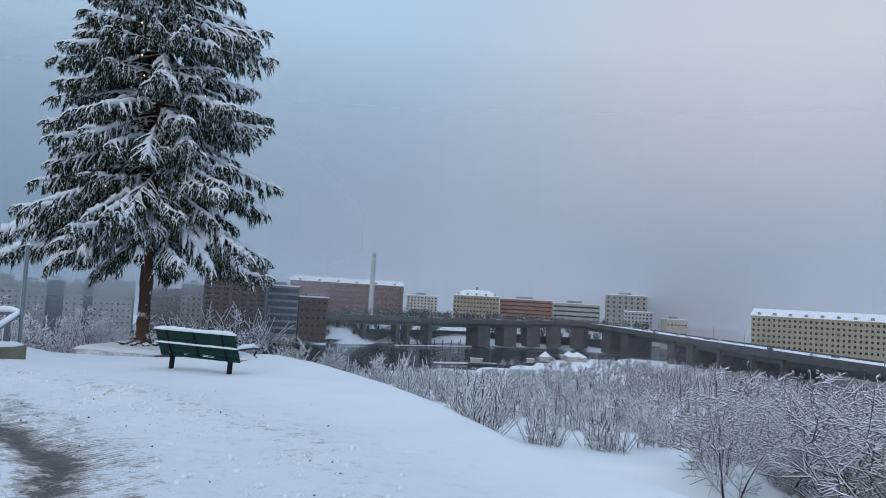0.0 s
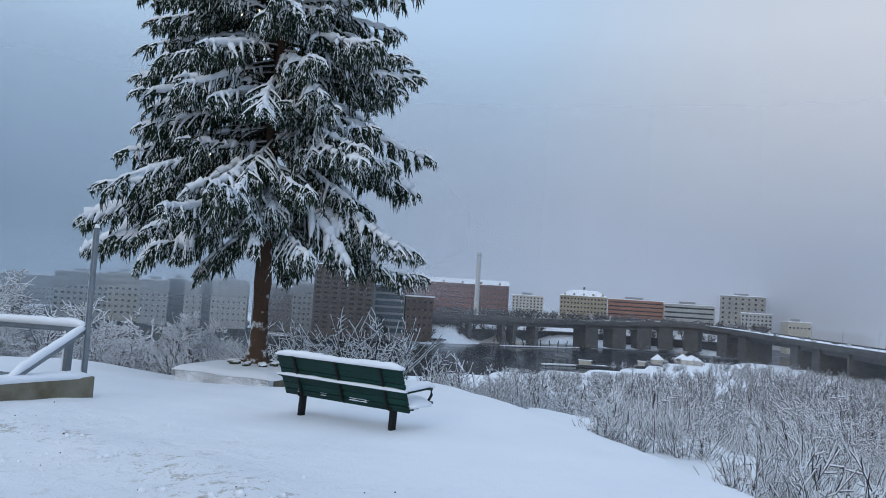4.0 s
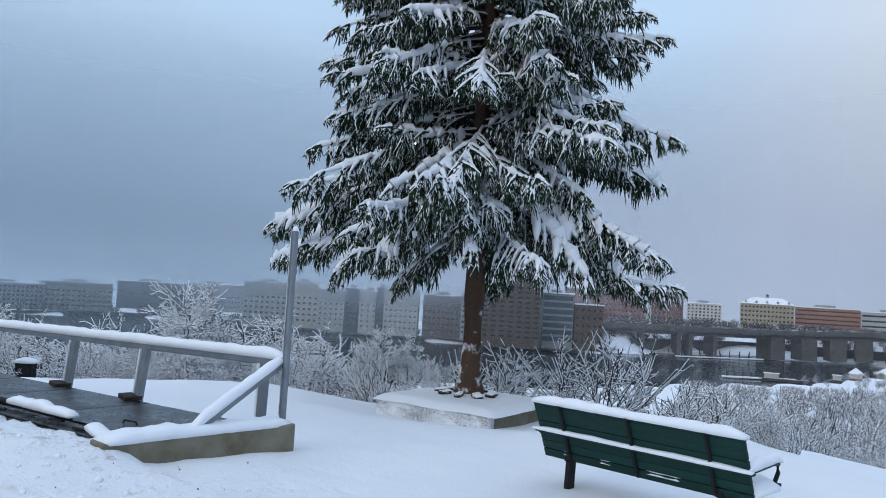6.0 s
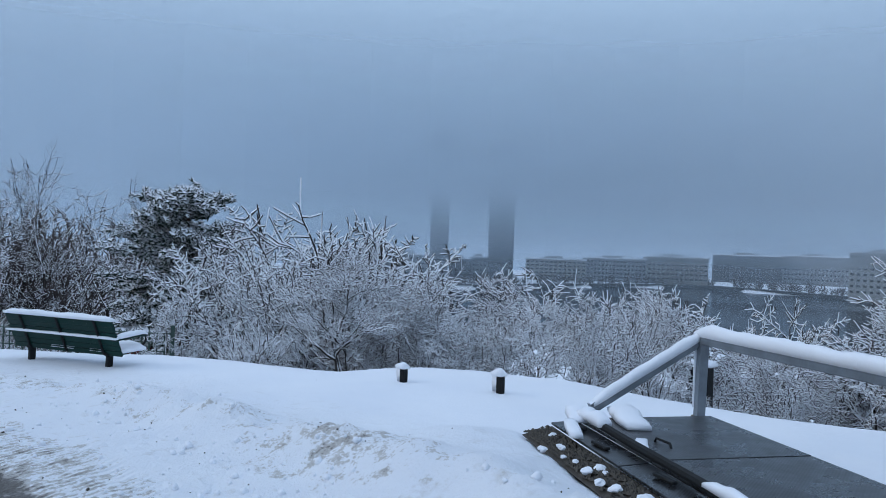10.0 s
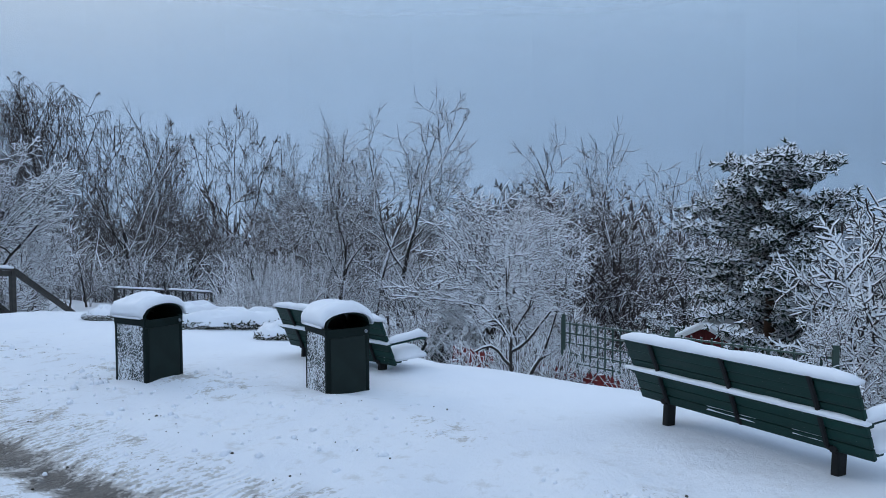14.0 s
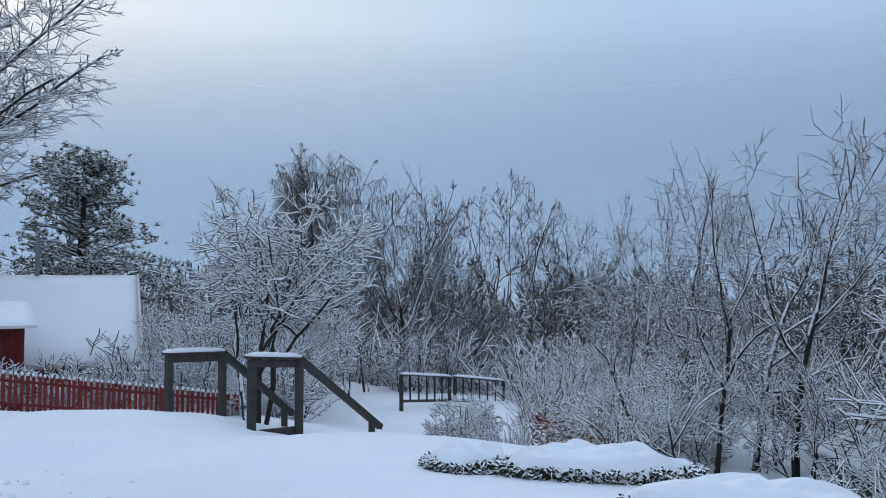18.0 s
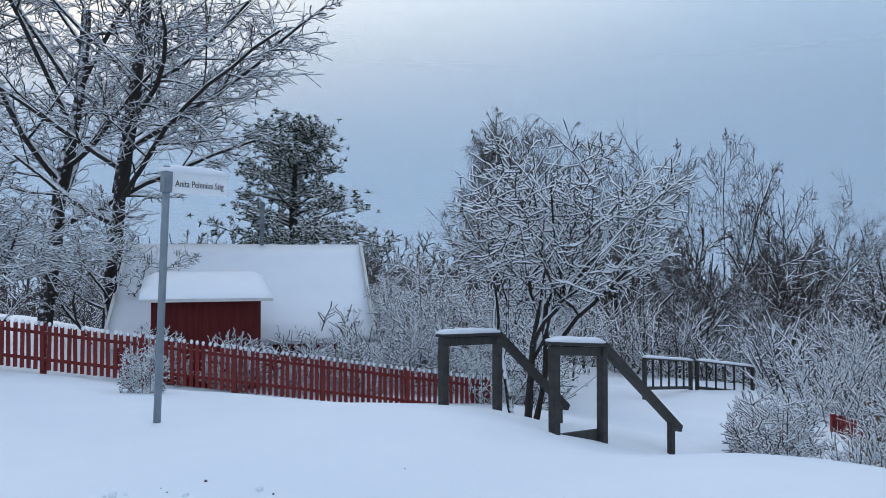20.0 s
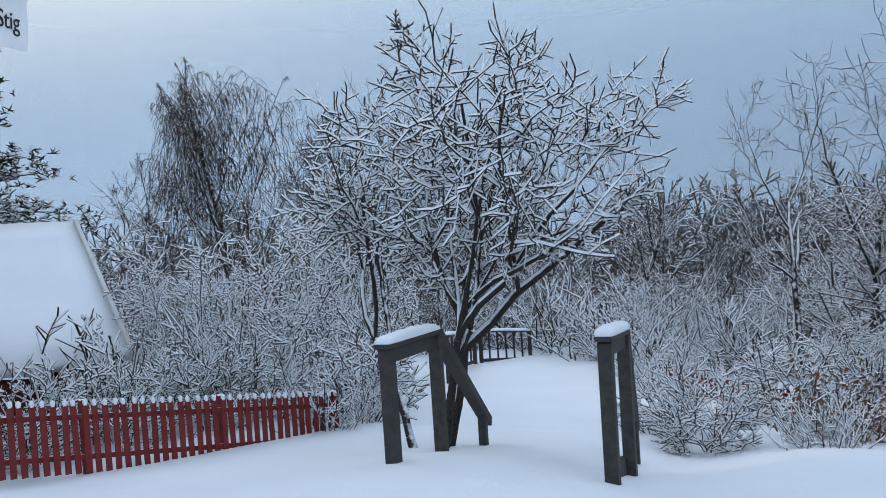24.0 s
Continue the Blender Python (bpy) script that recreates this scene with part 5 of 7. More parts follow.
    # shrubs
    for i, (x, y, h, w) in enumerate(((-31.2, -3.1, 0.8, 1.2), (-40, -5.5, 1.7, 1.4), (-41.5, -7.2, 1.9, 1.4), (-39, -3.6, 1.7, 1.4), (-43.5, -8.6, 2.3, 1.4), (-45, -12, 2.6, 1.4), (-36.4, -1.6, 1.6, 1.3), (-38.0, -5.6, 1.3, 1.4), (-34.2, -2.6, 1.2, 1.2), (-43, -13.6, 2.2, 1.4), (-30.2, -8.9, 0.9, 1.1), (-29.2, -12.0, 1.7, 1.1), (-30.6, -11.4, 1.7, 1.1), (-32.4, -11, 1.8, 1.2),
                                     (-21.9, 11.5, 0.75, 1.4), (-2.4, 18.2, 1.1, 0.8), (-0.9, 15.4, 0.9, 0.8), (0.5, 13.4, 0.9, 0.8), (2.4, 9.8, 0.9, 0.9), (3.2, 7.8, 1.0, 1.0), (-9.8, 20.8, 1.3, 1.2), (-11.6, 19.9, 1.0, 1.2), (-7.6, 20.6, 1.3, 1.2), (-6.0, 20.4, 1.0, 1.1), (-33.8, 3.4, 1.4, 1.2), (-31.0, 2.6, 1.2, 1.1), (-29.4, 7.4, 1.0, 1.1), (-28.2, 8.4, 1.0, 1.0), (-28.6, 5.3, 1.0, 1.2), (-28.0, 6.0, 1.1, 1.1), (-27.3, 6.7, 0.95, 1.1), (-26.2, 8.1, 0.7, 0.9), (-24.9, 9.3, 0.8, 0.9))):
        tree("shrub", x, y, h, i, 53 * i, w)
    stand = 0
    for i in range(460):
        a = rnd.uniform(-52, 14)
        d = 9 + 44 * rnd.random() ** 0.8
        p = polar(a, d, o=(-1, 2))
        dd = float(to_line(np.array([p.x]), np.array([p.y]), EDGE)[0])
        if dd < 2.4 + 3.6 * float(smooth(10.5, 14, p.y)):
            continue
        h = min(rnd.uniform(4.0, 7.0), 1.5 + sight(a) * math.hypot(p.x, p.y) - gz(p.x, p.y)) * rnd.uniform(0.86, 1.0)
        if h > 1.2 and stand < 285:
            stand += 1
            tree("copse", p.x, p.y, h, i, 67 * i, rnd.uniform(0.9, 1.3))
    # saplings and dry stalks on the shelf under the edge
    for i in range(60):
        p = polar(rnd.uniform(-30, 14), rnd.uniform(10, 21), o=(-1, 2))
        dd = float(to_line(np.array([p.x]), np.array([p.y]), EDGE)[0])
        if 0.8 < dd < 6.5 and (dd > 4 or rnd.random() < 0.45):
            tree("laden" if rnd.random() < 0.22 else "shrub", p.x, p.y, rnd.uniform(0.5, 1.15), i, 41 * i, 0.85)


def far_woods(name, spots, label, material=None, stout=1.0):
    """Woods that nobody could count: light trees joined into one mesh."""
    rnd, A = random.Random(3), []
    base = list((TREES_MID if material in (twig_thin, twig_half) else TREES_LOW).values())
    for x, y, z, s in spots:
        b = rnd.choice(base)
        a, c, k = rnd.uniform(0, 6.28), 0, s
        ca, sa = math.cos(a), math.sin(a)
        o = np.empty_like(b)
        for q in (0, 3):
            o[:, q] = (b[:, q] * ca - b[:, q + 1] * sa) * k + x
            o[:, q + 1] = (b[:, q] * sa + b[:, q + 1] * ca) * k + y
            o[:, q + 2] = b[:, q + 2] * k + z
        o[:, 6:] = b[:, 6:] * k * stout
        A.append(o)
    A = np.concatenate(A)
    me = prisms_mesh(name, A[:, :3], A[:, 3:6], A[:, 6], A[:, 7])
    me.materials.append(material or twig_snowy)
    tagged(new(name, me), label, "woods", kind="stuff")


def plant_woods():
    rnd = random.Random(8)

    def scatter(n, az, dist, size, ok=lambda p, d: True, power=1.0):
        spots = []
        while len(spots) < n:
            a, d = rnd.uniform(*az), dist[0] + (dist[1] - dist[0]) * rnd.random() ** power
            p = polar(a, d)
            if ok(p, d):
                spots.append((p.x, p.y, a, d, rnd.uniform(*size)))
        z = ground_height(np.array([s[0] for s in spots]), np.array([s[1] for s in spots]), False)
        return [(s[0], s[1], zz, s[4]) for s, zz in zip(spots, z)]

    def stature(spots):
        # the woods in the hollow all reach about as high
        return [(x, y, z, k * (1.4 + 0.030 * math.hypot(x + 20, y - 2) - z) / 5.5) for x, y, z, k in spots]

    def slope(p, d):
        return float(to_line(np.array([p.x]), np.array([p.y]), EDGE)[0]) > 9

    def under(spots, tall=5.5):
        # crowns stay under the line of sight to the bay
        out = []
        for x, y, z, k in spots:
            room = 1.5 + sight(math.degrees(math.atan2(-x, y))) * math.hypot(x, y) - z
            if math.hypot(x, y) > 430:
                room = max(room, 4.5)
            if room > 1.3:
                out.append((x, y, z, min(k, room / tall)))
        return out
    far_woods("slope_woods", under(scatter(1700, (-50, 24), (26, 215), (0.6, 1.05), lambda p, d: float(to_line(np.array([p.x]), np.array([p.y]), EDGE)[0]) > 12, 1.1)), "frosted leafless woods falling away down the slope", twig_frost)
    far_woods("slope_woods_west", scatter(90, (30, 84), (24, 120), (0.5, 0.7), slope), "frosted leafless woods below the railing")
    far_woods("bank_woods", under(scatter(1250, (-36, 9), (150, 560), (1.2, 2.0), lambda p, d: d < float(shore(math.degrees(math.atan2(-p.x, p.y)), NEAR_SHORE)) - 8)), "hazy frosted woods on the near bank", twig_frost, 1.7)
    far_woods("shore_trees", [(x, y, z - 1, s) for x, y, z, s in scatter(520, (-9, 16), (590, 800), (0.9, 1.7), lambda p, d: 4 < d - float(shore(math.degrees(math.atan2(-p.x, p.y)), FAR_SHORE)) < 42)], "bare trees along the far shore", twig_bare, 2.2)
    far_woods("city_trees", [(x, y, -15.5, k) for x, y, z, k in scatter(150, (-8, 17), (748, 790), (0.8, 1.5))], "frosted trees among the houses", twig_frost, 2.4)
    far_woods("quay_trees", [(x, y, z - 1, k) for x, y, z, k in scatter(420, (16, 90), (560, 820), (1.0, 1.9), lambda p, d: 2 < d - float(shore(math.degrees(math.atan2(-p.x, p.y)), FAR_SHORE)) < 24)], "bare trees along the quays", twig_bare, 2.4)
    far_woods("hollow_woods", stature(scatter(330, (84, 165), (48, 125), (0.6, 1.05), lambda p, d: p.x < -46 or p.y < -28)), "leafless woods behind the gardens", twig_thin, 1.7)
    far_woods("undergrowth", scatter(420, (84, 160), (28, 74), (0.3, 0.62), lambda p, d: ((p.x < -34 and p.y > -8) or (p.x < -37 and p.y <= -8)) and not (p.x > -43 and -13 < p.y < -3)), "tangled undergrowth between the trees", twig_frost)


def build_spruce():
    """A tall spruce: whorls of drooping boughs, side shoots with snow on top and needles hanging below."""
    rnd = random.Random(12)
    x, y = -9.15, 18.45
    t = thing("spruce_tree", pose(x, y, 0.0), "tall spruce with drooping boughs under snow", "tree")
    H = 18.5
    g = Geo()
    zs = [-0.4, 0.1, 0.4, 1.5, 4, 9, H]
    g.tube([(0.03 * math.sin(z), 0.03 * math.cos(1.3 * z), z) for z in zs], [0.3, 0.24, 0.185, 0.165, 0.135, 0.085, 0.02], 14)
    part("trunk", g.mesh("trunk", True), spruce_bark, t, "reddish-brown bark with blown snow")
    wood, snowy, need = [], [], []

    def shoot(p, d, L, snow_r, hang):
        """One side shoot with its fringe of hanging twigs."""
        n = 3
        q, dd = p.copy(), d.copy()
        for i in range(n):
            dd = (dd + Vector((rnd.gauss(0, 0.06), rnd.gauss(0, 0.06), -0.16))).normalized()
            e = q + dd * (L / n)
            f0, f1 = 1 - i / n, 1 - (i + 1) / n
            need.append((q, e, 0.034 * (0.4 + f0), 0.034 * (0.25 + f1)))
            if snow_r > 0 and rnd.random() < 0.88:
                k0, k1 = snow_r * (0.4 + 0.6 * f0) * rnd.uniform(0.5, 1.25), snow_r * (0.25 + 0.6 * f1) * rnd.uniform(0.5, 1.25)
                snowy.append((q + Vector((0, 0, 0.02)), e + Vector((0, 0, 0.016)), k0, k1))
            for k in range(8):
                o = q.lerp(e, rnd.random())
                hd = (Vector((rnd.gauss(0, 0.16), rnd.gauss(0, 0.16), -1)) + dd * 0.2).normalized()
                hl = hang * rnd.uniform(0.35, 1.05)
                mid = o + hd * hl * 0.45
                need.append((o, mid, 0.012, 0.016))
                need.append((mid, o + hd * hl + Vector((rnd.gauss(0, 0.03), rnd.gauss(0, 0.03), 0)), 0.016, 0.004))
            q = e

    def bough(z, a, L, pitch, load, sag=0.05, up=0.13, fat=1.0):
        d = Vector((math.cos(a) * math.cos(pitch), math.sin(a) * math.cos(pitch), math.sin(pitch)))
        p = Vector((0, 0, z)) + d * 0.08
        n = max(5, int(L / 0.18))
        for i in range(n):
            u = i / n
            d = (d + Vector((rnd.gauss(0, 0.03), rnd.gauss(0, 0.03), -sag + up * max(0, u - 0.5) * 2))).normalized()
            side = Vector((-d.y, d.x, 0)).normalized()
            q = p + d * (L / n)
            r0, r1 = 0.034 * (1 - u) + 0.007, 0.034 * (1 - (i + 1) / n) + 0.007
            wood.append((p, q, r0, r1))
            if u > 0.22 and rnd.random() < load:
                snowy.append((p + Vector((0, 0, r0)), q + Vector((0, 0, r1)), 0.045 * fat * rnd.uniform(0.4, 1.4), 0.042 * fat * rnd.uniform(0.4, 1.4)))
            if u > 0.05:
                for s in (-1, 1):
                    if rnd.random() < 0.16:
                        continue
                    l = (0.15 + 0.24 * L * (1 - u) ** 0.8 * min(1, 0.3 + 1.5 * u)) * rnd.uniform(0.35, 1.35)
                    sd = (d * rnd.uniform(0.3, 1.1) + side * s * rnd.uniform(0.25, 1.0) + Vector((0, 0, rnd.uniform(-0.6, 0.1)))).normalized()
                    shoot(q, sd, l, 0.044 * fat * rnd.uniform(0.5, 1.4) if rnd.random() < load * 0.9 else 0, (0.15 + 0.17 * u * (1.15 - u) * 3) * rnd.uniform(0.7, 1.4))
            p = q
        shoot(p, d, 0.28, 0.04, 0.14)
    z = 2.8
    while z < 17.5:
        f = (z - 1.6) / (H - 1.6)
        reach = 2.75 * (1 - f) ** 0.75 + 0.15
        k = 5 if z < 8.5 else 4
        a0 = rnd.uniform(0, 6.28)
        for j in range(k):
            a = a0 + 6.283 * j / k + rnd.gauss(0, 0.3)
            bough(z + rnd.uniform(-0.3, 0.3), a, reach * rnd.uniform(0.62, 1.18), radians(rnd.uniform(-26, -4) + 34 * f), 0.88 if rnd.random() < 0.75 else 0.3, rnd.uniform(0.02, 0.045), rnd.uniform(0.08, 0.17), rnd.uniform(0.9, 1.6))
        z += 0.185 if z < 8.8 else 0.5
    # the long low boughs that stand out
    for a, L, zz, sag in ((math.pi * 1.03, 4.2, 3.5, 0.022), (0.30, 2.7, 4.3, 0.02), (-1.9, 2.2, 3.3, 0.085), (-1.25, 2.1, 3.4, 0.09), (-0.45, 2.6, 3.4, 0.075), (-2.5, 2.6, 3.3, 0.08), (0.1, 2.5, 3.4, 0.07), (2.9, 2.4, 3.3, 0.07)):
        bough(zz, a, L, radians(-8), 1.0, sag, 0.05, 2.1)
        bough(zz + 0.1, a + 0.16, L * 0.8, radians(-8), 1.0, sag, 0.05, 2.1)

    def mesh(name, seg, li):
        A = np.array([[*s[0], *s[1], s[2], s[3]] for s in seg])
        return tubes_mesh(name, A[:, :3], A[:, 3:6], A[:, 6], A[:, 7], li)
    part("branch_frame", mesh("branch_frame", wood, 1.3), bark_dark, t)
    part("needles", mesh("needles", need, 1.0), needle_green, t, "dark green hanging needles")
    part("snow_load", mesh("snow_load", snowy, 1.25), snow, t, "snow lying along the boughs")
    # the string of small warm lights wound round it
    for k in range(46):
        zz = 2.6 + 9 * rnd.random()
        a, r = rnd.uniform(-3.1, 0.4), (2.5 * (1 - (zz - 1.3) / 12.4) ** 0.8) * rnd.uniform(0.45, 0.8)
        g = Geo()
        g.tube([(0, 0, -0.014), (0, 0, 0.0), (0, 0, 0.014)], [0.006, 0.013, 0.006], 6)
        part("bulb", g, lamp_glow, t, "small warm light bulb", m=pose(r * math.cos(a), r * math.sin(a), zz))


def build_pine():
    rnd = random.Random(77)
    x, y = -42.0, 11.2
    t = thing("pine_tree", pose(x, y, gz(x, y)), "dense pine with snow on its needle tufts", "tree")
    base = gz(x, y)
    H = 3.3 - base
    g = Geo()
    g.tube([(0, 0, -0.3), (0.1, 0, 2), (0.3, 0.1, H * 0.6), (0.9, 0.4, H * 0.92)], [0.3, 0.24, 0.17, 0.06], 9)
    part("trunk", g, spruce_bark, t)
    wood, tuft = [], []
    for k in range(84):
        f = (k + rnd.random()) / 84
        z = H * (0.12 + 0.84 * f)
        a = rnd.uniform(0, 6.28)
        L = (4.5 - 3.0 * f ** 1.4) * rnd.uniform(0.65, 1.1)
        p, d = Vector((0.6 * f, 0.25 * f, z)), Vector((math.cos(a), math.sin(a), 0.18))
        n = 6
        for i in range(n):
            d = (d + Vector((rnd.gauss(0, 0.16), rnd.gauss(0, 0.16), 0.02 + rnd.gauss(0, 0.08)))).normalized()
            q = p + d * L / n
            wood.append((p, q, 0.055 * (1 - i / n) + 0.012, 0.055 * (1 - (i + 1) / n) + 0.01))
            if i > 0:
                for j in range(8 + 4 * i):
                    c = p.lerp(q, rnd.random()) + Vector((rnd.gauss(0, 0.24), rnd.gauss(0, 0.24), rnd.gauss(0.05, 0.10)))
                    for s in range(10):
                        v = Vector((rnd.gauss(0, 1), rnd.gauss(0, 1), rnd.gauss(0.35, 0.8))).normalized()
                        tuft.append((c, c + v * rnd.uniform(0.11, 0.22), 0.040, 0.010))
            p = q
    for nm, seg, mt, li in (("branch_frame", wood, bark_dark, 1.3), ("needles", tuft, pine_green, 1.6)):
        A = np.array([[*s[0], *s[1], s[2], s[3]] for s in seg])
        part(nm, tubes_mesh(nm, A[:, :3], A[:, 3:6], A[:, 6], A[:, 7], li), mt, t)


def build_big_trees():
    # two tall trees behind the cottage, reaching out of the picture
    for i, (x, y, h, s) in enumerate(((-26.7, -18.0, 14, 3), (-25.6, -19.2, 13, 4))):
        seg = Limbs(200 + i, h, 5.4, 0.26, [(13, 0.32, 9, 0, 54, 0.07, 0.1, 9, 0.5), (10, 0.2, 0.45, 0.3, 48, 0.1, 0.05, 5, 0.45), (8, 0.15, 0.48, 0.3, 48, 0.13, 0.04, 3, 0.52), (5, 0.15, 0.55, 0.3, 48, 0.15, 0.02, 1, 0.7)], 1, 3, 0.6, 0.14, 0.05, 0.03, 0.0105, 0.75).seg
        tr, cr = (tubes_mesh("big_tree", q[:, :3], q[:, 3:6], q[:, 6], q[:, 7], li) for q, li in ((seg[seg[:, 6] > 0.03], 1.15), (seg[seg[:, 6] <= 0.03], 1.9)))
        t = thing("old_tree", pose(x, y, gz(x, y), 0, 0, 70 * i), "tall old bare tree with wide snow-lined limbs", "tree")
        part("trunk", tr, bark_dark, t)
        part("crown", cr, twig_half, t)
    # the dense dark one that keeps its leaves
    rnd = random.Random(5)
    x, y = -33.4, -20.6
    b = gz(x, y)
    t = thing("evergreen_tree", pose(x, y, b), "dense dark evergreen tree dusted with snow", "tree")
    H = 5.7 - b
    g = Geo()
    g.tube([(0, 0, -0.3), (0.1, 0, 2.5), (0, 0.1, H * 0.9)], [0.25, 0.2, 0.05], 9)
    part("trunk", g, bark_dark, t)
    wood, tuft = [], []
    for k in range(60):
        f = (k + rnd.random()) / 60
        z, a = H * (0.3 + 0.68 * f), rnd.uniform(0, 6.28)
        L = (3.3 - 2.2 * f ** 1.5) * rnd.uniform(0.6, 1.15)
        p, d = Vector((0, 0, z)), Vector((math.cos(a), math.sin(a), 0.35))
        for i in range(6):
            d = (d + Vector((rnd.gauss(0, 0.2), rnd.gauss(0, 0.2), rnd.gauss(-0.03, 0.1)))).normalized()
            q = p + d * L / 6
            wood.append((p, q, 0.04 * (1 - i / 6) + 0.008, 0.04 * (1 - (i + 1) / 6) + 0.008))
            if i > 0:
                for j in range(5 + i):
                    c = p.lerp(q, rnd.random()) + Vector((rnd.gauss(0, 0.22), rnd.gauss(0, 0.22), rnd.gauss(0, 0.14)))
                    for s in range(8):
                        v = Vector((rnd.gauss(0, 1), rnd.gauss(0, 1), rnd.gauss(0.1, 0.7))).normalized()
                        tuft.append((c, c + v * rnd.uniform(0.08, 0.17), 0.026, 0.006))
            p = q
    for nm, seg, mt, li in (("branch_frame", wood, bark_dark, 1.3), ("foliage", tuft, needle_green, 1.3)):
        A = np.array([[*s[0], *s[1], s[2], s[3]] for s in seg])
        part(nm, tubes_mesh(nm, A[:, :3], A[:, 3:6], A[:, 6], A[:, 7], li), mt, t)


plant()
plant_woods()
build_spruce()
build_pine()
build_big_trees()


# ---------- the hilltop: benches, bins, hatch, railing ----------
def frame_at(p, u, z):
    """A pose at p whose x axis runs along u on the level."""
    u = Vector((u[0], u[1], 0)).normalized()
    m = Matrix((u, Vector((-u.y, u.x, 0)), Vector((0, 0, 1)))).transposed().to_4x4()
    m.translation = (p[0], p[1], z)
    return m


def build_bench(m, label, seed):
    """Park bench; x along it, y the way it faces, z up from the snow."""
    t = thing("park_bench", m @ Matrix.Diagonal((1, 1, 0.87, 1)), label, "bench", "park benches")
    L = 1.78
    back = [(-0.005, 0.235), (-0.035, 0.32), (-0.065, 0.40), (-0.10, 0.505), (-0.135, 0.59), (-0.165, 0.665)]
    slat = rounded(L, 0.032, 0.084, 0.008)
    for (y, z) in back:
        part("back_slat", slat, bench_green, t, m=pose(0, y, z, 20))
    ledge = rounded(L + 0.06, 0.06, 0.03, 0.008)
    part("back_rail", ledge, bench_green, t, m=pose(0, -0.095, 0.447))
    part("top_rail", rounded(L, 0.045, 0.03, 0.008), bench_green, t, m=pose(0, -0.18, 0.715))
    seat = rounded(L, 0.07, 0.032, 0.008)
    for k in range(5):
        part("seat_slat", seat, bench_green, t, m=pose(0, 0.05 + 0.088 * k, 0.235 + 0.012 * k))
    strap = Geo()
    for y, z in [(0.03, 0.20)] + back + [(-0.19, 0.72)]:
        strap.v.append((0, y - 0.03, z))
    pts = strap.v[:]
    strap = Geo()
    strap.tube(pts, 0.016, 6)
    sm = strap.mesh("strap")
    for x in (-0.62, 0.0, 0.62):
        part("back_strap", sm, iron_black, t, "black iron strap", m=pose(x, 0, 0))
    for x in (-0.655, 0.655):
        part("leg", rounded(0.050, 0.09, 0.44, 0.012), iron_black, t, m=pose(x, 0.03, 0.03, -3))
        g = Geo()
        g.tube([(0, -0.03, 0.21), (0, 0.2, 0.205), (0, 0.42, 0.235)], 0.026, 6)
        part("seat_bracket", g, iron_black, t, m=pose(x, 0, 0))
    for s in (-1, 1):
        x = s * (L / 2 - 0.03)
        g = Geo()
        g.tube([(0, -0.12, 0.44), (0, 0.12, 0.455), (0, 0.34, 0.47), (0, 0.43, 0.45)], [0.022, 0.026, 0.026, 0.02], 8)
        arm = part("armrest", g.mesh("armrest", True), bench_green, t, m=pose(x, 0, 0))
        g = Geo()
        g.tube([(0, 0.42, 0.45), (0, 0.44, 0.38), (0, 0.36, 0.28)], 0.017, 6)
        part("arm_support", g, iron_black, arm)
        g = Geo()
        g.snow_strip([(x, -0.10, 0.465), (x, 0.12, 0.48), (x, 0.34, 0.495), (x, 0.44, 0.475)], 0.085, 0.065, seed + 7 + s)
        part("arm_snow", g.mesh("arm_snow", True), snow, t, "snow on the armrest")
    g = Geo()
    g.snow_strip([(-L / 2 - 0.01, -0.175, 0.728), (L / 2 + 0.01, -0.175, 0.728)], 0.10, 0.062, seed)
    part("top_snow", g.mesh("top_snow", True), snow, t, "ridge of snow along the backrest")
    g = Geo()
    g.snow_strip([(-L / 2 - 0.05, -0.115, 0.462), (L / 2 + 0.03, -0.115, 0.462)], 0.055, 0.026, seed + 1)
    part("ledge_snow", g.mesh("ledge_snow", True), snow, t, "thin snow on the back rail")
    g = Geo()
    g.snow_strip([(-L / 2, 0.21, 0.255), (L / 2 + 0.01, 0.21, 0.255)], 0.46, 0.13, seed + 2)
    part("seat_snow", g.mesh("seat_snow", True), snow, t, "deep snow on the seat")
    return t


def build_benches():
    for a, b, z, lab, sd in (((-6.04, 13.63), (-4.81, 13.2), 0.085, "dark green slatted bench under snow, facing the bay by the spruce", 1),
                             ((-20.99, 8.535), (-20.106, 9.5), -0.285, "dark green slatted bench with snow on its back and arms", 11),
                             ((-22.9, 4.556), (-22.25, 5.82), -0.39, "dark green slatted bench under snow behind the litter bins", 21)):
        c = ((a[0] + b[0]) / 2, (a[1] + b[1]) / 2)
        build_bench(frame_at(c, (b[0] - a[0], b[1] - a[1]), z), lab, sd)


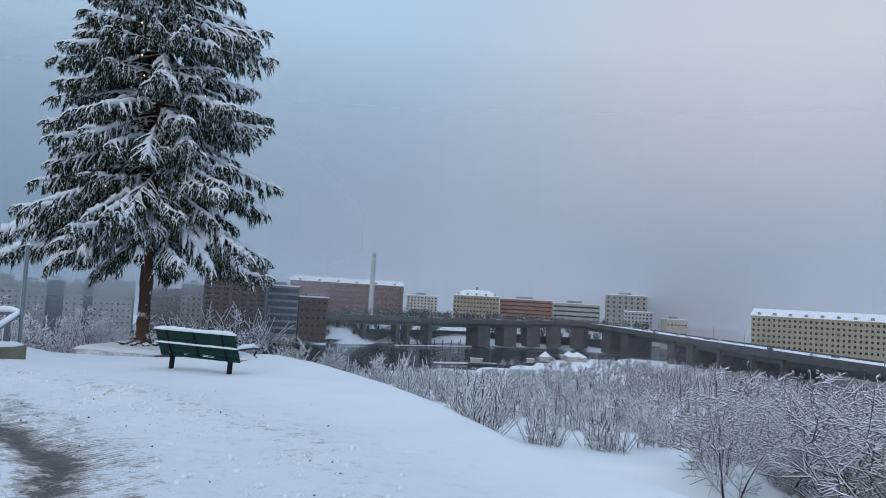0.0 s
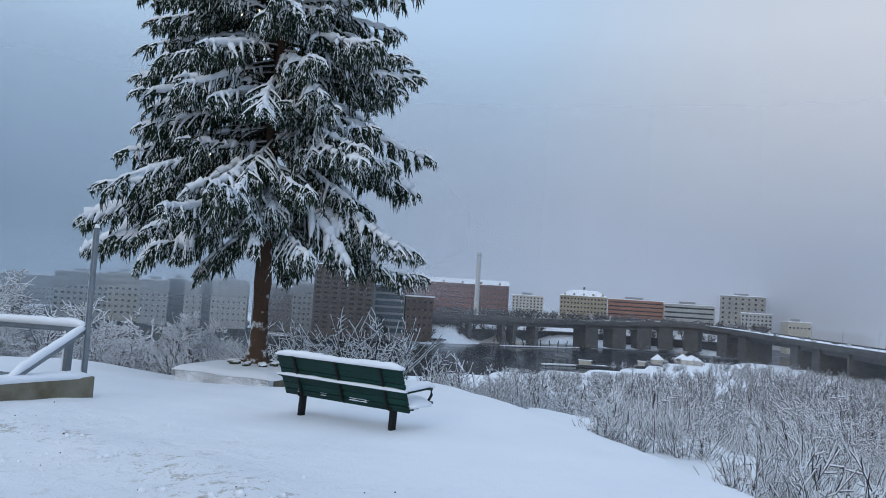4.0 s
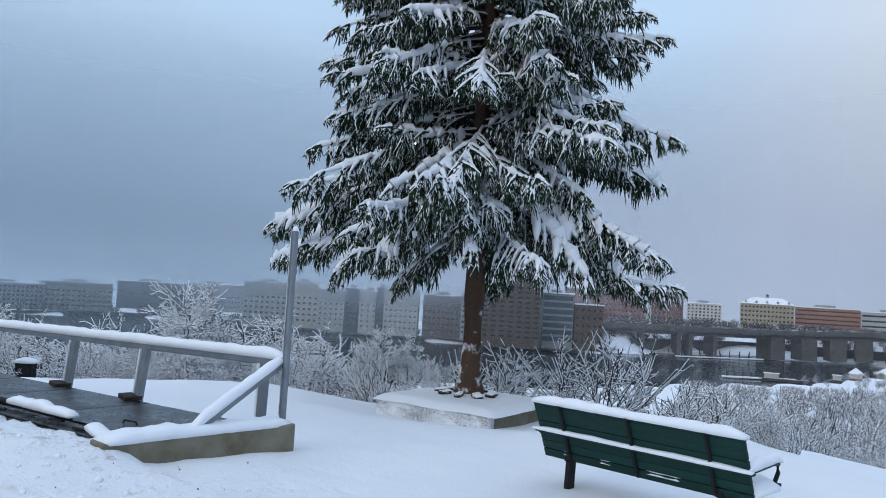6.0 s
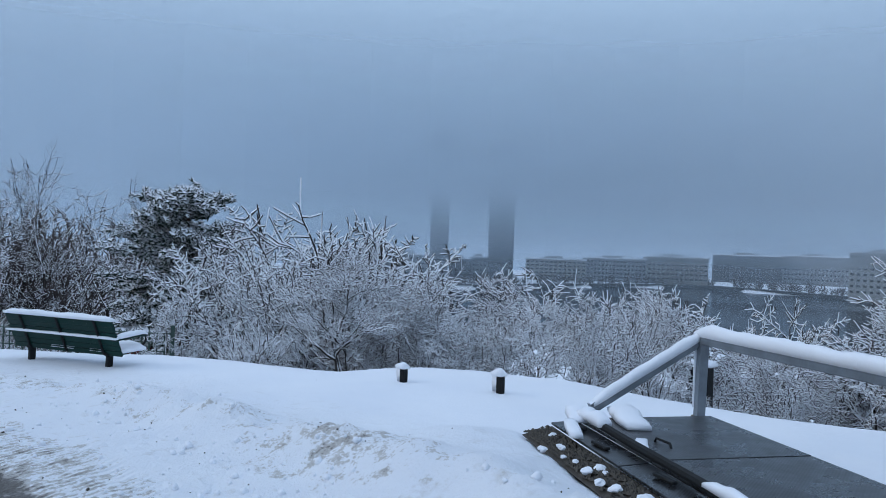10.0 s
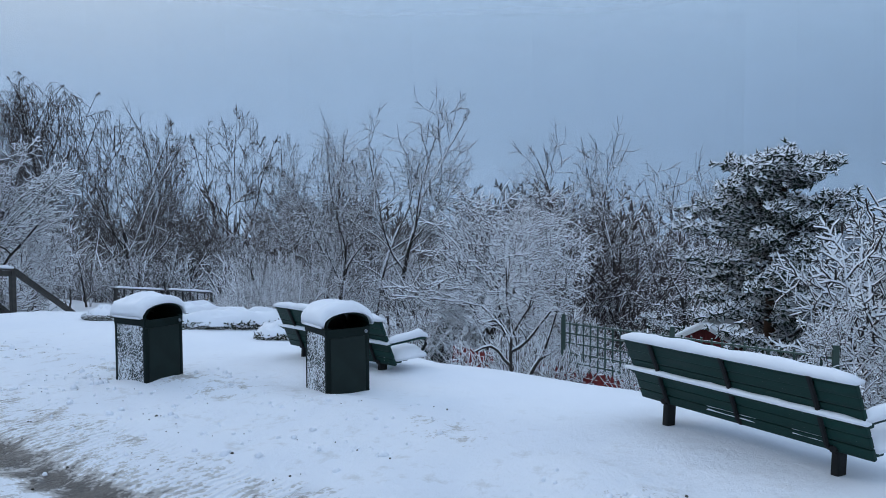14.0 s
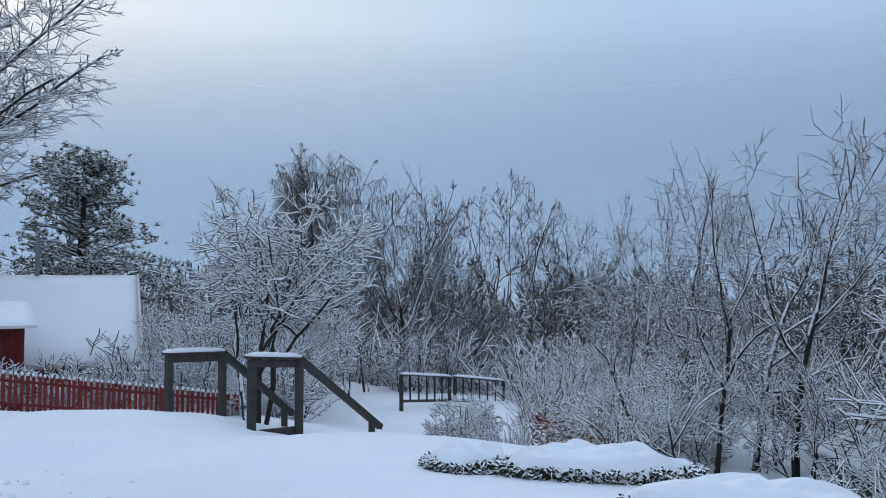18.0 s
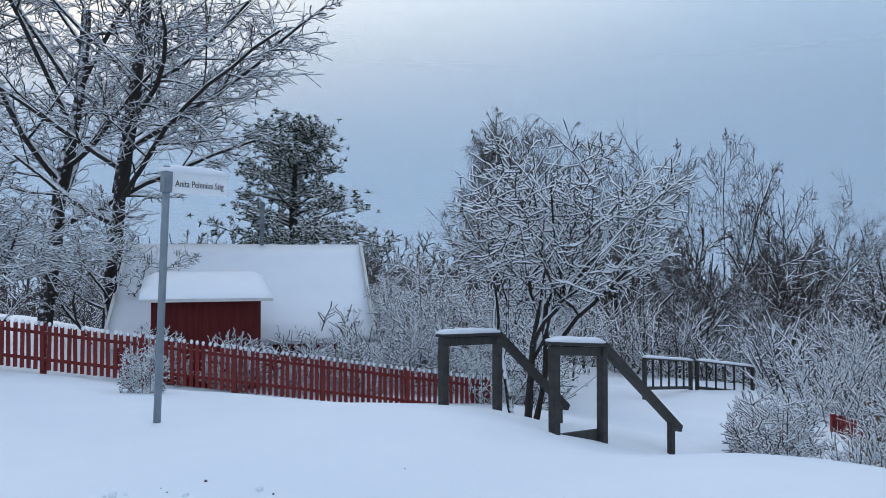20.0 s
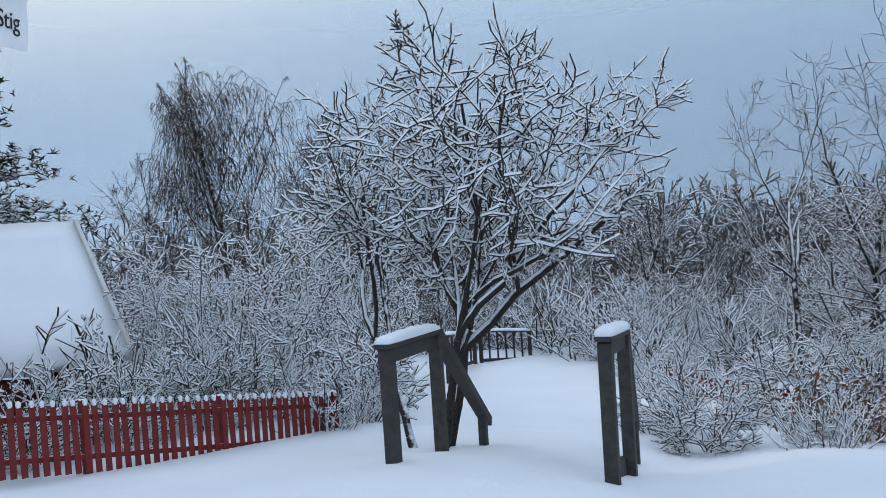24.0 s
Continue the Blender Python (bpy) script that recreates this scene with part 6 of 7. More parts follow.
def build_bin(m, label, seed):
    """Litter bin: x is the way its slot faces, z up from the snow."""
    t = thing("litter_bin", m, label, "litter bin", "litter bins")
    W, D, H = 0.40, 0.44, 0.66       # across, deep, high
    hw, hd = W / 2, D / 2
    for sx, nm, mt in ((hd, "front_panel", bin_holes), (-hd, "rear_panel", bin_green)):
        part(nm, rounded(0.012, W - 0.07, H, 0.004), mt, t, m=pose(sx, 0, H / 2 - 0.05))
    for sy, mt, lb in ((-hw, bin_crust, "side plastered with blown snow"), (hw, bin_green, "")):
        part("side_panel", rounded(D - 0.07, 0.012, H, 0.004), mt, t, lb, m=pose(0, sy, H / 2 - 0.05))
    for sx in (-1, 1):
        for sy in (-1, 1):
            part("corner_post", rounded(0.048, 0.048, H + 0.02, 0.016), bin_green, t, m=pose(sx * (hd - 0.018), sy * (hw - 0.018), H / 2 - 0.045))
    part("front_band", rounded(0.016, W, 0.075, 0.005), bin_green, t, m=pose(hd + 0.004, 0, H - 0.085))
    for sy in (-1, 1):
        part("side_band", rounded(D, 0.016, 0.075, 0.005), bin_green, t, m=pose(0, sy * (hw + 0.003), H - 0.065))
    part("rear_band", rounded(0.016, W, 0.09, 0.005), bin_green, t, m=pose(-hd - 0.004, 0, H - 0.07))
    g = Geo()
    g.tube([(hd + 0.012, hw - 0.035, H - 0.085), (hd + 0.02, hw - 0.035, H - 0.085)], 0.014, 10)
    part("lock", g, galvanised, t, "small round steel lock")
    # added plate, coloured near-black for the shade down in the bin
    part("inner_bag", rounded(D - 0.06, W - 0.06, 0.03, 0.01), black_in, t, m=pose(0, 0, H - 0.2))
    # arched hood
    n, R, rise = 13, hw, 0.125
    arc = [(R * math.cos(math.pi * i / (n - 1)), rise * math.sin(math.pi * i / (n - 1)) ** 0.8) for i in range(n)]
    v = [(x, y, H - 0.045 + z + o) for x in (-hd - 0.01, hd + 0.012) for o in (0, 0.012) for y, z in arc]
    f = []
    for i in range(n - 1):
        f += [(i, i + 1, 2 * n + i + 1, 2 * n + i), (n + i, 3 * n + i, 3 * n + i + 1, n + i + 1), (i, n + i, n + i + 1, i + 1), (2 * n + i, 2 * n + i + 1, 3 * n + i + 1, 3 * n + i)]
    part("hood", Geo().add(v, f), bin_green, t)
    # sheet closing the hood, its shaded hollow given as near-black colour
    b = Geo()
    b.add([(-hd + 0.02, y * 0.97, H - 0.05 + z) for y, z in arc] + [(-hd + 0.02, -hw * 0.95, H - 0.3), (-hd + 0.02, hw * 0.95, H - 0.3)], [tuple(range(n + 2))])
    part("hood_back", b, black_in, t)
    # the cushion of snow on the hood
    rnd = random.Random(seed)
    g, nx, ny = Geo(), 17, 21
    v = []
    for i in range(nx):
        u = -1 + 2 * i / (nx - 1)
        for j in range(ny):
            w = -1 + 2 * j / (ny - 1)
            th = math.pi / 2 * (1 - w)
            yy = (hw + 0.035) * math.cos(th)
            zz = H - 0.03 + rise * max(0, math.sin(th)) ** 0.8
            ed = (1 - abs(u) ** 5) ** 0.5 * (1 - abs(w) ** 8) ** 0.5
            th_s = 0.075 * ed * (0.75 + 0.25 * math.cos(w * 1.5)) * (1 + 0.35 * noise.noise(Vector((u * 2.1 + seed, w * 2.4, 0.3))) + 0.22 * noise.noise(Vector((u * 6 + seed, w * 6, 1.3))))
            v.append((u * (hd + 0.02) + 0.018 * noise.noise(Vector((w * 6, u * 3, seed))), yy * (1 + 0.12 * ed), zz + th_s))
    f = [(i * ny + j, (i + 1) * ny + j, (i + 1) * ny + j + 1, i * ny + j + 1) for i in range(nx - 1) for j in range(ny - 1)]
    k = len(v)
    v += [(x * 0.98, y * 0.99, H - 0.032 + rise * math.sqrt(max(0, 1 - (y / (hw + 0.036)) ** 2)) ** 0.8 - 0.003) for x, y, z in v]
    f += [tuple(k + q for q in r[::-1]) for r in f]
    rim = [j for j in range(ny)] + [i * ny + ny - 1 for i in range(1, nx)] + [(nx - 1) * ny + j for j in range(ny - 2, -1, -1)] + [i * ny for i in range(nx - 2, 0, -1)]
    f += [(a, b2, b2 + k, a + k) for a, b2 in zip(rim, rim[1:] + rim[:1])]
    g.add(v, f)
    part("hood_snow", g.mesh("hood_snow", True), snow, t, "thick cushion of snow on the hood")
    return t


def build_bins():
    for tl, tm, tr, z, lab, sd in (((-21.085, 3.59), (-20.963, 4.046), (-21.26, 4.203), -0.30, "dark green litter bin with snow on its arched hood", 3),
                                   ((-21.39, 5.397), (-21.079, 5.779), (-21.388, 6.007), -0.33, "green perforated litter bin with a snow cap, beside a bench", 4)):
        u = Vector((tm[0] - tl[0], tm[1] - tl[1], 0)).normalized()
        n = Vector((-u.y, u.x, 0))
        c = Vector((tm[0], tm[1], 0)) - u * 0.22 + n * 0.20
        build_bin(frame_at(c, u, z), lab, sd)


def build_hatch():
    """The steel cover of a cellar stair, its curb, pipes and the railing behind."""
    a, b = Vector((-14.78, 14.2, 0)), Vector((-8.6, 13.16, 0))
    u = (b - a).normalized()
    n = Vector((-u.y, u.x, 0))
    L = (b - a).length
    m = frame_at(a, u, 0.0)
    c = thing("hatch_cover", m, "low cellar hatch of wet dark steel plates", "hatch")
    xs = [0.3, 1.5, 2.85, 4.3, L - 0.45]
    for i, (p, q) in enumerate(zip(xs, xs[1:])):
        g = rounded(q - p - 0.012, 1.12, 0.022, 0.004)
        zz = 0.135 + 0.022 * (p + q) / 2 / 1.4
        part("plate", g, plate, c, m=pose((p + q) / 2, -0.62, zz, 0, 1.0 * -1))
        part("flap", rounded(q - p - 0.012, 0.20, 0.018, 0.004), plate, c, m=pose((p + q) / 2, -1.29, zz - 0.02, 4, -1.0))
        for k in (-0.32, 0.18):
            part("hinge", rounded(0.2, 0.035, 0.02, 0.006), iron_black, c, m=pose((p + q) / 2 + k, -1.28 - 0.05 * (k > 0), zz + 0.004, 0, -1.0, 6))
        h = Geo()
        h.tube([(-0.09, 0, 0.0), (-0.07, 0.0, 0.03), (0.06, 0.03, 0.028), (0.1, 0.02, 0.0)], 0.009, 5)
        part("handle", h, iron_black, c, "bent iron lifting handle", m=pose((p + q) / 2 + 0.25, -0.93, zz + 0.012))
    part("side_wall", rounded(L, 0.06, 0.4, 0.01), concrete, c, m=pose(L / 2, -0.03, -0.06, 0, -0.9))
    part("inner_wall", rounded(L - 0.5, 0.05, 0.3, 0.01), concrete, c, m=pose(L / 2 + 0.05, -1.42, -0.06, 0, -0.9))
    # gravel strip before it
    g, rnd = Geo(), random.Random(6)
    gl = thing("gravel_strip", m, "strip of wet dark gravel along the hatch", "gravel", kind="stuff")
    v = []
    for i in range(49):
        x = 0.3 + (L - 0.3) * i / 48
        zz = 0.085 + 0.0157 * x
        v += [(x, -1.38, zz), (x, -1.62, zz - 0.06)]
    g.add(v, [(2 * i, 2 * i + 1, 2 * i + 3, 2 * i + 2) for i in range(48)])
    for k in range(2300):
        x, y = rnd.uniform(0.3, L), rnd.uniform(-1.60, -1.40)
        r = rnd.uniform(0.009, 0.022)
        zz = 0.085 + 0.0157 * x - 0.2 * max(0, -1.4 - y)
        o = [Vector((rnd.uniform(-1, 1), rnd.uniform(-1, 1), rnd.uniform(-1, 1))).normalized() for _ in range(6)]
        g.add([(x + r, y, zz), (x, y + r, zz), (x - r, y, zz), (x, y - r, zz), (x + o[0].x * r * 0.4, y + o[0].y * r * 0.4, zz + r * 0.9)], [(0, 1, 4), (1, 2, 4), (2, 3, 4), (3, 0, 4)])
    part("gravel", g, gravel_dark, gl)
    for k in range(34):
        x, r = rnd.uniform(0.4, L - 0.3), rnd.uniform(0.015, 0.05)
        bm = bmesh.new()
        bmesh.ops.create_icosphere(bm, subdivisions=2, radius=r)
        for q in bm.verts:
            q.co *= 1 + 0.45 * noise.noise(q.co / r * 1.3 + Vector((k, 0, 0)))
            q.co.z *= 0.6
        me = bpy.data.meshes.new("snow_clod")
        bm.to_mesh(me)
        bm.free()
        part("snow_clod", me, snow, gl, m=pose(x, -1.52 + rnd.gauss(0, 0.07), 0.075 + 0.0157 * x))
    # the pipe lying over the flaps, half under snow
    pp = thing("pipe", m, "thin dark pipe lying on the hatch, half under snow", "pipe")
    line = [(0.4, -1.16, 0.19), (1.2, -1.18, 0.20), (2.4, -1.20, 0.225), (3.6, -1.22, 0.24), (4.9, -1.24, 0.262)]
    g = Geo()
    g.tube(line, 0.03, 8)
    part("tube", g, iron_black, pp)
    for p, q, w in ((2.15, 3.35, 0.07), (3.75, 4.95, 0.12), (0.35, 0.8, 0.12)):
        P = [(x, float(np.interp(x, [k[0] for k in line], [k[1] for k in line])), float(np.interp(x, [k[0] for k in line], [k[2] for k in line])) + 0.012) for x in np.linspace(p, q, 5)]
        g = Geo()
        g.snow_strip(P, w, w * 0.62, int(10 * p), lump=0.5)
        part("pipe_snow", g.mesh("pipe_snow", True), snow, pp, "snow lying on the pipe")
    for i, (x, y, w, l) in enumerate(((0.1, -0.75, 0.26, 0.65), (0.45, -1.30, 0.12, 0.5), (0.0, -1.1, 0.18, 0.5), (1.05, -1.02, 0.11, 0.3), (5.35, -1.3, 0.18, 0.5))):
        g = Geo()
        g.snow_strip([(x, y, 0.165 + 0.0157 * x), (x + l / 2, y - 0.08, 0.168 + 0.0157 * x), (x + l, y - 0.14, 0.17 + 0.0157 * x)], w * 0.8, w * 0.26, 40 + i, lump=0.7)
        part("snow_patch", g.mesh("snow_patch", True), snow, c, "patch of snow on the steel")
    # concrete curb at the east end
    cu = thing("concrete_curb", m, "yellow-stained concrete curb with snow on top", "curb")
    part("end_wall", rounded(0.22, 1.75, 0.55, 0.015), concrete, cu, m=pose(L - 0.03, -0.85, 0.03, 0, 0, -6))
    g = Geo()
    g.snow_strip([(L + 0.05, -0.02, 0.30), (L - 0.04, -0.85, 0.30), (L - 0.12, -1.7, 0.295)], 0.25, 0.08, 5)
    part("curb_snow", g.mesh("curb_snow", True), snow, cu)
    # railing
    rl = thing("steel_railing", m, "grey square-section steel railing thick with snow", "railing")
    zt = lambda x: 0.725 + 0.115 * x / L
    me, mm = beam((0.0, 0, zt(0)), (L - 0.02, 0, zt(L)), 0.085, 0.085)
    part("handrail", me, galvanised, rl, m=mm)
    g = Geo()
    g.snow_strip([(-0.02, 0, zt(0) + 0.03), (L / 2, 0, zt(L / 2) + 0.03), (L - 0.05, 0, zt(L) + 0.03)], 0.104, 0.088, 8, lump=0.14)
    part("rail_snow", g.mesh("rail_snow", True), snow, rl, "smooth ridge of snow on the handrail")
    for x in (0.06, 2.62, 4.08, L - 0.28):
        zb = 0.10 + 0.022 * x
        q = 0.09 if 1 < x < 5 else 0.0      # the middle posts lean square to the slope
        me, mm = beam((x - q, -0.02, zb - 0.2), (x, 0, zt(x) - 0.03), 0.07, 0.075)
        part("post", me, galvanised, rl, m=mm)
        if 1 < x < 5:
            part("foot_plate", rounded(0.15, 0.2, 0.05, 0.006), rust, rl, "rusty foot bracket", m=pose(x - 0.09, -0.1, zb + 0.055, 0, 12))
        part("post_snow", rounded(0.022, 0.088, (zt(x) - zb) * 0.86, 0.009), snow, rl, "snow blown against the post", m=pose(x - 0.043 - q / 2, -0.012, (zt(x) + zb) / 2 + 0.01, 0, math.degrees(math.atan2(q, zt(x) - zb))))
    for x0, z0 in ((0.03, zt(0)), (L - 0.06, zt(L))):
        me, mm = beam((x0, 0.0, z0), (x0 + 0.05, -0.98, 0.17 + 0.022 * x0), 0.07, 0.085)
        part("raking_rail", me, galvanised, rl, m=mm)
        g = Geo()
        g.snow_strip([(x0, 0.02, z0 + 0.03), (x0 + 0.025, -0.48, (z0 + 0.17 + 0.022 * x0) / 2 + 0.03), (x0 + 0.05, -0.97, 0.2 + 0.022 * x0)], 0.092, 0.07, 9, lump=0.2)
        part("rake_snow", g.mesh("rake_snow", True), snow, rl)
    # the tall pole
    po = thing("marker_pole", frame_at((-8.6, 13.16), u, 0.0), "tall thin grey steel pole plastered with snow", "pole")
    me = rounded(0.052, 0.052, 2.0, 0.016)
    part("shaft", me, galvanised, po, m=pose(0, 0, 1.05))
    g = Geo()
    g.tube([(0, 0, 0), (0, 0, 0.006), (0, 0, 0.045)], [0.032, 0.034, 0.018], 10)
    part("cap_snow", g.mesh("cap_snow", True), snow, po, m=pose(0, 0, 2.045))
    g, k = Geo(), random.Random(2)
    v = []
    for i in range(40):
        z = 0.35 + 1.68 * i / 39
        w = 0.016 * (1 + 0.5 * noise.noise(Vector((0, 0, z * 9))))
        v += [(-0.027, -0.026, z), (-0.030 - w, -0.014, z), (-0.029 - w, 0.012, z), (-0.026, 0.027, z)]
    g.add(v, [(4 * i + j, 4 * i + j + 1, 4 * i + 5 + j, 4 * i + 4 + j) for i in range(39) for j in range(3)])
    part("side_snow", g.mesh("side_snow", True), snow, po, "wind-blown snow on one side")


def build_planter():
    u = Vector((-8.30, 17.42, 0)) - Vector((-10.1, 17.68, 0))
    m = frame_at((-9.15, 18.35), u, -0.41)
    t = thing("stone_planter", m, "low concrete planter around the spruce, snow-covered", "planter")
    x0, x1, y0, y1 = -1.0, 1.0, -0.83, 0.95
    part("front_wall", rounded(x1 - x0, 0.16, 0.5, 0.015), concrete_crusted, t, "front wall plastered with snow", m=pose(0, y0, 0.06))
    part("rear_wall", rounded(x1 - x0, 0.16, 0.5, 0.015), concrete, t, m=pose(0, y1, 0.06))
    for x in (x0 + 0.08, x1 - 0.08):
        part("side_wall", rounded(0.16, y1 - y0 - 0.165, 0.5, 0.015), concrete, t, m=pose(x, (y0 + y1) / 2, 0.06))
    g, n = Geo(), 25
    v = []
    for i in range(n):
        for j in range(n):
            a, b = -1 + 2 * i / (n - 1), -1 + 2 * j / (n - 1)
            e = (1 - abs(a) ** 9) ** 0.4 * (1 - abs(b) ** 9) ** 0.4
            v.append((a * 1.08, 0.06 + b * 0.99, 0.30 + 0.11 * e + 0.05 * math.exp(-4 * (a * a + b * b)) + 0.018 * noise.noise(Vector((a * 2, b * 2, 0.5)))))
    f = [(i * n + j, (i + 1) * n + j, (i + 1) * n + j + 1, i * n + j + 1) for i in range(n - 1) for j in range(n - 1)]
    k = len(v)
    v += [(x * 0.99, y, 0.30) for x, y, z in v]
    f += [tuple(k + q for q in r[::-1]) for r in f]
    g.add(v, f)
    part("snow_fill", g.mesh("snow_fill", True), snow, t, "smooth bed of snow")
    rnd = random.Random(3)
    for i in range(9):
        a = i * 0.7
        st = single("stone", rounded(rnd.uniform(0.12, 0.22), rnd.uniform(0.1, 0.16), 0.09, 0.035), hedge_dark, "dark stone under snow at the spruce's foot", "stone", m=m @ pose(0.42 * math.cos(a), 0.06 + 0.36 * math.sin(a), 0.45, 10, 8, 40 * i), group="stones round the trunk")


def build_bollards():
    for x, y in ((-18.045, 12.725), (-17.15, 13.535)):
        z = gz(x, y)
        top = 0.035 if x > -18 else -0.01
        b = thing("bollard", pose(x, y, z, 0, 0, 25), "short black post capped with snow", "bollard", "short black posts")
        part("post", rounded(0.07, 0.07, top - z + 0.3, 0.008), iron_black, b, m=pose(0, 0, (top - z) / 2 - 0.15))
        g = Geo()
        g.snow_strip([(-0.11, 0.02, top - z - 0.012), (0.045, 0, top - z - 0.012)], 0.125, 0.085, int(-x * 7), lump=0.3)
        part("cap_snow", g.mesh("cap_snow", True), snow, b)
        g = Geo()
        g.snow_strip([(-0.075, 0.03, 0.0), (-0.07, 0.01, top - z - 0.01)], 0.12, 0.06, 5)
        part("side_snow", g.mesh("side_snow", True), snow, b)


def wood_bar(t, name, a, b, w, h, label=""):
    me, m = beam(a, b, w, h, 0.008)
    return part(name, me, wood_dark, t, label, m=m)


def cap_snow(t, P, w, h, seed):
    g = Geo()
    g.snow_strip(P, w, h, seed, lump=0.2)
    part("rail_snow", g.mesh("rail_snow", True), snow, t, "snow lying on the handrail")


def build_stair_rails():
    for nm, p1, p2, pe, base1, seed in (("left", (-26.655, -6.33, 0.19), (-27.69, -6.37, 0.14), (-29.4, -6.53, -1.10), -0.64, 1), ("right", (-26.92, -4.77, 0.19), (-27.87, -4.79, 0.10), (-30.14, -5.07, -1.30), -0.80, 2)):
        t = thing("stair_railing", Matrix.Identity(4), "dark weathered wooden stair railing with snow on top", "railing", "stair railings")
        for (x, y, z), zb in ((p1, base1 - 0.35), (p2, base1 - 0.75)):
            wood_bar(t, "post", (x, y, zb), (x, y, z - 0.03), 0.10, 0.10)
        e = Vector(p2).lerp(Vector(pe), 0.88)
        wood_bar(t, "post", (e.x, e.y, gz(e.x, e.y) - 0.3), (e.x, e.y, e.z - 0.03), 0.085, 0.085)
        d = (Vector(p1) - Vector(p2)).normalized()
        s = Vector(p1) + d * 0.09
        wood_bar(t, "top_rail", s, p2, 0.12, 0.05)
        wood_bar(t, "side_board", (p1[0], p1[1], p1[2] - 0.085), (p2[0], p2[1], p2[2] - 0.085), 0.045, 0.11)
        q = Vector((0, 0, -0.004))
        wood_bar(t, "raking_rail", Vector(p2) + q, pe, 0.11, 0.10)
        cap_snow(t, [s + Vector((0, 0, 0.025)), Vector(p2) + Vector((0, 0, 0.03))], 0.14, 0.055, seed)
        cap_snow(t, [Vector(p2) + Vector((-0.05, 0, 0.02)), Vector(pe) + Vector((0, 0, 0.055))], 0.075, 0.012, seed + 5)
    # the stringer and treads seen under the right-hand railing
    st = thing("wooden_stairs", Matrix.Identity(4), "wooden steps buried in snow between two railings", "stairs")
    wood_bar(st, "stringer", (-26.95, -4.80, -0.98), (-29.95, -5.07, -1.98), 0.05, 0.2)
    wood_bar(st, "landing_edge", (-26.93, -4.82, -0.95), (-27.86, -4.84, -1.02), 0.05, 0.18)
    for k in range(8):
        u = (k + 0.5) / 8
        x, z = -27.2 - 2.7 * u, -1.06 - 0.95 * u
        part("tread", rounded(0.3, 1.46, 0.045, 0.008), wood_dark, st, m=pose(x, -5.6 - 0.25 * u, z - 0.02))


def build_bridge_rails():
    """The further railing with balusters, beyond the steps."""
    A, B, C = Vector((-36.95, -9.95, -1.31)), Vector((-40.08, -10.44, -1.70)), Vector((-41.83, -9.46, -1.94))
    for i, (p, q) in enumerate(((A, B), (B + Vector((-0.15, 0.12, 0)), C))):
        t = thing("baluster_railing", Matrix.Identity(4), "dark wooden railing with upright balusters, snow on top", "railing", "baluster railings")
        z = min(gz(p.x, p.y), gz(q.x, q.y)) - 0.3
        for e in (p, q):
            wood_bar(t, "post", (e.x, e.y, z), (e.x, e.y, e.z - 0.02), 0.09, 0.09)
        wood_bar(t, "top_rail", p, q, 0.13, 0.05)
        wood_bar(t, "lower_rail", p + Vector((0, 0, -0.75)), q + Vector((0, 0, -0.75)), 0.05, 0.08)
        n = 6
        for k in range(1, n):
            e = p.lerp(q, k / n)
            wood_bar(t, "baluster", (e.x, e.y, e.z - 0.78), (e.x, e.y, e.z - 0.025), 0.045, 0.045)
        cap_snow(t, [p + Vector((0, 0, 0.025)), q + Vector((0, 0, 0.025))], 0.15, 0.06, 30 + i)


def build_sign():
    x, y, zb = -22.96, -6.27, -0.40
    u = Vector((-23.645, -6.201, 0)) - Vector((-22.96, -6.15, 0))
    m = frame_at((x, y), u, zb) @ pose(0, 0, 0, 4.0)
    t = thing("street_sign", m, "white path-name sign on a grey post, snow on its top", "sign")
    g = Geo()
    g.tube([(0, 0, -0.3), (0, 0, 2.40)], 0.034, 14)
    part("post", g.mesh("post", True), sign_grey, t, "grey galvanised post")
    part("clamp", rounded(0.085, 0.085, 0.2, 0.01), sign_grey, t, m=pose(0, 0, 2.26))
    W, H = 0.585, 0.20
    b = part("board", rounded(W, 0.022, H, 0.006), sign_white, t, m=pose(0.04 + W / 2, 0, 2.255))
    cu = bpy.data.curves.new("sign_text", "FONT")
    cu.body, cu.size, cu.extrude, cu.align_x, cu.align_y = "Anita Pelenius Stig", 0.082, 0.001, "CENTER", "CENTER"
    tmp = bpy.data.objects.new("tmp", cu)
    scene.collection.objects.link(tmp)
    me = bpy.data.meshes.new_from_object(tmp.evaluated_get(bpy.context.evaluated_depsgraph_get()))
    bpy.data.objects.remove(tmp)
    xs = [v.co.x for v in me.vertices]
    s = 0.505 / (max(xs) - min(xs))
    me.materials.append(letter_black)
    # the side that faces the walker
    part("lettering", me, None, b, "black condensed lettering", m=pose(0.0, -0.0135, -0.012, 90) @ Matrix.Diagonal((s, s * 1.28, 1, 1)))
    g = Geo()
    g.snow_strip([(-0.07, 0, 0), (0.63, 0, 0)], 0.09, 0.055, 3)
    part("top_snow", g.mesh("top_snow", True), snow, t, m=pose(0, 0, 2.36))


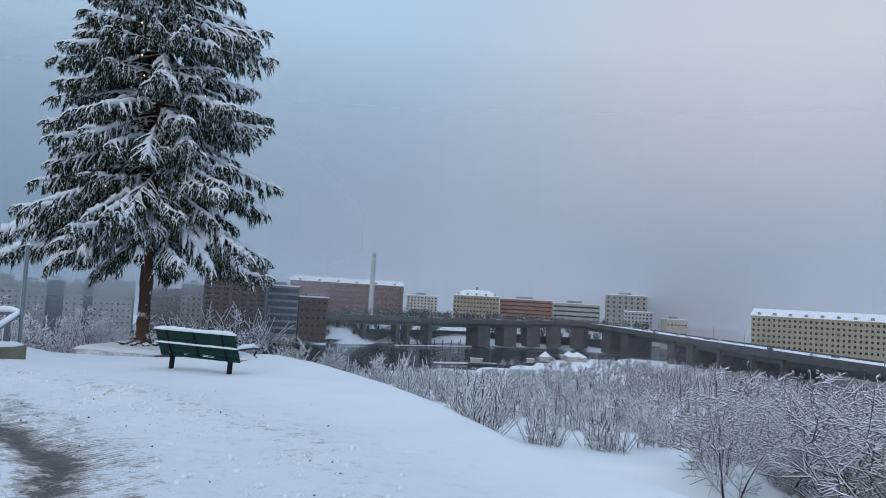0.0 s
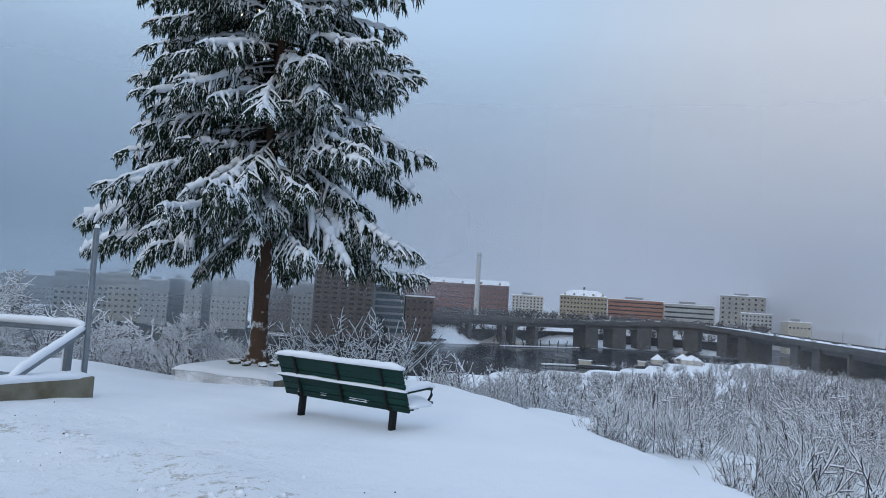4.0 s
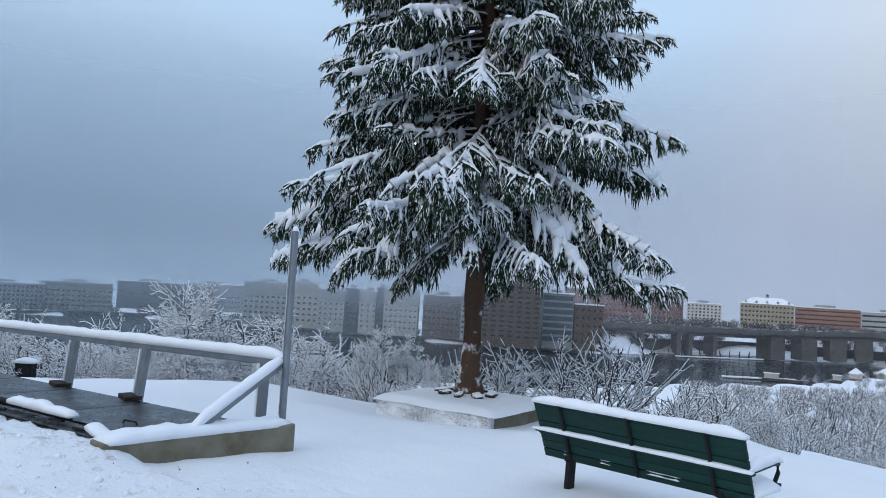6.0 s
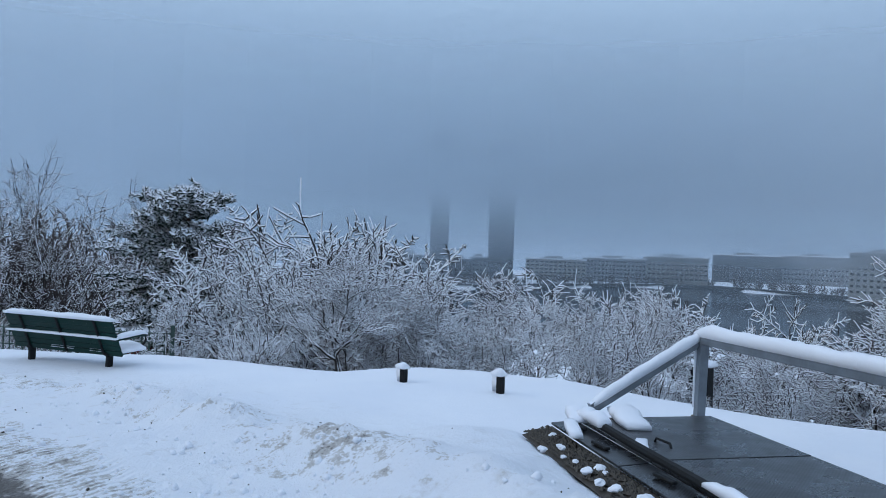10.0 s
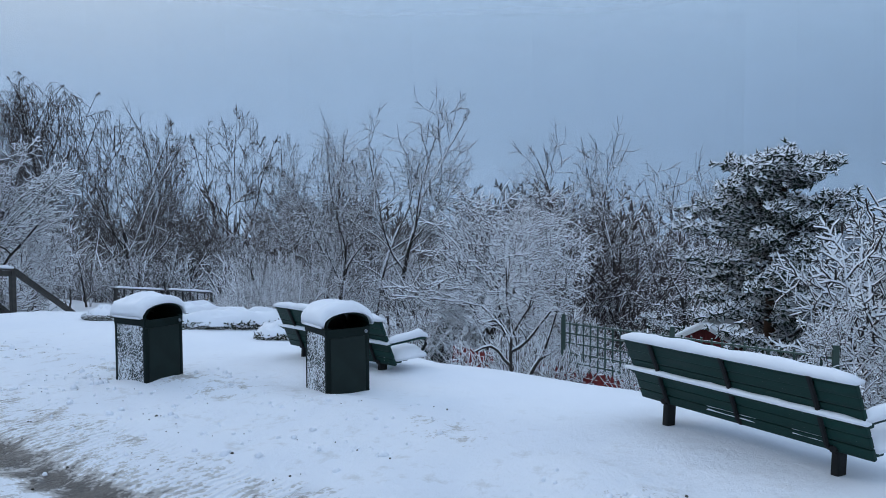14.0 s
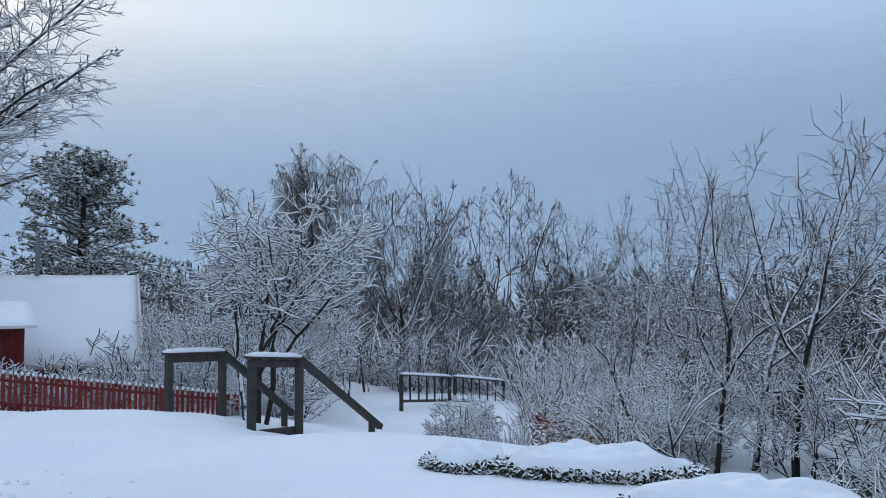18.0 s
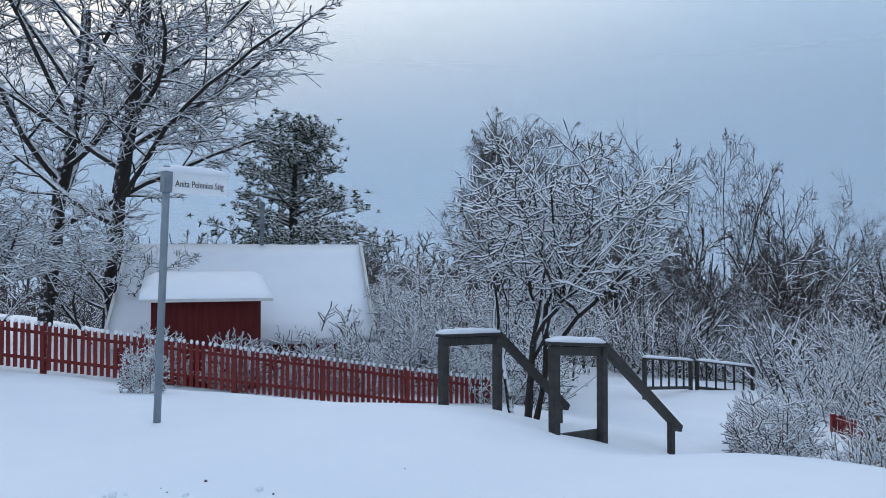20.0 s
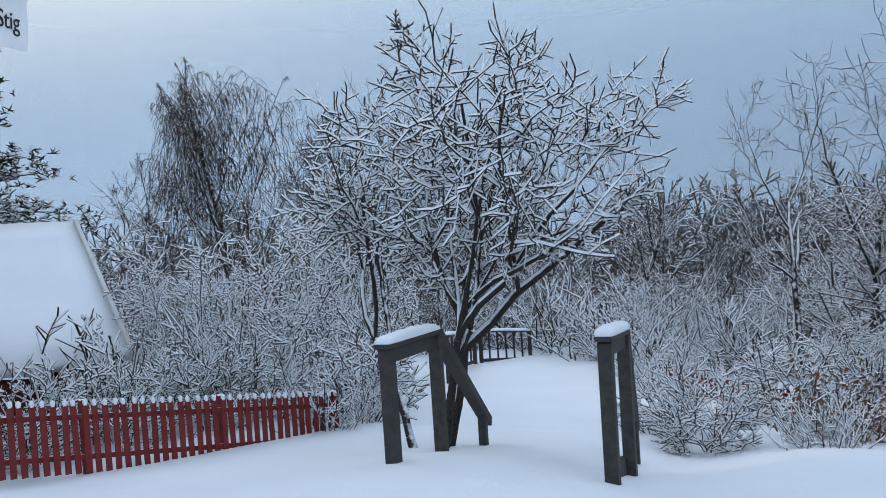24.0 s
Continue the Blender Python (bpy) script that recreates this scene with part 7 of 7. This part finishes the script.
def build_cottage():
    fu = Vector((1.77, -1.04, 0)).normalized()
    m = frame_at((-31.15, -14.25), -fu, 0)        # x along the ridge, to the west; y points away from the walker or to him
    z0 = -2.2
    L, D, R = 5.0, 2.3, 1.38
    E = -0.35
    t = thing("red_cottage", frame_at((-31.15, -14.25), fu, 0.0), "red wooden cottage with a steep snow-covered roof", "cottage")
    # local x runs along the ridge from its near end, y across it
    g = Geo().add([(0.15, -D, z0), (L, -D, z0), (L, D, z0), (0.15, D, z0), (0.15, -D, E), (L, -D, E), (L, D, E), (0.15, D, E), (0.15, 0, R - 0.15), (L, 0, R - 0.15)],
                  [(0, 1, 5, 4), (2, 3, 7, 6), (1, 2, 6, 9, 5), (3, 0, 4, 8, 7), (0, 3, 2, 1)])
    part("wall", g, house_red, t)
    for s in (-1, 1):
        v, n = [], 14
        for i in range(n):
            for j in range(8):
                x, w = -0.12 + (L + 0.3) * i / (n - 1), j / 7
                y, z = s * (D + 0.3) * w, R + 0.02 + (E - 0.2 - R) * w
                v.append((x, y, z + 0.13 + 0.012 * noise.noise(Vector((x, y * 2, 0)))))
        f = [(i * 8 + j, (i + 1) * 8 + j, (i + 1) * 8 + j + 1, i * 8 + j + 1) for i in range(n - 1) for j in range(7)]
        k = len(v)
        v += [(x, y, z - 0.16) for x, y, z in v]
        f += [tuple(k + q for q in r[::-1]) for r in f]
        rim = list(range(8)) + [i * 8 + 7 for i in range(1, n)] + [(n - 1) * 8 + j for j in range(6, -1, -1)] + [i * 8 for i in range(n - 2, 0, -1)]
        f += [(a, b, b + k, a + k) for a, b in zip(rim, rim[1:] + rim[:1])]
        part("roof", Geo().add(v, f).mesh("roof", True), snow, t, "thick snow on the roof slope")
        for x in (-0.12, L + 0.14):
            me, mm = beam((x, 0, R + 0.1), (x, s * (D + 0.3), E - 0.06), 0.06, 0.22)
            part("barge_board", me, trim_white, t, "white barge board", m=mm)
    g = Geo()
    g.tube([(2.2, 0.0, R - 0.1), (2.2, 0, R + 1.15)], 0.05, 8)
    part("flue", g, galvanised, t, "thin steel flue pipe")
    # lean-to shed in front
    a, b = Vector((-27.35, -11.85, 0)), Vector((-25.45, -12.72, 0))
    su = (b - a).normalized()
    ms = frame_at(a, su, 0)
    s = thing("red_shed", ms, "dark red plank shed with a snow-covered lean-to roof", "shed")
    sl = (b - a).length
    g = Geo().box(0.1, -1.7, -2.0, sl - 0.08, -0.12, 0.40)
    part("wall", g, house_red, s)
    for k in range(15):
        x = 0.1 + (sl - 0.18) * (k + 0.5) / 15
        part("batten", rounded(0.035, 0.02, 1.9, 0.004), house_red, s, m=pose(x, -0.108, -0.55))
    v, n = [], 12
    for i in range(n):
        for j in range(8):
            x, w = -0.12 + (sl + 0.24) * i / (n - 1), j / 7
            e = (1 - abs(2 * i / (n - 1) - 1) ** 8) ** 0.5 * (1 - w ** 9) ** 0.5
            v.append((x, 0.14 - 1.9 * (1 - w), 0.46 + 0.36 * (1 - w) + 0.11 * e + 0.015 * noise.noise(Vector((x * 2, w * 3, 1)))))
    f = [(i * 8 + j, (i + 1) * 8 + j, (i + 1) * 8 + j + 1, i * 8 + j + 1) for i in range(n - 1) for j in range(7)]
    k = len(v)
    v += [(x, y, 0.455 + 0.36 * ((0.14 - y) / 1.9)) for x, y, z in v]
    f += [tuple(k + q for q in r[::-1]) for r in f]
    rim = list(range(8)) + [i * 8 + 7 for i in range(1, n)] + [(n - 1) * 8 + j for j in range(6, -1, -1)] + [i * 8 for i in range(n - 2, 0, -1)]
    f += [(p, q, q + k, p + k) for p, q in zip(rim, rim[1:] + rim[:1])]
    part("roof_snow", Geo().add(v, f).mesh("roof_snow", True), snow, s, "thick snow on the lean-to roof")
    me, mm = beam((-0.1, 0.12, 0.43), (sl + 0.1, 0.12, 0.43), 0.03, 0.06)
    part("fascia", me, trim_white, s, m=mm)


def picket_mesh(h):
    g = Geo()
    w, d = 0.029, 0.011
    prof = [(-w, 0), (w, 0), (w, h - 0.04), (0, h), (-w, h - 0.04)]
    g.add([(x, y, z) for y in (-d, d) for x, z in prof], [(0, 1, 2, 3, 4), (9, 8, 7, 6, 5)] + [(i, 5 + i, 5 + (i + 1) % 5, (i + 1) % 5) for i in range(5)])
    me = g.mesh("picket")
    me.materials.append(fence_red)
    g = Geo()
    g.tube([(0, 0, h - 0.045), (0, 0, h + 0.0), (0, 0, h + 0.022)], [0.024, 0.026, 0.008], 6)
    sm = g.mesh("picket_snow")
    sm.materials.append(snow)
    return me, sm


def build_fence(name, a, b, za, zb, h, step, label, caps=True, group="picket fences"):
    """Picket fence from a to b; za, zb the height of its tops there."""
    a, b = Vector((*a, za)), Vector((*b, zb))
    d = b - a
    u = Vector((d.x, d.y, 0)).normalized()
    t = thing(name, Matrix.Identity(4), label, "fence", group)
    n = int(d.length / step)
    me, sm = picket_mesh(h)
    ang = math.degrees(math.atan2(u.y, u.x))
    nn = Vector((u.y, -u.x, 0)) * 0.025
    for f in (0.22, 0.78):
        bm, mm = beam(a + Vector((0, 0, -h * f)) + nn, b + Vector((0, 0, -h * f)) + nn, 0.03, 0.055, 0.004)
        part("rail", bm, fence_red, t, m=mm)
    for k in range(n + 1):
        p = a + d * (k / n)
        o = part("picket", me, None, t, m=pose(p.x, p.y, p.z - h, 0.8 * math.sin(5.1 * k), 0.9 * math.sin(3.7 * k), ang))
        if caps:
            part("picket_snow", sm, None, o)
    for k in range(0, n + 1, 15):
        p = a + d * (k / n) + nn * 2.4
        part("post", rounded(0.085, 0.085, h + 0.32, 0.008), fence_red, t, m=pose(p.x, p.y, p.z - h / 2 - 0.15, 0, 0, ang))


def build_lattice():
    a, b = Vector((-29.9, 6.45, -0.80)), Vector((-26.0, 10.5, -0.55))
    t = thing("lattice_fence", Matrix.Identity(4), "green wooden lattice fence dusted with snow", "fence")
    d = b - a
    h = 1.1
    for k in range(29):
        p = a + d * (k / 28)
        me, m = beam((p.x, p.y, p.z - h), (p.x, p.y, p.z), 0.03, 0.022, 0.004)
        part("upright", me, lattice_green, t, m=m)
    for k in range(6):
        me, m = beam(a + Vector((0, 0, -h * (k + 0.3) / 6)), b + Vector((0, 0, -h * (k + 0.3) / 6)), 0.022, 0.03, 0.004)
        part("slat", me, lattice_green, t, m=m)
    for k in (0, 0.5, 1):
        p = a + d * k
        me, m = beam((p.x, p.y, p.z - 2), (p.x, p.y, p.z + 0.12), 0.08, 0.08)
        part("post", me, lattice_green, t, m=m)


def build_hedges():
    """The low snow-capped hedge by the third bench."""
    rnd = random.Random(14)
    for i, (x, y, rx, ry, h) in enumerate(((-24.75, 2.6, 0.85, 0.3, 0.18), (-25.3, 1.2, 0.85, 0.3, 0.16), (-24.95, 0.2, 0.36, 0.24, 0.13), (-24.1, 3.7, 0.36, 0.24, 0.15))):
        z = gz(x, y) - 0.03
        t = thing("low_hedge", pose(x, y, z, 0, 0, 115), "low dark creeping hedge under a cap of snow", "hedge", "low hedges")
        tw = []
        for k in range(2600):
            a, r = rnd.uniform(0, 6.28), 0.55 + 0.5 * rnd.random()
            px, py = rx * r * math.cos(a), ry * r * math.sin(a)
            pz = h * rnd.uniform(0.05, 0.75)
            v = Vector((rnd.gauss(0, 1) + math.cos(a), rnd.gauss(0, 1) + math.sin(a), rnd.gauss(0.2, 0.6))).normalized() * rnd.uniform(0.02, 0.05)
            tw.append((px, py, pz, px + v.x, py + v.y, pz + v.z, 0.015, 0.007))
        A = np.array(tw)
        part("twig_mat", tubes_mesh("twig_mat", A[:, :3], A[:, 3:6], A[:, 6], A[:, 7], 1.3), hedge_dark, t)
        g, n, mrings = Geo(), 30, 9
        v = [(0, 0, h + 0.06)]
        for j in range(1, mrings + 1):
            q = j / mrings
            for k in range(n):
                a = 6.283 * k / n
                w = 1 + 0.34 * noise.noise(Vector((math.cos(a) * 1.7 + i * 3, math.sin(a) * 1.7, 0))) + 0.2 * noise.noise(Vector((math.cos(a) * 5, math.sin(a) * 5, i)))
                v.append((rx * 0.98 * q * w * math.cos(a), ry * 0.98 * q * w * math.sin(a), h * 0.62 + (h * 0.38 + 0.08) * (1 - q ** 3.5) ** 0.6 + 0.10 * noise.noise(Vector((q * 3.4 * math.cos(a) + 5 * i, q * 3.4 * math.sin(a), 2))) - (0.03 if j == mrings else 0)))
        f = [(0, 1 + k, 1 + (k + 1) % n) for k in range(n)]
        f += [(1 + (j - 1) * n + k, 1 + j * n + k, 1 + j * n + (k + 1) % n, 1 + (j - 1) * n + (k + 1) % n) for j in range(1, mrings) for k in range(n)]
        part("snow_cap", Geo().add(v, f).mesh("snow_cap", True), snow, t, "cap of snow on the hedge")


def build_small_huts():
    for nm, x, y, rz, w, d, zb, h, lab in (("garden_hut", -40.4, 9.5, -14, 0.9, 0.75, -5.2, 2.65, "small red garden hut with a snowy gable roof"), ("garden_hut", -34.7, 2.4, 35, 0.7, 0.55, -3.2, 1.45, "low dark green hut with a snowy roof")):
        t = thing(nm, pose(x, y, zb, 0, 0, rz), lab, "hut", "garden huts")
        mt = lattice_green if "green" in lab else house_red
        g = Geo().add([(-w, -d, -1), (w, -d, -1), (w, d, -1), (-w, d, -1), (-w, -d, h), (w, -d, h), (w, d, h), (-w, d, h), (-w, 0, h + d * 0.55), (w, 0, h + d * 0.55)], [(0, 1, 5, 4), (2, 3, 7, 6), (1, 2, 6, 9, 5), (3, 0, 4, 8, 7), (0, 3, 2, 1)])
        part("wall", g, mt, t)
        for s in (-1, 1):
            me, m = beam((0, 0, h + d * 0.55 + 0.05), (0, s * (d + 0.25), h - 0.08), 2 * w + 0.5, 0.14, 0.04)
            part("roof", me, snow, t, "snow-covered roof slope", m=m)
            for x2 in (-w - 0.27, w + 0.27):
                me, m = beam((x2, 0, h + d * 0.55), (x2, s * (d + 0.27), h - 0.14), 0.03, 0.12, 0.004)
                part("barge_board", me, trim_white, t, m=m)
    # a small cabinet box among the twigs below the railing
    x, y = -20.6, 19.15
    z = gz(x, y)
    t = thing("cabinet_box", pose(x, y, z, 0, 0, 30), "small dark utility box with snow on its lid", "utility box")
    part("body", rounded(0.36, 0.32, -0.78 - z + 0.4, 0.02), iron_black, t, m=pose(0, 0, (-0.78 - z) / 2 - 0.2 + 0.2))
    g = Geo()
    g.snow_strip([(-0.25, 0, -0.78 - z + 0.19), (0.25, 0, -0.78 - z + 0.19)], 0.44, 0.10, 4)
    part("lid_snow", g.mesh("lid_snow", True), snow, t)


def build_leafy_bush():
    """A bush that kept its withered leaves."""
    rnd = random.Random(31)
    x, y = -32.9, -2.7
    t = thing("withered_bush", pose(x, y, gz(x, y)), "tangled bush with withered brown leaves under snow", "bush")
    st, lf = [], []
    for k in range(60):
        a, L = rnd.uniform(0, 6.28), rnd.uniform(0.5, 1.35)
        p, d = Vector((rnd.gauss(0, 0.25), rnd.gauss(0, 0.25), 0)), Vector((math.cos(a) * 0.7, math.sin(a) * 0.7, 1)).normalized()
        for i in range(4):
            d = (d + Vector((rnd.gauss(0, 0.2), rnd.gauss(0, 0.2), -0.08))).normalized()
            q = p + d * L / 4
            st.append((p, q, 0.012 - 0.002 * i, 0.010 - 0.002 * i))
            for j in range(3):
                c = p.lerp(q, rnd.random())
                v = Vector((rnd.gauss(0, 1), rnd.gauss(0, 1), rnd.gauss(-0.4, 0.6))).normalized() * rnd.uniform(0.04, 0.09)
                lf.append((c, c + v, 0.022, 0.01))
            p = q
    for nm, seg, mt in (("stem_clump", st, twig_snowy), ("foliage", lf, leaf_brown)):
        A = np.array([[*s[0], *s[1], s[2], s[3]] for s in seg])
        tagged(part(nm, tubes_mesh(nm, A[:, :3], A[:, 3:6], A[:, 6], A[:, 7], 1.4), mt, t), kind="stuff")


def build_clods():
    """Crumbs of ploughed snow and of dirt beside the track."""
    rnd = np.random.default_rng(6)
    p = (1 + 5 ** 0.5) / 2
    V0 = np.array([(-1, p, 0), (1, p, 0), (-1, -p, 0), (1, -p, 0), (0, -1, p), (0, 1, p), (0, -1, -p), (0, 1, -p), (p, 0, -1), (p, 0, 1), (-p, 0, -1), (-p, 0, 1)]) / 1.9
    F0 = np.array([(0, 11, 5), (0, 5, 1), (0, 1, 7), (0, 7, 10), (0, 10, 11), (1, 5, 9), (5, 11, 4), (11, 10, 2), (10, 7, 6), (7, 1, 8), (3, 9, 4), (3, 4, 2), (3, 2, 6), (3, 6, 8), (3, 8, 9), (4, 9, 5), (2, 4, 11), (6, 2, 10), (8, 6, 7), (9, 8, 1)])
    T = np.array(TRACK)
    L = np.concatenate([[0], np.cumsum(np.hypot(*np.diff(T, axis=0).T))])
    for name, n, lo, hi, mid, spread, mt, lab in (("snow_crumbs", 1900, 0.010, 0.036, 1.9, 0.5, snow, "crumbs of ploughed snow beside the track"), ("dirt_crumbs", 700, 0.005, 0.014, 1.3, 0.9, gravel_dark, "grit and dirt crumbs on the snow")):
        u = rnd.uniform(6, L[-1] - 12, n)
        k = np.clip(np.searchsorted(L, u) - 1, 0, len(T) - 2)
        d = (T[k + 1] - T[k]) / (L[k + 1] - L[k])[:, None]
        o = rnd.normal(mid, spread, n) * np.where(rnd.random(n) < 0.75, 1, -1)
        q = T[k] + d * (u - L[k])[:, None] + np.stack([d[:, 1], -d[:, 0]], 1) * o[:, None]
        s = lo + (hi - lo) * rnd.random(n) ** 3
        z = ground_height(q[:, 0], q[:, 1])
        v = V0[None] * s[:, None, None] * rnd.uniform(0.6, 1.25, (n, 12, 3)) + np.stack([q[:, 0], q[:, 1], z + s * 0.25], 1)[:, None]
        me = quads_mesh(name, v.reshape(-1, 3), (F0[None] + 12 * np.arange(n)[:, None, None]).reshape(-1, 3))
        me.materials.append(mt)
        tagged(new(name, me), lab, "crumbs", kind="stuff")


build_clods()
build_leafy_bush()
build_benches()
build_bins()
build_hatch()
build_planter()
build_bollards()
build_stair_rails()
build_bridge_rails()
build_sign()
build_cottage()
build_lattice()
build_hedges()
build_small_huts()
build_fence("picket_fence", (-30.0, -8.74), (-20.5, -14.3), -0.955, 0.72, 0.74, 0.098, "red-painted wooden picket fence tipped with snow")
build_fence("low_picket_fence", (-30.4, 4.2), (-25.5, 9.3), -1.50, -1.12, 0.6, 0.10, "low red picket fence below the benches", False)
build_fence("far_picket_fence", (-36.4, -5.2), (-34.0, -2.3), -1.95, -1.85, 0.45, 0.11, "low red picket fence among the trees", False)
